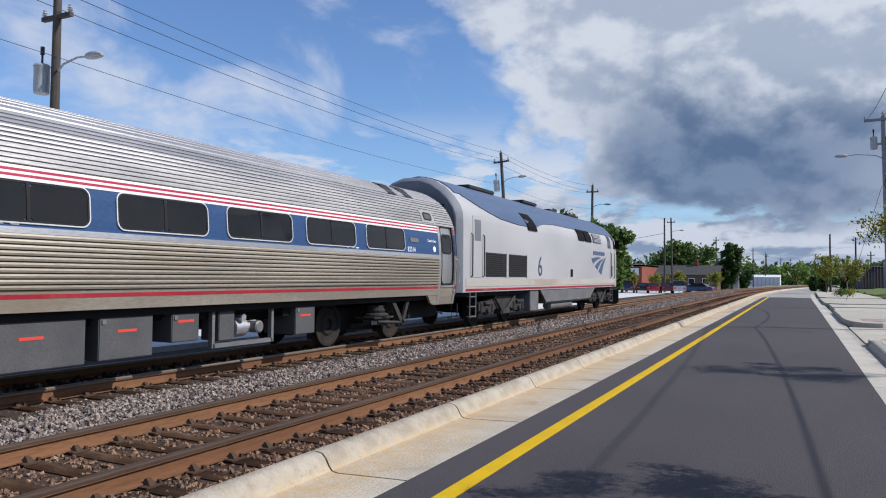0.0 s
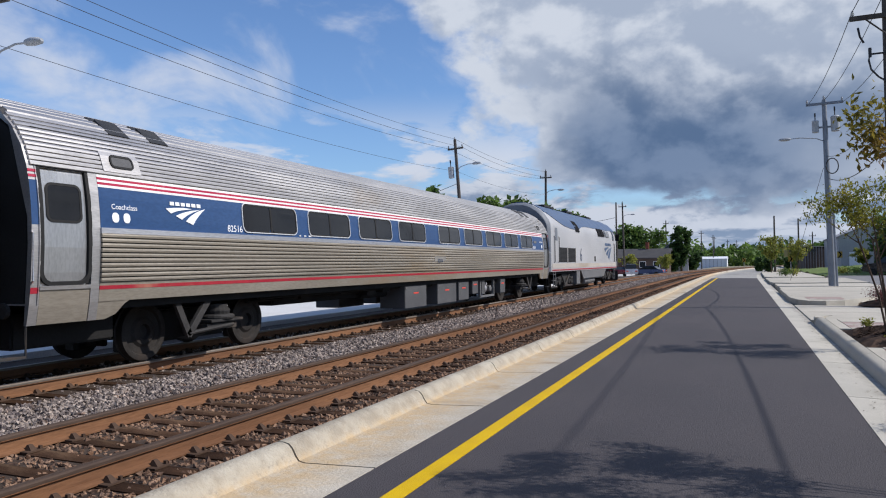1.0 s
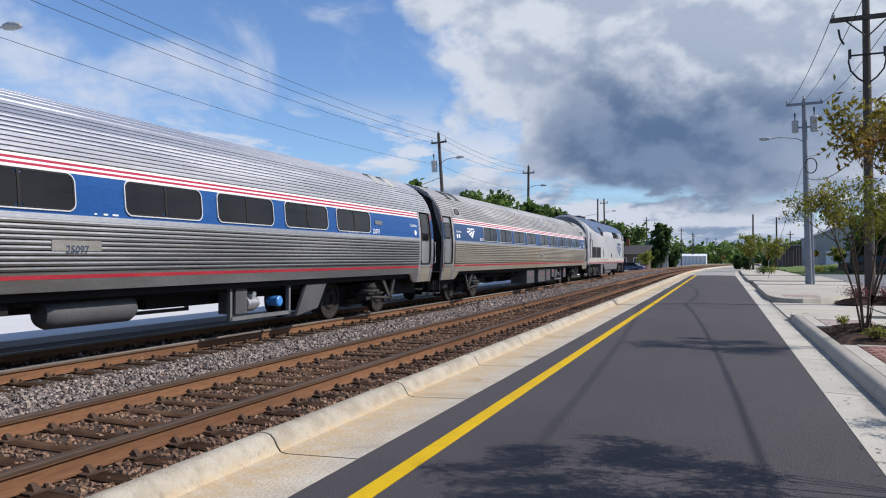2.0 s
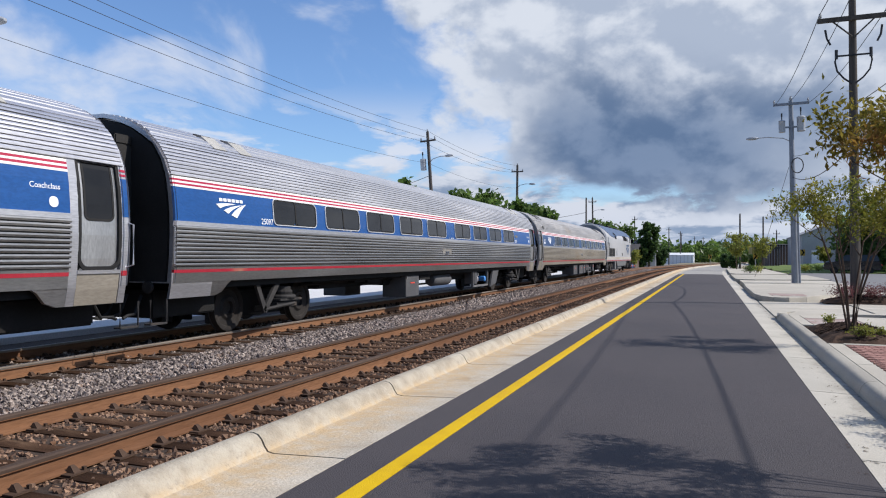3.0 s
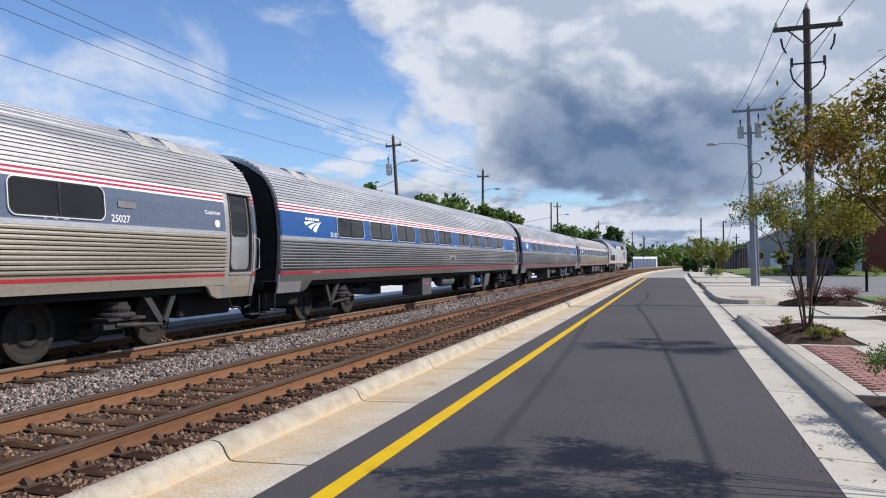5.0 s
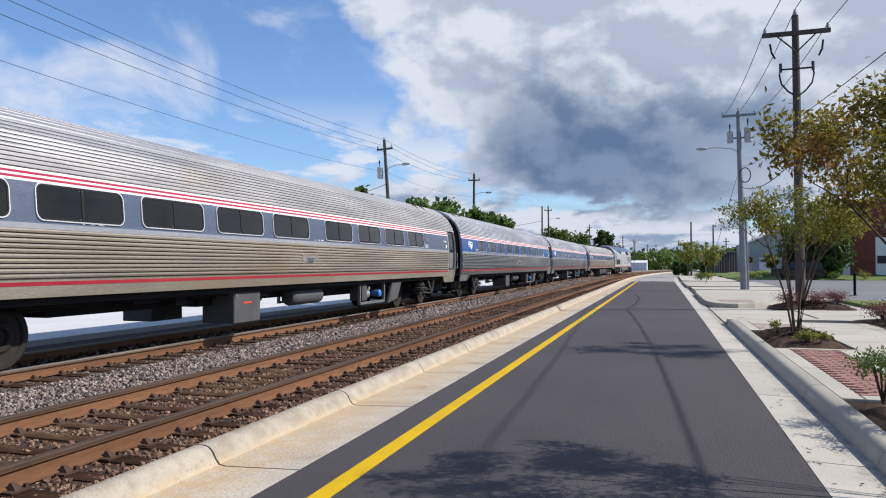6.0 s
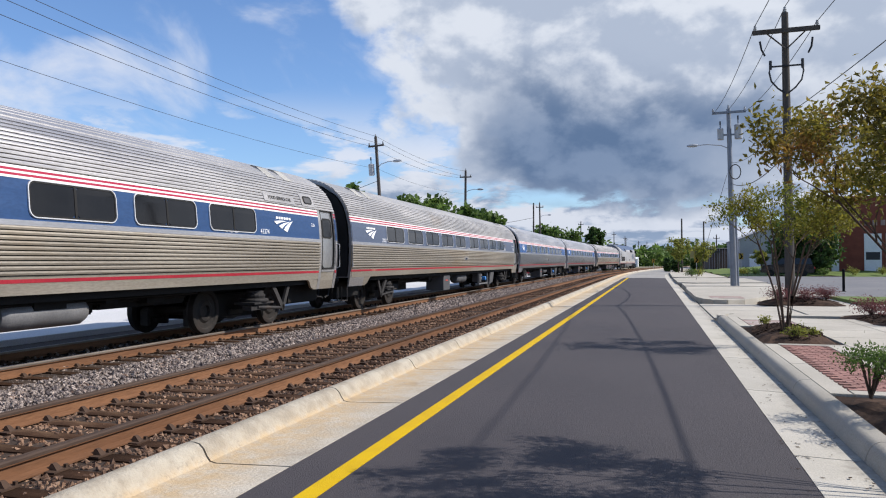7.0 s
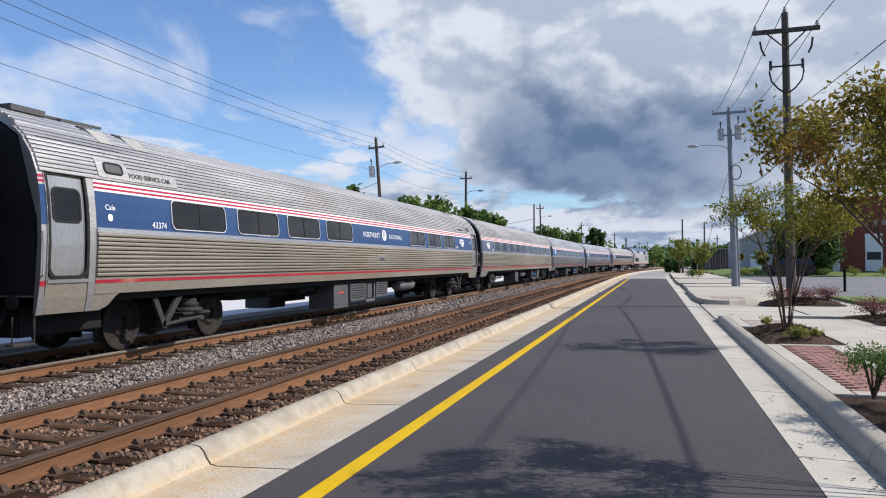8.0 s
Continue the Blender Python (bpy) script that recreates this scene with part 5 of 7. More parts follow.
def street_tree(x, y, z, stems, height, crown_from, spread, leaf_count, leaf_size, material, seed, label, lean=(0, 0), thick=0.05, depth=3, scatter=0.2, reach=0.3):
    t = thing("street_tree", label, "tree", pose(x, y, z), group="street trees")
    rnd = random.Random(seed)
    g, tips = Geo(), []
    for k in range(stems):
        a = 2 * math.pi * (k + rnd.uniform(-0.2, 0.2)) / stems
        out = Vector((math.cos(a), math.sin(a), 0)) * spread * 0.42 + Vector((lean[0], lean[1], 0))
        base = Vector((math.cos(a), math.sin(a), 0)) * 0.06
        top = base + out + Vector((0, 0, crown_from))
        m1 = base.lerp(top, 0.4) + Vector((-out.x * 0.14, -out.y * 0.14, 0))
        r = thick * rnd.uniform(0.75, 1.05)
        g.tube([base - Vector((0, 0, 0.1)), base + Vector((0, 0, 0.05)), m1, top], [r * 1.5, r * 1.15, r * 0.95, r * 0.75], 7, caps=False)
        for j in range(3):
            a2 = rnd.uniform(0, 2 * math.pi)
            twig(g, top if j < 2 else m1.lerp(top, 0.7), out.normalized() * 0.5 + Vector((math.cos(a2) * 0.6, math.sin(a2) * 0.6, 0.75)), (height - crown_from) * reach, r * 0.62, depth - 1, rnd, tips, 0.75, 0.15)
    part("trunk", g, "bark", t, "slender brown branching stems", smooth=1.2)
    leaf_part("crown", leaves(tips, leaf_count, leaf_size, scatter, seed), material, t)
    return t


def big_tree(x, y, height, width, material, seed, label, z=0.0, trunk=0.22, count=5200, size=0.55, low=0.25, blobs=26):
    """A grown tree: forked trunk and a crown of many leaf sprays with gaps."""
    t = thing("tree", label, "tree", pose(x, y, z), group="trees")
    rnd = random.Random(seed)
    g, tips = Geo(), []
    g.tube([(0, 0, -0.3), (rnd.uniform(-.2, .2), 0, height * 0.25), (rnd.uniform(-.4, .4), 0, height * 0.55), (rnd.uniform(-.4, .4), 0, height * 0.9)], [trunk, trunk * 0.8, trunk * 0.5, 0.05], 8)
    for k in range(blobs):
        h = low + (1 - low) * (k + 0.5) / blobs
        env = math.sin(math.pi * min(1, 0.22 + 0.78 * (1 - (h - low) / (1 - low)))) ** 0.7
        a = k * 2.4 + rnd.uniform(-0.4, 0.4)
        rr = width * 0.5 * env * rnd.uniform(0.35, 1.0)
        end = Vector((math.cos(a) * rr, math.sin(a) * rr, height * h * rnd.uniform(0.94, 1.03)))
        st = Vector((0, 0, height * max(0.2, h - 0.18)))
        g.tube([st, st.lerp(end, 0.5) + Vector((0, 0, 0.2)), end], [trunk * 0.3, trunk * 0.2, 0.03], 5)
        for j in range(5):
            tips.append((end + Vector((rnd.gauss(0, 1), rnd.gauss(0, 1), rnd.gauss(0, 0.7))) * width * 0.06, None))
    part("trunk", g, "bark", t)
    leaf_part("crown", leaves(tips, count, size, width * 0.055, seed, 0.1, 0.7), material, t)
    return t


def shrub(x, y, z, width, height, material, seed, label, count=700, size=0.06, arch=False):
    s = thing("shrub", label, "shrub", pose(x, y, z), group="shrubs")
    rnd = random.Random(seed)
    g, tips = Geo(), []
    for k in range(9):
        a = rnd.uniform(0, 2 * math.pi)
        out = rnd.uniform(0.3, 1.0) * width * 0.5
        h = height * rnd.uniform(0.6, 1.05)
        top = Vector((math.cos(a) * out, math.sin(a) * out, h * (0.8 if arch else 1 - 0.45 * (2 * out / width) ** 2)))
        mid = Vector((top.x * 0.45, top.y * 0.45, h * (0.85 if arch else 0.55)))
        g.tube([(0, 0, -0.03), mid, top], [0.012, 0.009, 0.004], 4)
        tips += [(mid.lerp(top, f), None) for f in (0.0, 0.35, 0.7, 1.0)]
    part("branchwork", g, "bark", s)
    leaf_part("foliage", leaves(tips, count, size, width * (0.08 if arch else 0.13), seed, 0.0), material, s)
    return s


# ---------------------------------------------------------------- east side: sidewalk, beds, driveway
def slab_piece(parent, outline, z0, z1, material="concrete", name="slab"):
    return part(name, Geo().slab(outline, z0, z1), material, parent, bevel=0.006)


def rect(x0, x1, y0, y1):
    return [(x0, y0), (x1, y0), (x1, y1), (x0, y1)]


walkway = thing("sidewalk_east", "pale concrete sidewalk of jointed slabs", "sidewalk", kind="structure")
for k in range(18):
    y = -6.6 + 1.5 * k
    if y + 1.5 > 20.0:
        break
    for x in (3.02, 4.27):
        slab_piece(walkway, rect(x, x + (1.24 if x < 4 else 1.84), y, y + 1.488), -0.2, 0.148)
for y0, y1 in ((8.3, 10.6), (10.6, 13.0), (16.4, 18.9)):
    slab_piece(walkway, rect(1.762, 1.98, y0 + 0.01, y1), -0.2, 0.149)
slab_piece(walkway, rect(1.762, 1.98, -6.6, 2.1), -0.2, 0.149)
for y0, y1 in ((2.11, 8.29), (13.11, 16.39)):
    slab_piece(walkway, rect(1.762, 3.01, y0, y1), -0.2, 0.125, "mulch", "soil_fill")
for y0, y1 in ((8.57, 10.6), (10.61, 12.91)):
    slab_piece(walkway, rect(2.70, 3.01, y0, y1), -0.2, 0.149)
slab_piece(walkway, rect(1.99, 3.01, 8.31, 8.56), -0.2, 0.149)
slab_piece(walkway, rect(1.99, 3.01, -6.6, 2.1), -0.2, 0.149)
slab_piece(walkway, rect(1.99, 3.01, 12.92, 13.1), -0.2, 0.149)
slab_piece(walkway, rect(1.99, 3.01, 16.45, 16.7), -0.2, 0.149)
slab_piece(walkway, rect(1.99, 3.01, 16.71, 18.2), -0.2, 0.146, "paver_worn", "brick_pad")
slab_piece(walkway, rect(1.99, 3.01, 18.21, 18.91), -0.2, 0.149)
slab_piece(walkway, [(1.762, 18.92), (3.01, 18.92), (3.01, 20.38), (2.1, 20.38), (2.0, 20.1), (1.86, 19.8), (1.79, 19.4), (1.762, 19.2)], -0.2, 0.147)
slab_piece(walkway, rect(3.02, 6.12, 19.9, 20.38), -0.2, 0.14)
# driveway apron
drive = thing("driveway", "broad pale concrete driveway apron", "driveway", kind="structure")
for x0, x1 in ((1.56, 4.1), (4.112, 6.8), (6.812, 10.0), (10.012, 14.0), (14.012, 19.0)):
    for y0, y1 in ((20.43, 23.6), (23.612, 26.9)):
        slab_piece(drive, rect(x0, x1, y0, y1), -0.2, 0.012 + 0.010 * (x0 - 1.5))
structure("driveway_edge", Geo().slab(rect(3.8, 19.0, 26.9, 31.0), -0.25, 0.03), "concrete", "pale concrete apron edge")
# corner island and the walk beyond it
isle = thing("corner_island", "raised concrete corner with kerb and brick pad", "sidewalk", kind="structure")
curve = [(1.56, 31.2), (1.60, 29.2), (1.75, 27.9), (2.05, 27.1), (2.5, 26.95), (3.1, 27.6), (3.8, 29.2), (4.6, 30.9)]
slab_piece(isle, curve + [(6.9, 31.2), (6.9, 38.0), (1.56, 38.0)], -0.25, 0.13, "concrete", "slab")
for k in range(len(curve) - 1):
    a, b = Vector(curve[k]), Vector(curve[k + 1])
    d = (b - a).normalized()
    n = Vector((-d.y, d.x)) * -0.02
    i = Vector((-d.y, d.x)) * 0.17
    slab_piece(isle, [tuple(a + n), tuple(b + n), tuple(b + i), tuple(a + i)], -0.25, 0.155, "concrete", "kerb_length")
slab_piece(isle, rect(2.1, 3.3, 28.6, 30.4), 0.12, 0.136, "paver_worn", "brick_pad")
slab_piece(isle, rect(1.57, 1.75, 31.2, 38.0), -0.25, 0.155, "concrete", "kerb_length")
for k in range(4):
    slab_piece(isle, rect(1.762, 6.9, 38.02 + 3 * k, 41.0 + 3 * k), -0.25, 0.06 + 0.02 * (k > 1), "concrete", "slab")
slab_piece(isle, [(1.56, 50.0), (1.7, 49.0), (2.6, 48.6), (7.0, 50.02), (7.0, 62), (1.56, 62)], -0.25, 0.14, "concrete", "slab")
slab_piece(isle, [(1.62, 66.0), (2.2, 63.6), (3.6, 63.2), (6.0, 65), (6.0, 92), (1.9, 92)], -0.25, 0.15, "concrete", "slab")
structure("parking_lot", Geo().slab(rect(6.92, 46, 31.2, 74), -0.3, 0.05), "old_asphalt", "worn grey asphalt parking lot")
for k in range(7):
    structure("parking_line", Geo().slab([(14 + 2.7 * k, 44), (14.12 + 2.7 * k, 44), (15.12 + 2.7 * k, 49), (15 + 2.7 * k, 49)], 0.04, 0.056), "white_paint", "white painted parking line")
structure("verge_grass", Geo().slab(rect(6.13, 40, -8, 20.4), -0.3, 0.12), "grass", "clipped green lawn")
structure("verge_grass", Geo().slab(rect(6.6, 30, 27.2, 31.18), -0.3, 0.14), "grass", "narrow strip of green lawn")
# far bank beyond the lot
g = Geo()
nx, ny = 26, 14
g.add([(7 + 46 * i / nx, 74.2 + 50 * j / ny, -0.1 + 0.9 * math.sin(math.pi * min(1, 0.06 + j / ny * 0.7)) * min(1, i / 6 + 0.15) + 0.12 * math.sin(i * 1.7 + j * 2.3)) for j in range(ny + 1) for i in range(nx + 1)],
      [(j * (nx + 1) + i, j * (nx + 1) + i + 1, (j + 1) * (nx + 1) + i + 1, (j + 1) * (nx + 1) + i) for j in range(ny) for i in range(nx)])
structure("grass_bank", g, "grass", "low green bank with rough grass", smooth=1.5)


def mound(name, outline_c, rx, ry, h, seed):
    g = Geo()
    n, rings = 22, []
    rnd = random.Random(seed)
    wob = [rnd.uniform(0.9, 1.06) for _ in range(n)]
    for f, z in ((1.0, 0.0), (0.98, 0.03), (0.8, 0.5), (0.5, 0.85), (0.2, 1.0), (0.02, 1.0)):
        rings.append([(rx * f * wob[k] * math.copysign(abs(math.cos(2 * math.pi * k / n)) ** 0.4, math.cos(2 * math.pi * k / n)), ry * f * wob[k] * math.copysign(abs(math.sin(2 * math.pi * k / n)) ** 0.4, math.sin(2 * math.pi * k / n)), h * z + rnd.uniform(-0.012, 0.012)) for k in range(n)])
    g.loft(rings)
    # loose bark chips on top
    for _ in range(1500):
        a, r = rnd.uniform(0, 6.283), math.sqrt(rnd.uniform(0, 1)) * 0.9
        x, y = rx * r * math.cos(a), ry * r * math.sin(a)
        s = rnd.uniform(0.02, 0.055)
        z = h * (1 - r ** 2.2) + rnd.uniform(0.008, 0.03)
        g.add([(x - s, y - s * 0.4, z), (x + s, y - s * 0.3, z + rnd.uniform(-.02, .04)), (x + s * 0.8, y + s * 0.4, z + rnd.uniform(-.02, .04)), (x - s * 0.8, y + s * 0.3, z + 0.01)], [(0, 1, 2, 3)])
    ob = part(name, g, "mulch")
    ob.location = outline_c
    return tagged(ob, "dark brown bark mulch bed in the sidewalk", "mulch bed", "", "structure")


mound("mulch_bed", (2.39, 14.75, 0.115), 0.62, 1.62, 0.17, 3)
mound("mulch_bed", (2.39, 5.2, 0.115), 0.62, 3.08, 0.15, 4)
mound("mulch_bed", (5.6, 18.4, 0.13), 1.2, 1.9, 0.12, 5)
mound("mulch_bed", (4.75, 26.8, 0.05), 1.3, 0.9, 0.2, 6)

street_tree(2.27, 14.1, 0.30, 6, 2.95, 1.5, 0.85, 6500, 0.074, "leaf", 21, "small multi-stemmed street tree with sparse greenish-bronze leaves", thick=0.020, depth=4, scatter=0.085, reach=0.27)
street_tree(2.38, 5.55, 0.30, 8, 2.55, 1.64, 1.25, 14500, 0.052, "leaf_red", 33, "young street tree with olive and reddish leaves", lean=(-0.50, 0.16), thick=0.011, depth=4, scatter=0.06, reach=0.34)
for i, (x, y, w, h, m, lb, c, sz, ar) in enumerate((
        (2.02, 7.85, 0.8, 0.45, "leaf_far", "arching green shrub in a mulch bed", 2200, 0.036, True),
        (2.3, 7.1, 0.9, 0.5, "leaf_far", "arching green shrub in a mulch bed", 2200, 0.036, True),
        (2.35, 13.5, 0.34, 0.18, "leaf_yellow", "low yellow-green shrub in a mulch bed", 320, 0.05, False),
        (2.15, 15.7, 0.28, 0.2, "leaf_yellow", "low yellow-green shrub in a mulch bed", 260, 0.05, False),
        (2.62, 13.8, 0.26, 0.14, "leaf_yellow", "low yellow-green shrub in a mulch bed", 200, 0.05, False),
        (5.0, 19.4, 0.9, 0.38, "leaf_pink", "low purple-pink shrub in a mulch bed", 1500, 0.05, False),
        (5.5, 18.6, 1.0, 0.38, "leaf_pink", "low purple-pink shrub in a mulch bed", 1500, 0.05, False),
        (6.1, 18.0, 0.9, 0.38, "leaf_pink", "low purple-pink shrub in a mulch bed", 1500, 0.05, False),
        (5.1, 17.3, 0.8, 0.38, "leaf_pink", "low purple-pink shrub in a mulch bed", 1500, 0.05, False),
        (4.0, 26.3, 0.9, 0.38, "leaf_pink", "low purple-pink shrub in a mulch bed", 1500, 0.05, False),
        (4.9, 26.6, 1.0, 0.38, "leaf_pink", "low purple-pink shrub in a mulch bed", 1500, 0.05, False),
        (5.6, 26.9, 0.8, 0.38, "leaf_pink", "low purple-pink shrub in a mulch bed", 1500, 0.05, False))):
    shrub(x, y, 0.22, w, h, m, 50 + i, lb, c, sz, ar)

# ---------------------------------------------------------------- poles and wires
def cable(name, pts, r, label, sag=0.0, n=14, parent=None):
    """A hanging wire through the given points."""
    g = Geo()
    for a, b in zip(pts, pts[1:]):
        a, b = Vector(a), Vector(b)
        g.tube([a.lerp(b, i / n) - Vector((0, 0, 4 * sag * (i / n) * (1 - i / n))) for i in range(n + 1)], r, 5, caps=False)
    ob = part(name, g, "wire", parent)
    if parent is None:
        tagged(ob, label, "wire", "overhead wires")
    return ob


def insulator(parent, p, s=1.0):
    part("insulator", Geo().turn(p, (0, 0, 1), [(0, 0.02), (0.02 * s, 0.03 * s), (0.05 * s, 0.06 * s), (0.07 * s, 0.03 * s), (0.10 * s, 0.055 * s), (0.13 * s, 0.03 * s), (0.16 * s, 0.04 * s), (0.18 * s, 0.015)], 10), "can_grey", parent)


def street_arm(parent, z, length, side):
    """A curved arm with a street-lamp head."""
    g = Geo().tube([(0, 0, z - 0.25), (side * length * 0.25, 0, z), (side * length * 0.7, 0, z + 0.12), (side * length, 0, z + 0.10)], 0.03, 8)
    a = part("lamp_arm", g, "can_grey", parent)
    h = Geo()
    x = side * length
    h.loft([[(x + side * f, w * math.cos(q), z + 0.10 + w2 * math.sin(q)) for q in [2 * math.pi * k / 12 for k in range(12)]] for f, w, w2 in ((-0.05, 0.04, 0.04), (0.05, 0.10, 0.09), (0.25, 0.16, 0.11), (0.50, 0.15, 0.09), (0.62, 0.05, 0.04))])
    part("lamp_head", h, "can_grey", a, "grey street lamp head", smooth=0.8)


def transformer(parent, p, s=1.0):
    b = part("transformer", Geo().turn(p, (0, 0, 1), [(0, 0.20 * s), (0.03, 0.23 * s), (0.80 * s, 0.23 * s), (0.84 * s, 0.25 * s), (0.90 * s, 0.20 * s), (0.94 * s, 0.05)], 16), "can_grey", parent, "grey cylindrical transformer can", smooth=0.6)
    g = Geo().tube([(p[0], p[1], p[2] + 0.9 * s), (p[0], p[1], p[2] + 1.25 * s)], 0.03, 6)
    g.box(p[0] - 0.04, p[0] + 0.04, p[1] - 0.04, p[1] + 0.04, p[2] + 1.2 * s, p[2] + 1.45 * s)
    part("bushing", g, "dark_metal", b)


# wooden pole with a braced crossarm
wood = thing("utility_pole", "dark wooden utility pole with braced crossarm", "utility pole", pose(4.47, 26.8, 0.1, 0, -0.5, 0) @ Matrix.Diagonal((0.862, 0.862, 0.862, 1)), group="utility poles")
part("pole", Geo().tube([(0, 0, -0.4), (0, 0, 11.45)], [0.19, 0.125], 14), "pole_wood", wood, smooth=0.8)
part("crossarm", Geo().box(-1.22, 1.22, -0.21, -0.11, 10.62, 10.80), "pole_wood", wood, bevel=0.01)
for s in (-1, 1):
    part("brace", Geo().tube([(s * 0.72, -0.22, 10.64), (s * 0.05, -0.22, 10.0)], 0.03, 6), "pole_wood", wood)
    insulator(wood, (s * 1.12, -0.16, 10.80), 1.2)
    g = Geo().tube([(s * 0.55, -0.15, 9.5), (s * 0.62, -0.1, 9.1), (s * 0.55, -0.1, 8.75), (s * 0.32, -0.1, 8.45), (s * 0.06, -0.1, 8.25)], 0.035, 6)
    g.tube([(s * 0.58, -0.15, 9.55), (s * 0.58, -0.15, 9.2)], 0.055, 8)
    part("riser_cable", g, "wire", wood)
    part("cutout_bracket", Geo().box(min(0, s * 0.6), max(0, s * 0.6), -0.18, -0.13, 9.28, 9.34), "dark_metal", wood)
    part("cutout", Geo().tube([(s * 0.95, -0.16, 10.35), (s * 0.90, -0.2, 10.0), (s * 0.78, -0.2, 9.75)], 0.04, 6), "dark_metal", wood)
insulator(wood, (0, 0, 11.45), 1.4)
# steel pole with two transformers and a lamp
steelp = thing("utility_pole", "blue-grey steel utility pole with transformers and street lamp", "utility pole", pose(4.5, 44.9, 0.1, 0, -1.2, 0) @ Matrix.Diagonal((0.935, 0.935, 0.935, 1)), group="utility poles")
part("pole", Geo().tube([(0, 0, -0.4), (0, 0, 5.5), (0, 0, 10.95)], [0.20, 0.165, 0.125], 14), "pole_steel", steelp, smooth=0.8)
part("conduit", Geo().tube([(0.24, -0.22, -0.2), (0.20, -0.2, 5.2)], 0.06, 8), "pole_steel", steelp)
part("crossarm", Geo().box(-0.98, 0.98, -0.23, -0.13, 10.65, 10.80), "pole_steel", steelp, bevel=0.01)
for s in (-1, 1):
    insulator(steelp, (s * 0.92, -0.18, 10.80), 1.3)
    transformer(steelp, (s * 0.52, -0.1, 9.05), 1.0 if s > 0 else 0.8)
    part("bracket", Geo().box(min(0, s * 0.5), max(0, s * 0.5), -0.1, 0.0, 9.30, 9.40), "pole_steel", steelp)
insulator(steelp, (0, 0, 10.95), 1.6)
street_arm(steelp, 8.72, 1.9, -1)
part("coil", Geo().tube([(0.25 + 0.32 * math.cos(q), -0.3, 7.0 + 0.45 * math.sin(q)) for q in [2 * math.pi * k / 16 for k in range(17)]], 0.035, 6), "wire", steelp, "coiled spare cable")
top_w = {s: (4.47 - 0.09 + 0.965 * s, 26.68, 9.55 + (0.62 if s == 0 else 0)) for s in (-1, 0, 1)}
top_s = {s: (4.5 - 0.21 + 0.84 * s, 44.75, 10.1 + (0.22 if s == 0 else 0)) for s in (-1, 0, 1)}
for s in (-1, 0, 1):
    cable("wire_span", [top_s[s], top_w[s]], 0.013, "dark overhead wire between the poles", 0.35)
    cable("wire_span", [top_w[s], (5.2 + 1.1 * s, -14, 10.6)], 0.013, "dark overhead wire crossing over the sidewalk", 0.6)
cable("wire_span", [(4.4, 44.8, 7.2), (4.4, 26.7, 6.45), (5.7, -12, 6.5)], 0.012, "thick dark service cable", 0.45)
cable("wire_span", [(4.4, 44.8, 6.0), (4.4, 26.7, 5.2), (5.9, -12, 4.95)], 0.018, "thick dark service cable", 0.5)
cable("guy_wire", [(4.2, 45.0, 6.6), (2.9, 54.0, 0.1)], 0.012, "thin steel guy wire", 0.0)


def rail_pole(x, y, h, lean, arm, lamp, can, label):
    p = thing("utility_pole", label, "utility pole", pose(x, y, 0, 0, lean, 0), group="utility poles")
    part("pole", Geo().tube([(0, 0, -0.8), (0, 0, h)], [0.17, 0.11], 10), "pole_wood", p, smooth=0.8)
    for k in range(arm):
        part("crossarm", Geo().box(-0.62 + 0.2 * k, 0.62 - 0.2 * k, -0.06, 0.06, h - 0.75 - 0.6 * k, h - 0.63 - 0.6 * k), "pole_wood", p)
        for s in (-0.55, 0.55):
            insulator(p, (s, 0, h - 0.63 - 0.6 * k), 1.3)
    if arm:
        insulator(p, (0, 0, h), 1.2)
    if can:
        transformer(p, (-0.46, -0.1, h - 2.9), 0.95)
    if lamp:
        street_arm(p, h - 2.1, 1.3, 1)
    return p


rail_pole(-19.0, 13.55, 9.6, 0.0, 1, True, True, "weathered wooden pole with transformer and street lamp")
rail_pole(-19.25, 50.8, 10.95, -4.0, 1, True, True, "leaning wooden pole with lamp and transformer")
rail_pole(-18.8, 73.0, 11.0, 0.5, 1, True, False, "dark wooden pole with lamp beside the railway")
rail_pole(-18.6, 117.0, 11.0, 0, 0, False, False, "dark wooden pole beside the railway")
rail_pole(-17.5, 117.5, 11.0, -1, 1, True, False, "dark wooden pole with lamp beside the railway")
rail_pole(-16.2, 172.0, 10.8, 0, 1, False, False, "dark wooden pole beside the railway")
for k, (x, y, h) in enumerate(((-10.3, 205, 9.5), (-8.6, 240, 9.5), (-9.5, 275, 10), (-5.5, 300, 9.5), (-2.5, 330, 10), (2.0, 360, 10))):
    rail_pole(x, y, h, 0, 1, False, False, "dark utility pole in the distance")
rail_pole(4.4, 120, 8.2, 0, 0, False, False, "dark utility pole in the distance")
rail_pole(8.3, 130, 8.2, 0, 0, False, False, "dark utility pole in the distance")
rail_pole(12.7, 160, 6.9, 0, 1, False, False, "dark utility pole in the distance")
for dx, z in ((-0.55, 10.25), (0, 10.95), (0.55, 10.3)):
    cable("wire_span", [(-19.0 + dx + 2.5, -26, z + 0.9), (-19.0 + dx, 13.55, z - 0.85), (-19.95 + dx, 50.8, z), (-18.7 + dx, 73.0, z)], 0.011, "dark overhead wire beside the railway", 0.45)
cable("wire_span", [(-16, -26, 8.9), (-18.9, 13.55, 7.72), (-19.85, 50.8, 8.5), (-18.8, 73.0, 8.6)], 0.009, "thin low overhead wire", 0.4)
cable("wire_span", [(-19.8, 50.8, 7.6), (-27, 46, 5.0)], 0.02, "thick dark service cable", 0.3)
cable("wire_span", [(-18.6, 117, 8.6), (-36, 108, 6.4)], 0.03, "thick dark service cable", 0.5)


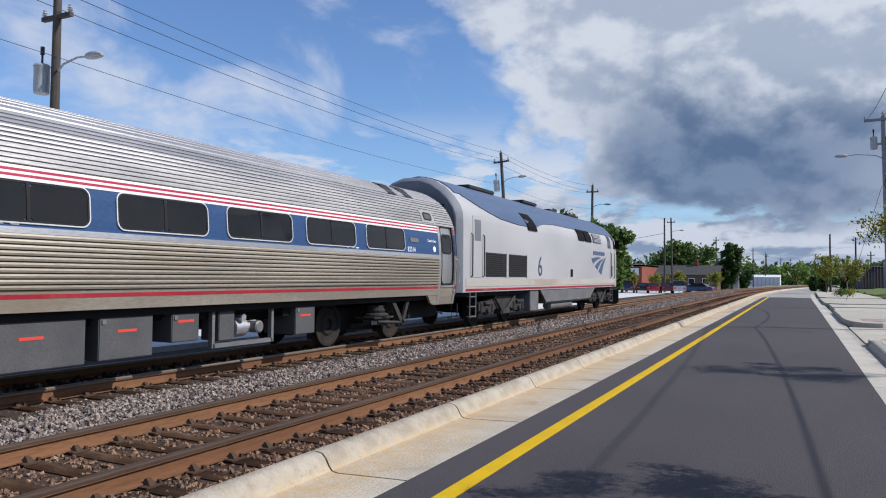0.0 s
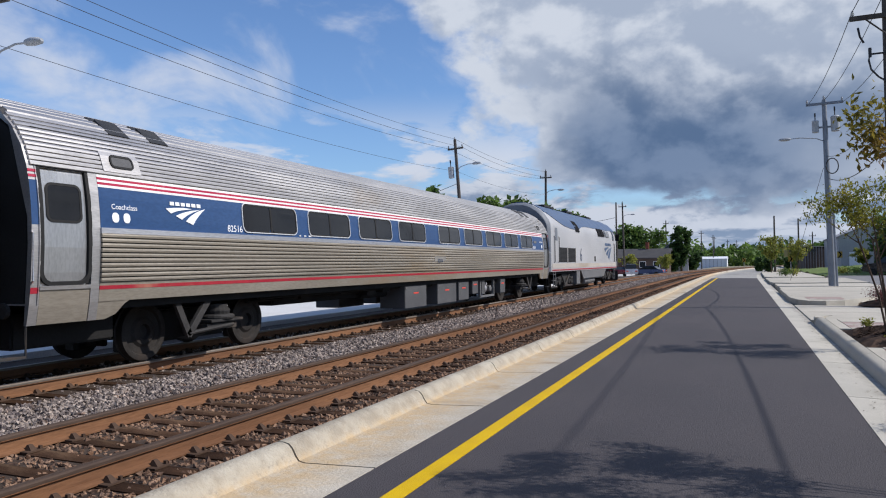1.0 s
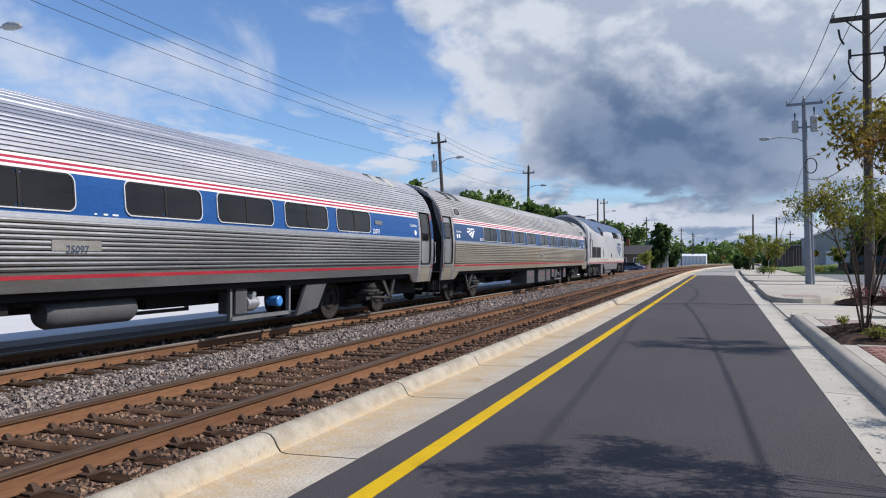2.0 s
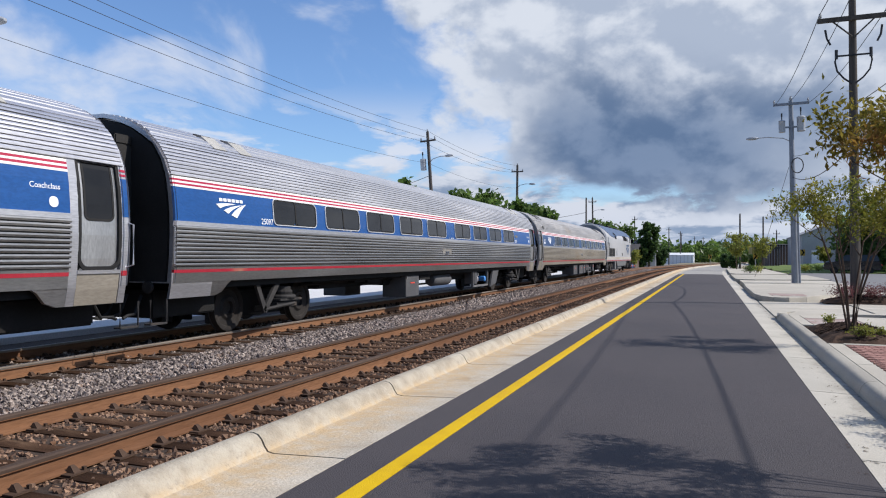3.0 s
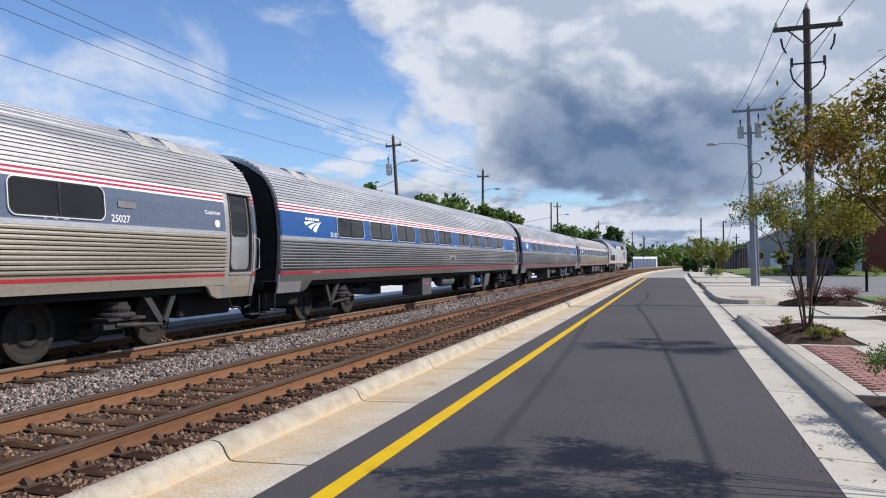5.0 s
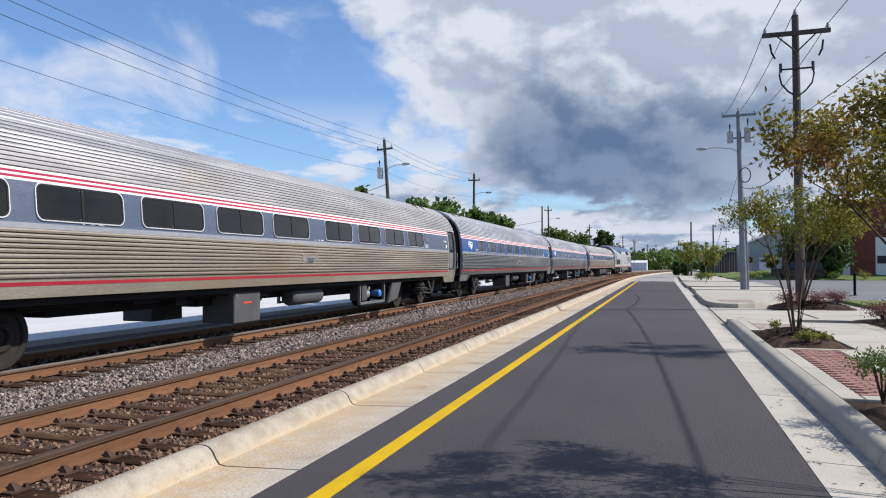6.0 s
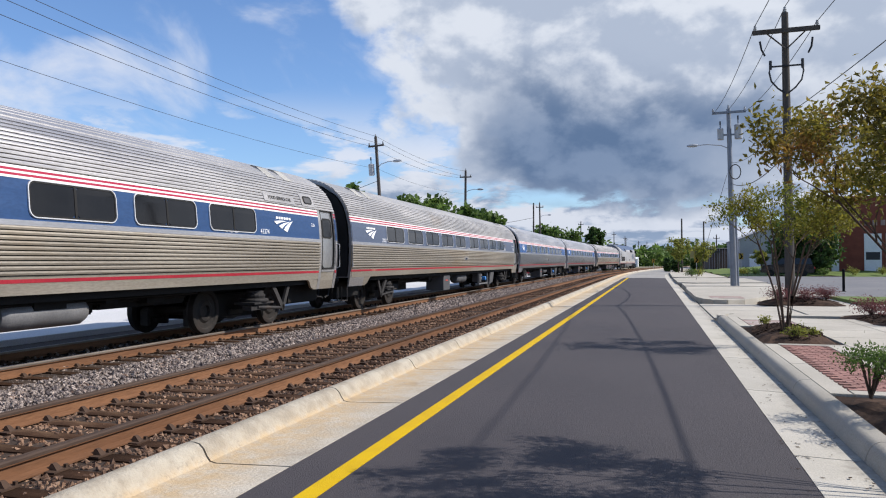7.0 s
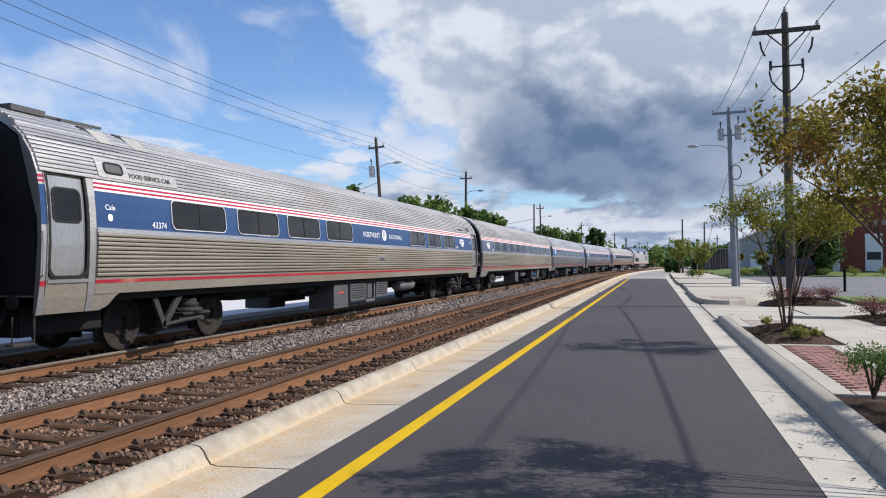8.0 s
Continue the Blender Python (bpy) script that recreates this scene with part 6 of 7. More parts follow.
# ---------------------------------------------------------------- buildings, cars, woods
def window_set(parent, spots, w, h, y, depth=0.05, axis="y", frame_m="white_paint"):
    """Framed windows on a wall that faces -y (axis y) or -x (axis x). spots: (along, sill height)."""
    for a, z in spots:
        f, p = Geo(), Geo()
        def bx(g, a0, a1, z0, z1, d0, d1):
            if axis == "y":
                g.box(a0, a1, y - d1, y - d0, z0, z1)
            else:
                g.box(y + d0, y + d1, a0, a1, z0, z1)
        t = 0.08
        bx(f, a, a + w, z, z + t, 0, depth)
        bx(f, a, a + w, z + h - t, z + h, 0, depth)
        bx(f, a, a + t, z + t, z + h - t, 0, depth)
        bx(f, a + w - t, a + w, z + t, z + h - t, 0, depth)
        wdw = part("window", f, frame_m, parent)
        bx(p, a + t, a + w - t, z + t, z + h - t, 0.005, 0.02)
        part("pane", p, "pane", wdw)


def gable_house(name, x0, x1, y0, y1, h, rise, wall, roof, label, ridge="x", over=0.4):
    """Walls with a pitched roof; ridge along x or y."""
    b = thing(name, label, "building", group="buildings")
    g = Geo()
    if ridge == "x":
        ym = (y0 + y1) / 2
        prof = [(y0, -0.3), (y1, -0.3), (y1, h), (ym, h + rise), (y0, h)]
        g.loft([[(x, y, z) for y, z in prof] for x in (x0, x1)])
        part("wall", g, wall, b)
        for ya, yb in ((y0 - over, ym), (y1 + over, ym)):
            za = h - over * rise / (ym - y0)
            part("roof", Geo().loft([[(x, ya, za + 0.02), (x, yb, h + rise + 0.02), (x, yb, h + rise + 0.18), (x, ya, za + 0.18)] for x in (x0 - over, x1 + over)]), roof, b)
    else:
        xm = (x0 + x1) / 2
        prof = [(x0, -0.3), (x1, -0.3), (x1, h), (xm, h + rise), (x0, h)]
        g.loft([[(x, y, z) for x, z in prof] for y in (y0, y1)])
        part("wall", g, wall, b)
        for xa, xb in ((x0 - over, xm), (x1 + over, xm)):
            za = h - over * rise / (xm - x0)
            part("roof", Geo().loft([[(xa, y, za + 0.02), (xb, y, h + rise + 0.02), (xb, y, h + rise + 0.18), (xa, y, za + 0.18)] for y in (y0 - over, y1 + over)]), roof, b)
    return b


def flat_block(name, x0, x1, y0, y1, h, wall, label, cap="concrete", base=-0.3):
    b = thing(name, label, "building", group="buildings")
    part("wall", Geo().box(x0, x1, y0, y1, base, h), wall, b)
    part("parapet", Geo().box(x0 - 0.08, x1 + 0.08, y0 - 0.08, y0 + 0.2, h, h + 0.14).box(x0 - 0.08, x1 + 0.08, y1 - 0.2, y1 + 0.08, h, h + 0.14), cap, b)
    part("roof", Geo().box(x0, x1, y0, y1, h - 0.3, h + 0.02), "roof_dark", b)
    return b


# brick shop with stepped parapet
shop = thing("brick_shop", "red brick shop with stepped parapet and white doorways", "building", group="buildings")
X0, X1, Y0, Y1 = 16.6, 36.0, 84.0, 98.0
prof = [(X0, -0.3), (X1, -0.3), (X1, 6.5), (X0 + 8.6, 6.5), (X0 + 8.6, 7.4), (X0 + 7.4, 7.4), (X0 + 7.4, 8.1), (X0 + 1.7, 8.1), (X0 + 1.7, 7.55), (X0 + 0.8, 7.55), (X0 + 0.8, 6.85), (X0, 6.85)]
part("wall", Geo().loft([[(x, y, z) for x, z in prof] for y in (Y0, Y0 + 0.4)]), "brick", shop)
part("side_wall", Geo().box(X0, X0 + 0.4, Y0 + 0.4, Y1, -0.3, 5.6), "brick", shop)
part("side_wall", Geo().box(X1 - 0.4, X1, Y0 + 0.4, Y1, -0.3, 5.6), "brick", shop)
part("roof", Geo().box(X0 + 0.4, X1 - 0.4, Y0 + 0.4, Y1, 5.2, 5.4), "roof_dark", shop)
for a, b, z0, z1 in ((X0, X0 + 0.8, 6.85, 6.97), (X0 + 0.8, X0 + 1.7, 7.55, 7.67), (X0 + 1.7, X0 + 7.4, 8.1, 8.22), (X0 + 7.4, X0 + 8.6, 7.4, 7.52), (X0 + 8.6, X1, 6.5, 6.62)):
    part("coping", Geo().box(a - 0.05, b + 0.05, Y0 - 0.08, Y0 + 0.48, z0, z1), "brick", shop)
for k, wdt in enumerate((0.62, 0.5, 0.42, 0.3, 0.18, 0.42, 0.42)):
    part("sign_bar", Geo().box(X0 + 1.5 + 0.74 * k, X0 + 1.5 + 0.74 * k + wdt, Y0 - 0.05, Y0, 5.15, 5.7), "paver_worn", shop)
for k, wdt in enumerate((0.2, 0.5, 0.46, 0.46, 0.5)):
    part("sign_bar", Geo().box(X0 + 7.3 + 0.7 * k, X0 + 7.3 + 0.7 * k + wdt, Y0 - 0.05, Y0, 5.15, 5.7), "paver_worn", shop)
for a, w in ((X0 + 1.35, 0.7), (X0 + 4.4, 1.6), (X0 + 6.4, 1.1), (X0 + 9.0, 2.4)):
    d = part("doorway", Geo().box(a, a + w, Y0 - 0.06, Y0, 0.0, 4.3), "white_paint", shop, "white painted doorway")
    part("pane", Geo().box(a + 0.15, a + w - 0.15, Y0 - 0.08, Y0 - 0.06, 1.6, 2.4), "pane", d)
part("shop_window", Geo().box(X0 + 0.35, X0 + 1.15, Y0 - 0.04, Y0, 1.3, 3.0), "pane", shop)
for k in range(13):
    part("brick_course", Geo().box(X0 - 0.012, X0 + 1.3, Y0 - 0.012, Y0 + 0.2, 3.4 + 0.22 * k, 3.4 + 0.22 * k + 0.16), "brick", shop)
part("pilaster", Geo().box(X0 - 0.1, X0 + 0.3, Y0 - 0.14, Y0 + 0.3, -0.3, 6.1), "brick", shop)

# grey metal shed and its neighbours
shed = gable_house("metal_shed", 13.8, 22.6, 128, 150, 5.0, 1.8, "shed_grey", "roof_grey", "light grey corrugated metal warehouse", "y", 0.2)
for k in range(16):
    part("wall_rib", Geo().box(13.9 + 0.55 * k, 13.98 + 0.55 * k, 127.94, 128.0, -0.2, 5.0), "shed_grey", shed)
part("bay_door", Geo().box(18.6, 21.2, 127.9, 128.0, 0, 3.2), "shed_brown", shed)
part("bay_door", Geo().box(15.2, 17.0, 127.9, 128.0, 0, 2.6), "shed_white", shed)
low = flat_block("low_shed", 10.6, 14.8, 152, 174, 3.9, "shed_brown", "long low brown workshop with vertical boards")
for k in range(9):
    part("board", Geo().box(10.7 + 0.47 * k, 10.82 + 0.47 * k, 151.94, 152.0, -0.2, 3.9), "roof_grey", low)
flat_block("ochre_building", 8.6, 13.0, 168, 184, 4.3, "ochre", "ochre yellow commercial building")
canopy = thing("shade_canopy", "dark flat canopy on posts", "canopy", pose(8.0, 118, 0.4))
part("canopy_roof", Geo().box(-1.7, 1.7, -1.5, 1.5, 2.3, 2.6), "roof_dark", canopy)
for sx in (-1.5, 1.5):
    for sy in (-1.3, 1.3):
        part("post", Geo().tube([(sx, sy, -0.5), (sx, sy, 2.3)], 0.06, 6), "dark_metal", canopy)

# west side
bb = flat_block("brick_building", -38.0, -26.5, 128, 146, 4.5, "brick", "plain red-brown brick commercial building")
part("sign_panel", Geo().box(-28.4, -27.0, 127.9, 128.0, 2.7, 3.9), "shed_white", bb)
window_set(bb, [(-36.5, 1.0), (-34.0, 1.0), (-31.2, 1.0)], 1.5, 1.5, 128.0)
house = gable_house("dark_roof_house", -27.0, -14.5, 140, 152, 2.8, 1.7, "shed_brown", "roof_dark", "low house with dark shingled roof", "x")
window_set(house, [(-25.5, 1.0), (-22.6, 1.0), (-19.5, 1.0), (-17.0, 1.0)], 1.2, 1.2, 140.0)
part("chimney", Geo().box(-19.0, -18.4, 145.5, 146.2, 4.6, 5.9), "brick", house)
hs2 = gable_house("grey_house", -16.5, -10.5, 150, 160, 3.4, 2.4, "shed_grey", "roof_grey", "small grey clapboard house", "y")
window_set(hs2, [(-15.6, 1.0), (-12.6, 1.0)], 1.0, 1.3, 150.0)
store = gable_house("white_store", -17.6, -4.6, 236, 252, 2.6, 0.7, "shed_white", "shed_white", "long low white metal store", "x", 0.1)
for k in range(12):
    part("wall_rib", Geo().box(-17.3 + 1.1 * k, -17.2 + 1.1 * k, 235.94, 236.0, -0.2, 2.6), "shed_grey", store)
structure("kerb_lot", Geo().slab([(-60, 150.4), (-12.0, 150.4), (-8, 190), (-4, 230), (-60, 230)], -1.2, -0.66), "old_asphalt", "old grey asphalt lot")


def car(kind, x, y, turn, paint, label):
    """A parked car: body, cabin glass, wheels, lamps."""
    c = thing("parked_car", label, "car", pose(x, y, 0.02, 0, 0, turn), group="parked cars")
    truck, van = kind == "pickup", kind == "suv"
    h1 = 1.0 if kind == "sedan" else 1.15
    hr = {"sedan": 1.45, "suv": 1.72, "pickup": 1.8}[kind]
    L = 2.3 if not truck else 2.7
    side = [(-L, 0.35), (L, 0.35), (L + 0.05, 0.65), (L - 0.1, h1 - 0.12), (0.95, h1), (-L + 0.1, h1 + (0.0 if not truck else -0.05)), (-L - 0.05, 0.7)]
    part("body", Geo().loft([[(s * 0.88, a, z) for a, z in side] for s in (-1, 1)]), paint, c, bevel=0.06)
    cab = {"sedan": [(-1.7, h1 - .02), (1.2, h1 - .02), (0.45, hr), (-1.0, hr)], "suv": [(-2.2, h1 - .02), (1.2, h1 - .02), (0.5, hr), (-2.0, hr)], "pickup": [(-0.7, h1 - .02), (1.3, h1 - .02), (0.7, hr), (-0.5, hr)]}[kind]
    part("cabin", Geo().loft([[(s * (0.80 - 0.12 * (z - h1)), a, z) for a, z in cab] for s in (-1, 1)]), "pane", c, bevel=0.05)
    part("roof", Geo().box(-0.66, 0.66, cab[3][0] - 0.03, cab[2][0] + 0.03, hr - 0.03, hr + 0.035), paint, c, bevel=0.02)
    for sx in (-0.86, 0.86):
        for sy in (-1.4, 1.45):
            part("wheel", Geo().turn((sx, sy, 0.33), (math.copysign(1, sx), 0, 0), [(-0.12, 0.05), (-0.12, 0.33), (0.02, 0.33), (0.06, 0.28), (0.04, 0.2), (0.07, 0.05)], 16), "rubber", c)
    for sx in (-0.62, 0.62):
        part("tail_lamp", Geo().box(sx - 0.16, sx + 0.16, -L - 0.09, -L - 0.02, 0.72, 0.88), "label_red", c)
        part("headlamp", Geo().box(sx - 0.2, sx + 0.2, L - 0.02, L + 0.06, 0.62, 0.78), "letter_white", c)
    return c


PAINTS = {"navy": (0.02, 0.03, 0.08), "red": (0.30, 0.012, 0.03), "maroon": (0.12, 0.012, 0.02), "dark": (0.03, 0.03, 0.035), "silver": (0.42, 0.42, 0.44), "blue": (0.03, 0.06, 0.16), "black_paint": (0.012, 0.012, 0.014)}
for k, v in PAINTS.items():
    M[k] = surf(k, v, tuple(1.15 * q for q in v), 1.0, 0.25, 0.2, 0.0, 30, coat=0.6)
car("suv", -22.2, 107, 9, "navy", "dark navy SUV parked in the lot")
car("sedan", -20.3, 108, 12, "black_paint", "black sedan parked in the lot")
car("sedan", -18.6, 107, 10, "red", "bright red sedan parked in the lot")
car("sedan", -17.0, 108.5, 14, "maroon", "maroon sedan parked in the lot")
car("sedan", -24.3, 112, 8, "dark", "dark grey sedan parked in the lot")
car("pickup", -15.2, 108, 11, "silver", "silver pickup truck parked in the lot")
car("sedan", -12.9, 110, 78, "blue", "blue sedan parked beside the house")
car("suv", 12.4, 76, 80, "black_paint", "black SUV parked beside the brick shop")

# woods
big_tree(-19.4, 62, 6.9, 6.0, "leaf_far", 1, "full green tree behind the railway", blobs=30)
big_tree(-26.0, 58, 7.9, 4.2, "leaf_far", 2, "full green tree behind the railway")
big_tree(-16.6, 70, 6.5, 4.2, "leaf_far", 3, "full green tree behind the railway")
big_tree(-21.5, 95, 5.4, 4.0, "leaf_far", 4, "round green tree beside the lot")
big_tree(-29.5, 116, 8.0, 6.0, "leaf_far", 5, "full green tree behind the parked cars")
big_tree(-23.0, 168, 9.0, 12.0, "leaf_far", 6, "broad green tree behind the houses", count=9000, size=0.8, blobs=40)
big_tree(-11.3, 150, 9.0, 3.7, "leaf_deep", 7, "tall dark green tree with a bare upper trunk", count=5200, blobs=34, low=0.2)
big_tree(-10.2, 154, 4.4, 4.4, "leaf_deep", 8, "dense green tree beside the tall one", low=0.1)
big_tree(-12.9, 149, 4.3, 2.8, "leaf_deep", 9, "dense green tree beside the tall one", low=0.1)
for k, (x, y, h) in enumerate(((-24.5, 121, 3.0), (-20.3, 120, 2.8), (-17.0, 121, 3.2), (-12.2, 128, 3.2))):
    big_tree(x, y, h, 2.6, "leaf_yellow", 40 + k, "small bronze-leaved ornamental tree in the lot", trunk=0.06, count=1300, size=0.3, low=0.4, blobs=12)
for k, (x, y, h, w) in enumerate(((2.9, 88, 4.1, 2.6), (6.0, 96, 3.8, 2.7), (12.2, 92, 2.6, 1.7))):
    big_tree(x, y, h, w, "leaf_yellow", 60 + k, "small yellow-green street tree on the bank", z=0.1, trunk=0.06, count=1500, size=0.22, low=0.42, blobs=18)
for k, (x, y, h, w) in enumerate(((2.0, 108, 1.9, 1.5), (3.1, 106, 1.6, 1.4), (6.6, 124, 1.8, 1.8))):
    big_tree(x, y, h, w, "leaf_deep", 70 + k, "dense dark evergreen bush at the bend", trunk=0.08, count=2600, size=0.22, low=0.04, blobs=26)
for k in range(6):
    big_tree(13.4 + 1.3 * (k % 3) + 0.6 * (k // 3), 81 + 5 * (k // 3) - (k % 3), 5.0 + 0.8 * (k % 2), 3.6, "leaf_deep", 80 + k, "dark green tree beside the brick shop", trunk=0.12, count=3000, size=0.34, low=0.06, blobs=26)
for k, (x, y, w) in enumerate(((3.2, 66, 0.9), (3.9, 67.5, 1.0), (8.4, 75, 0.9), (9.5, 75.6, 1.1), (11.2, 75.8, 1.1), (13.0, 76.2, 1.0), (15.5, 75.4, 1.2), (18, 75.7, 1.2), (20.5, 76, 1.2), (8.9, 76.5, 1.2))):
    shrub(x, y, 0.2, w, 0.6, "leaf_yellow" if k % 3 else "leaf_far", 90 + k, "low green shrub planted on the bank", 500, 0.13)
# the lot west of the railway lies lower than the tracks
for ob in [o for o in scene.objects if o.parent is None]:
    kind = ob.name.split(".")[0]
    if kind in ("brick_building", "dark_roof_house", "grey_house", "white_store"):
        ob.location = ({"brick_building": 2.3, "dark_roof_house": 1.4, "grey_house": 0.4}.get(kind, 0.0), 0.0, -0.65)
    elif kind in ("parked_car", "tree") and ob.location.x < -10 and ob.location.y > 90:
        ob.location.z -= 0.65

# far wood line, past counting
rs = np.random.RandomState(77)
tips = []
for k in range(260):
    a = radians(rs.uniform(-62, 44))
    d = rs.uniform(380, 560)
    h = rs.uniform(5, 11) * (1.25 if rs.rand() < 0.15 else 1)
    for j in range(14):
        tips.append(((d * math.sin(a) + rs.normal(0, 5), d * math.cos(a) + rs.normal(0, 4), max(0.5, h * rs.uniform(0.1, 1.0))), None))
wood = leaf_part("far_woods", leaves(tips, 34000, 3.0, 1.5, 9, 0.1, 0.75), "leaf_deep", None)
tagged(wood, "distant dark green line of woods", "woods", "", "stuff")
tips = []
for k in range(70):
    a = radians(rs.uniform(-16, 7))
    d = rs.uniform(255, 340)
    h = rs.uniform(3, 6.5)
    for j in range(10):
        tips.append(((d * math.sin(a) + rs.normal(0, 3), d * math.cos(a) + rs.normal(0, 3), max(0.5, h * rs.uniform(0.1, 1.0))), None))
wood = leaf_part("nearer_woods", leaves(tips, 14000, 1.7, 1.1, 10, 0.1, 0.75), "leaf_far", None)
tagged(wood, "green trees massed beyond the bend", "woods", "", "stuff")

# signs and posts
def chevron_sign(x, y, z):
    s = thing("chevron_sign", "yellow road sign with a black chevron arrow", "road sign", pose(x, y, z), group="chevron signs")
    part("post", Geo().tube([(0, 0.04, -0.6), (0, 0.04, 1.9)], 0.035, 6), "can_grey", s)
    part("plate", Geo().box(-0.26, 0.26, -0.01, 0.02, 1.2, 1.9), "sign_yellow", s, bevel=0.004)
    g = Geo()
    for q in (-1, 1):
        g.loft([[(-0.2, -0.02, 1.55 + q * 0.34), (-0.02, -0.02, 1.55 + q * 0.34), (0.22, -0.02, 1.55), (0.04, -0.02, 1.55)], [(-0.2, -0.012, 1.55 + q * 0.34), (-0.02, -0.012, 1.55 + q * 0.34), (0.22, -0.012, 1.55), (0.04, -0.012, 1.55)]])
    part("arrow", g, "black", s)


for x, y, z in ((0.1, 133, 0.0), (5.3, 97, 0.1), (9.9, 91, 0.5)):
    chevron_sign(x, y, z)
bol = thing("bollard", "slim black metal bollard beside the lot", "bollard", pose(8.7, 38.3, 0.05))
part("post", Geo().turn((0, 0, 0), (0, 0, 1), [(0, 0.10), (0.02, 0.10), (0.03, 0.06), (0.98, 0.06), (1.0, 0.075), (1.06, 0.06), (1.08, 0.02)], 12), "black", bol, smooth=0.6)

# brick pavers in the sidewalk's furnishing strip
pad = thing("brick_paving", "red clay brick pavers in running bond", "paving", kind="structure")
part("sand_bed", Geo().box(1.99, 2.69, 8.57, 12.91, -0.2, 0.13), "concrete", pad)
_p = part("paver", Geo().box(-0.097, 0.097, -0.047, 0.047, -0.03, 0.0), "paver", bevel=0.006)
PAVER = _p.data
bpy.data.objects.remove(_p)
row, n = 0, 0
y = 8.625
while y < 12.88:
    x = 2.095 + (0.1 if row % 2 else 0.0)
    while x < 2.6:
        ob = part("paver", PAVER, None, pad)
        ob.location = (x, y, 0.149 + random.Random(n).uniform(-0.002, 0.002))
        n += 1
        x += 0.2
    y += 0.1
    row += 1

# leaf litter along the east gutter
rs = np.random.RandomState(5)
tips = [((1.50 - abs(rs.normal(0, 0.10)), rs.uniform(3, 30), -0.004), None) for _ in range(260)] + [((rs.uniform(1.0, 1.5), rs.uniform(4, 9), 0.004), None) for _ in range(60)]
lit = leaf_part("leaf_litter", leaves(tips, 420, 0.045, 0.02, 12, 0.0), "mulch", None)
for v in lit.data.vertices:
    v.co.z = 0.006 + 0.2 * abs(v.co.z - 0.0) * 0.3
tagged(lit, "dry brown leaf litter along the gutter", "leaf litter", "", "stuff")


# ---------------------------------------------------------------- ties and stones
TIES = {}
TIE = tie_mesh("tie", "tie")
PLATE = plate_mesh()
for t, cx, y0, y1, seed in ((track_near, -5.45, 0.8, 100.0, 1), (track_far, -9.65, 2.0, 90.0, 2)):
    rnd = random.Random(seed)
    k, y = 0, y0
    tie_ways = TIES.setdefault(seed, [])
    while y < y1:
        tie_ways.append(y)
        ob = part("tie", TIE, None, t)
        x, yy = bent(cx + rnd.uniform(-0.05, 0.05), y)
        ob.matrix_basis = pose(x, yy, rnd.uniform(-0.012, 0.006), 0, 0, math.degrees(heading(y)) + rnd.uniform(-1.5, 1.5))
        if y < 46:
            for s in (-0.7525, 0.7525):
                p = part("tie_plate", PLATE, None, t)
                p.matrix_basis = pose(cx + s, y, 0.002, 0, 0, 0)
        y += 0.495 + rnd.uniform(-0.02, 0.02)
    g = Geo()
    while y < 300:
        c, sn = math.cos(heading(y)), math.sin(heading(y))
        x, yy = bent(cx, y)
        g.add([(x + a * c - b * sn, yy + a * sn + b * c, z) for z in (-0.3, -0.155) for a, b in ((-1.27, -0.11), (1.27, -0.11), (1.27, 0.11), (-1.27, 0.11))], [(4, 5, 6, 7), (0, 1, 5, 4), (1, 2, 6, 5), (2, 3, 7, 6), (3, 0, 4, 7)])
        y += 0.5
    far = part("far_ties", g, "tie", t)
    tagged(far, kind="stuff")


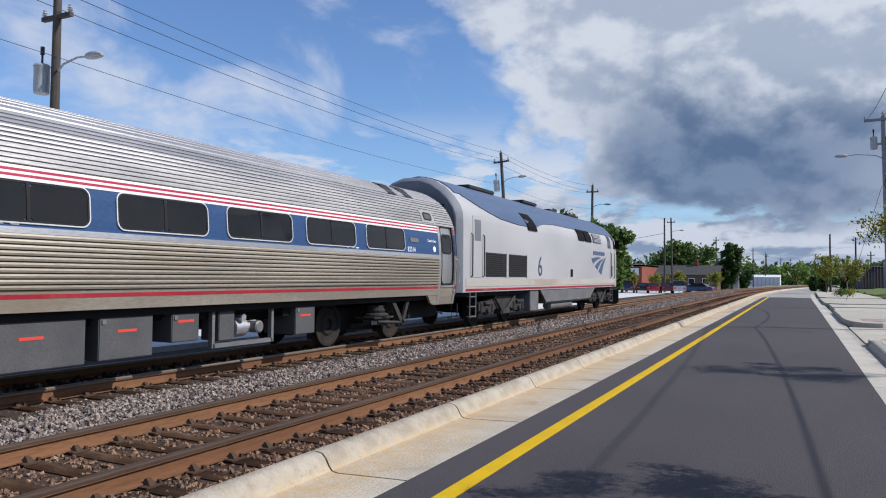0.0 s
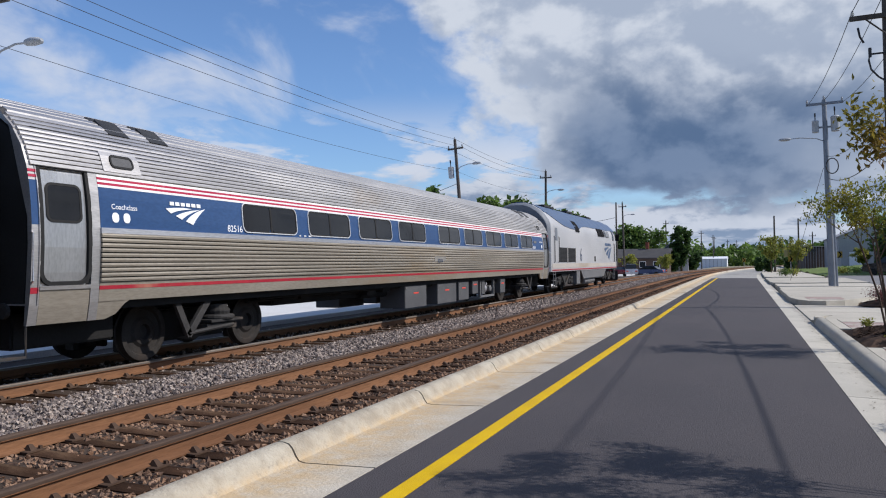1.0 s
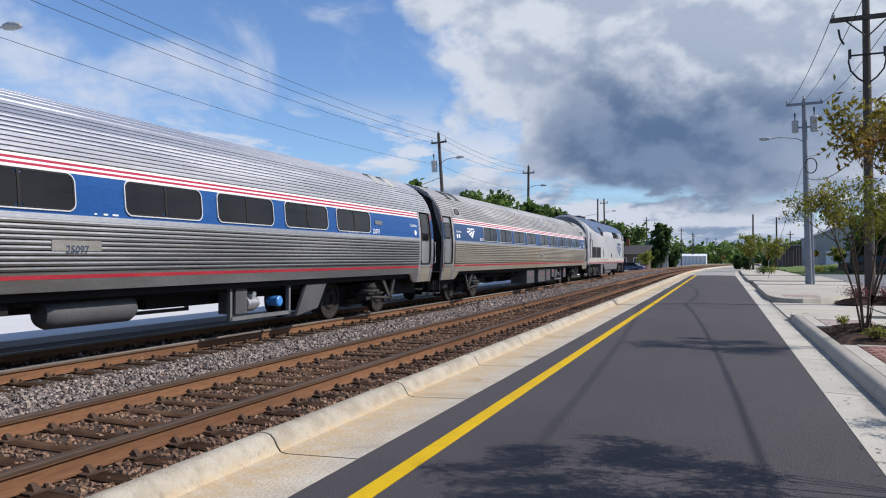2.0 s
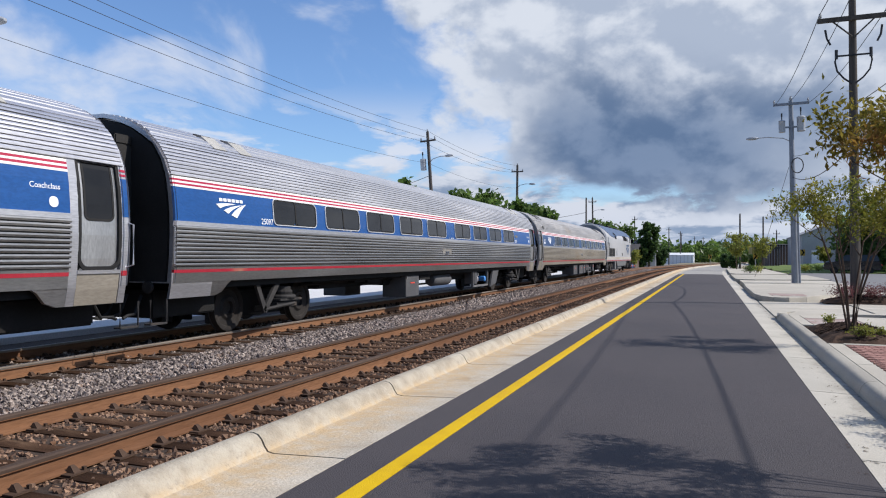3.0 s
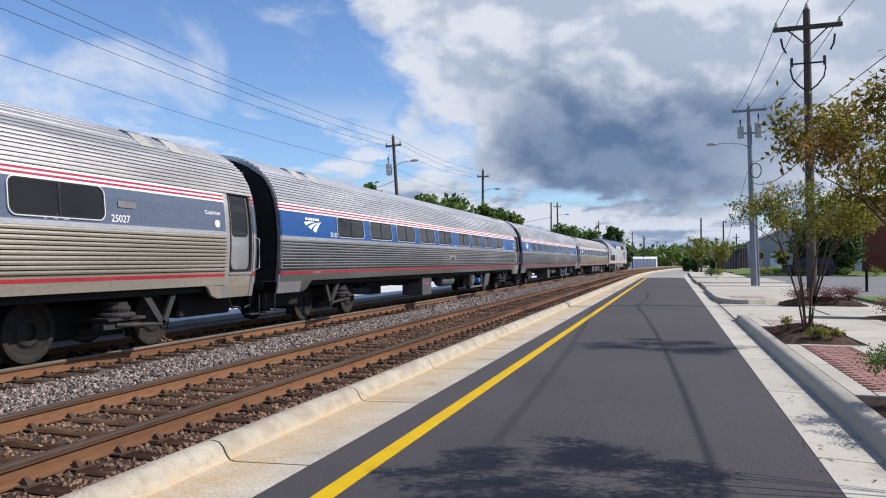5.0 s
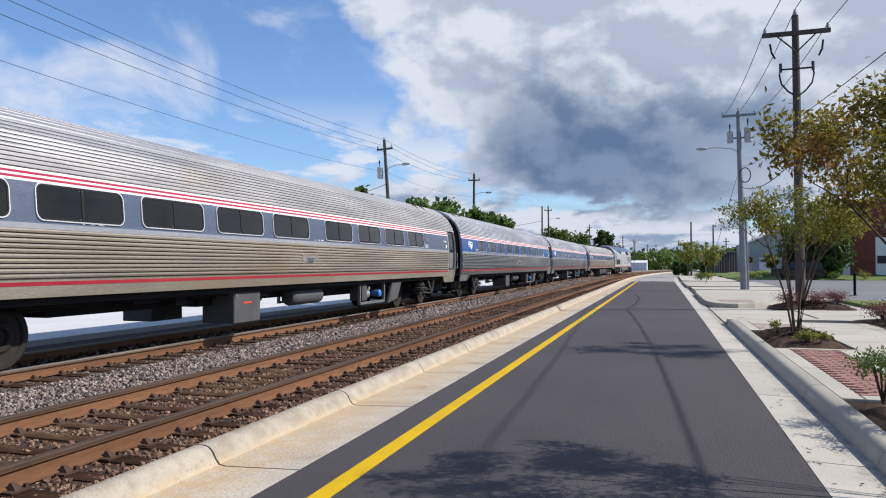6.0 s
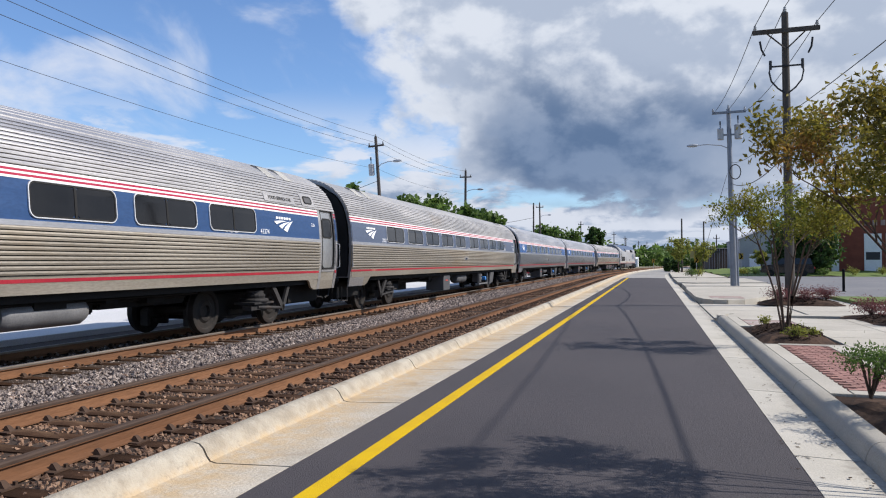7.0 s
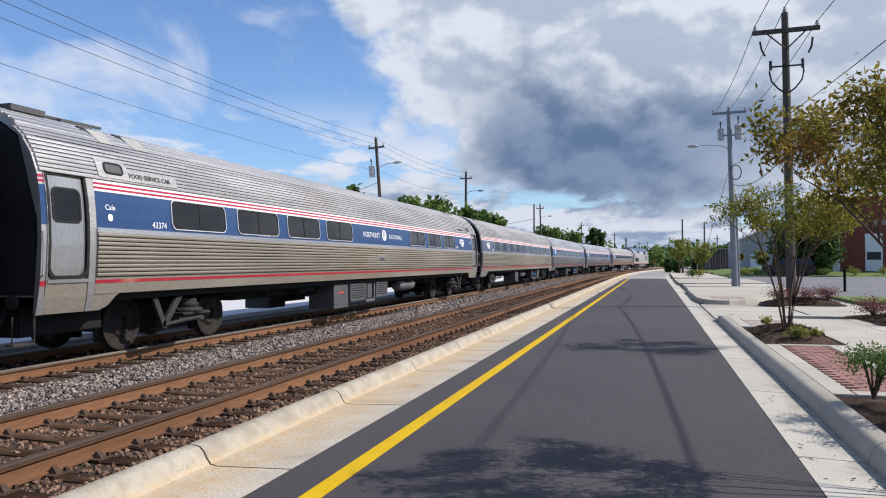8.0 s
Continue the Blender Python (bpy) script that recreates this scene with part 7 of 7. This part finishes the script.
def stones(name, zones, material, label, seed, ties=(), centre=-5.45, spill=0.05):
    """Crushed stone: many small irregular eight-faced stones in one mesh. zones: x0, x1, y0, y1, how many per square metre, size, height, roughness of height."""
    rs = np.random.RandomState(seed)
    V, F, base = [], [], 0
    octa = np.array([[1, 0, 0], [0, 1, 0], [-1, 0, 0], [0, -1, 0], [0, 0, 1], [0, 0, -1]], float)
    tri = np.array([[0, 1, 4], [1, 2, 4], [2, 3, 4], [3, 0, 4], [1, 0, 5], [2, 1, 5], [3, 2, 5], [0, 3, 5]])
    for x0, x1, y0, y1, dens, size, z, dz in zones:
        n = int((x1 - x0) * (y1 - y0) * dens)
        c = np.stack([rs.uniform(x0, x1, n), rs.uniform(y0, y1, n), z + rs.uniform(-dz, dz, n)], 1)
        if len(ties):
            near = np.abs(c[:, 1][:, None] - np.array(ties)[None]).min(1) < 0.125
            keep = ~(near & (np.abs(c[:, 0] - centre) < 1.30)) | (rs.rand(n) < spill)
            c = c[keep]
            n = len(c)
        far = c[:, 1] > BEND0
        c[far, 0] += 0.5 * BEND * (c[far, 1] - BEND0) ** 2
        s = size * rs.uniform(0.55, 1.35, (n, 1, 1)) * rs.uniform(0.6, 1.25, (n, 6, 1))
        v = octa[None] * s
        q = rs.normal(0, 1, (n, 4))
        q /= np.linalg.norm(q, axis=1)[:, None]
        w, a, b, d = q.T
        R = np.stack([1 - 2 * (b * b + d * d), 2 * (a * b - d * w), 2 * (a * d + b * w), 2 * (a * b + d * w), 1 - 2 * (a * a + d * d), 2 * (b * d - a * w), 2 * (a * d - b * w), 2 * (b * d + a * w), 1 - 2 * (a * a + b * b)], 1).reshape(n, 3, 3)
        v = np.einsum("nij,nkj->nki", R, v) + c[:, None]
        V.append(v.reshape(-1, 3))
        F.append((tri[None] + (base + 6 * np.arange(n))[:, None, None]).reshape(-1, 3))
        base += 6 * n
    V, F = np.concatenate(V), np.concatenate(F)
    me = bpy.data.meshes.new(name)
    me.vertices.add(len(V))
    me.vertices.foreach_set("co", V.ravel())
    me.loops.add(3 * len(F))
    me.loops.foreach_set("vertex_index", F.ravel())
    me.polygons.add(len(F))
    me.polygons.foreach_set("loop_start", 3 * np.arange(len(F)))
    me.update(calc_edges=True)
    me.shade_flat()
    me.materials.append(M[material])
    return tagged(new(name, me), label, "gravel", "", "stuff")


stones("ballast_stones", [
    (-8.87, -8.3, 3, 24, 420, 0.028, -0.195, 0.015), (-8.3, -7.8, 3, 24, 500, 0.030, -0.172, 0.02), (-7.8, -6.72, 3, 12, 620, 0.030, -0.152, 0.025), (-7.8, -6.72, 12, 24, 420, 0.034, -0.152, 0.025), (-8.7, -6.72, 24, 50, 130, 0.05, -0.15, 0.03), (-8.7, -6.72, 50, 100, 40, 0.07, -0.15, 0.03),
    (-10.9, -8.85, 4, 26, 130, 0.034, -0.165, 0.02), (-11.6, -10.9, 4, 40, 120, 0.034, -0.19, 0.03)], "ballast", "loose light grey crushed stone between the tracks", 5, TIES[2], -9.65, 0.12)
stones("crib_stones", [
    (-6.75, -3.9, 1.5, 10, 700, 0.028, -0.180, 0.022), (-6.75, -3.9, 10, 22, 420, 0.031, -0.182, 0.022), (-6.75, -3.9, 22, 46, 120, 0.042, -0.19, 0.02), (-6.75, -3.6, 46, 90, 25, 0.06, -0.20, 0.02),
    (-4.15, -3.85, 1.5, 24, 420, 0.027, -0.15, 0.04), (-3.95, -3.48, 1.5, 26, 520, 0.027, -0.07, 0.04), (-4.1, -3.48, 26, 60, 90, 0.04, -0.10, 0.03)], "ballast_brown", "loose rust-stained crushed stone between the ties", 6, TIES[1])


def motions():
    """The train runs ahead, gathering speed, and its cars follow the track's line."""
    knots = [(0.0, 17.36), (0.5, 24.6), (1.0, 31.88), (1.5, 39.12), (3.0, 61.5), (3.5, 69.52), (4.0, 77.0), (4.5, 84.8), (6.0, 108.15), (6.5, 116.05), (7.0, 124.0), (7.5, 131.95), (8.0, 139.95)]
    slopes = [(knots[min(i + 1, 12)][1] - knots[max(i - 1, 0)][1]) / (knots[min(i + 1, 12)][0] - knots[max(i - 1, 0)][0]) for i in range(13)]

    def run(t):
        """The way of the locomotive's rear coupling, smooth through the knots."""
        k = max(i for i in range(len(knots) - 1) if t >= knots[i][0] or i == 0)
        (t0, s0), (t1, s1) = knots[k], knots[k + 1]
        h = t1 - t0
        f = (t - t0) / h
        return (2 * f ** 3 - 3 * f ** 2 + 1) * s0 + (f ** 3 - 2 * f ** 2 + f) * h * slopes[k] + (3 * f ** 2 - 2 * f ** 3) * s1 + (f ** 3 - f ** 2) * h * slopes[k + 1]
    times = [0.1 * k for k in range(81)]
    for car, back, p0, p1 in FLEET:
        rows = []
        for t in times:
            s = run(t) + back
            a, b = Vector(bent(-9.65, s + p0)), Vector(bent(-9.65, s + p1))
            d = (b - a).normalized()
            o = a - d * p0
            rows.append((t, Matrix.Translation((o.x, o.y, 0.023)) @ Matrix.Rotation(math.atan2(-d.x, d.y), 4, "Z")))
        walk(car, rows)
    # the wheels roll on the rails
    turns = []
    for k in range(241):
        t = k / 30
        turns.append((t, -(run(t) - run(0)) / 0.457))
    for w in WHEELS:
        p = w.location.copy()
        walk(w, [(t, Matrix.Translation(p) @ Matrix.Rotation(a, 4, "X")) for t, a in turns])


motions()
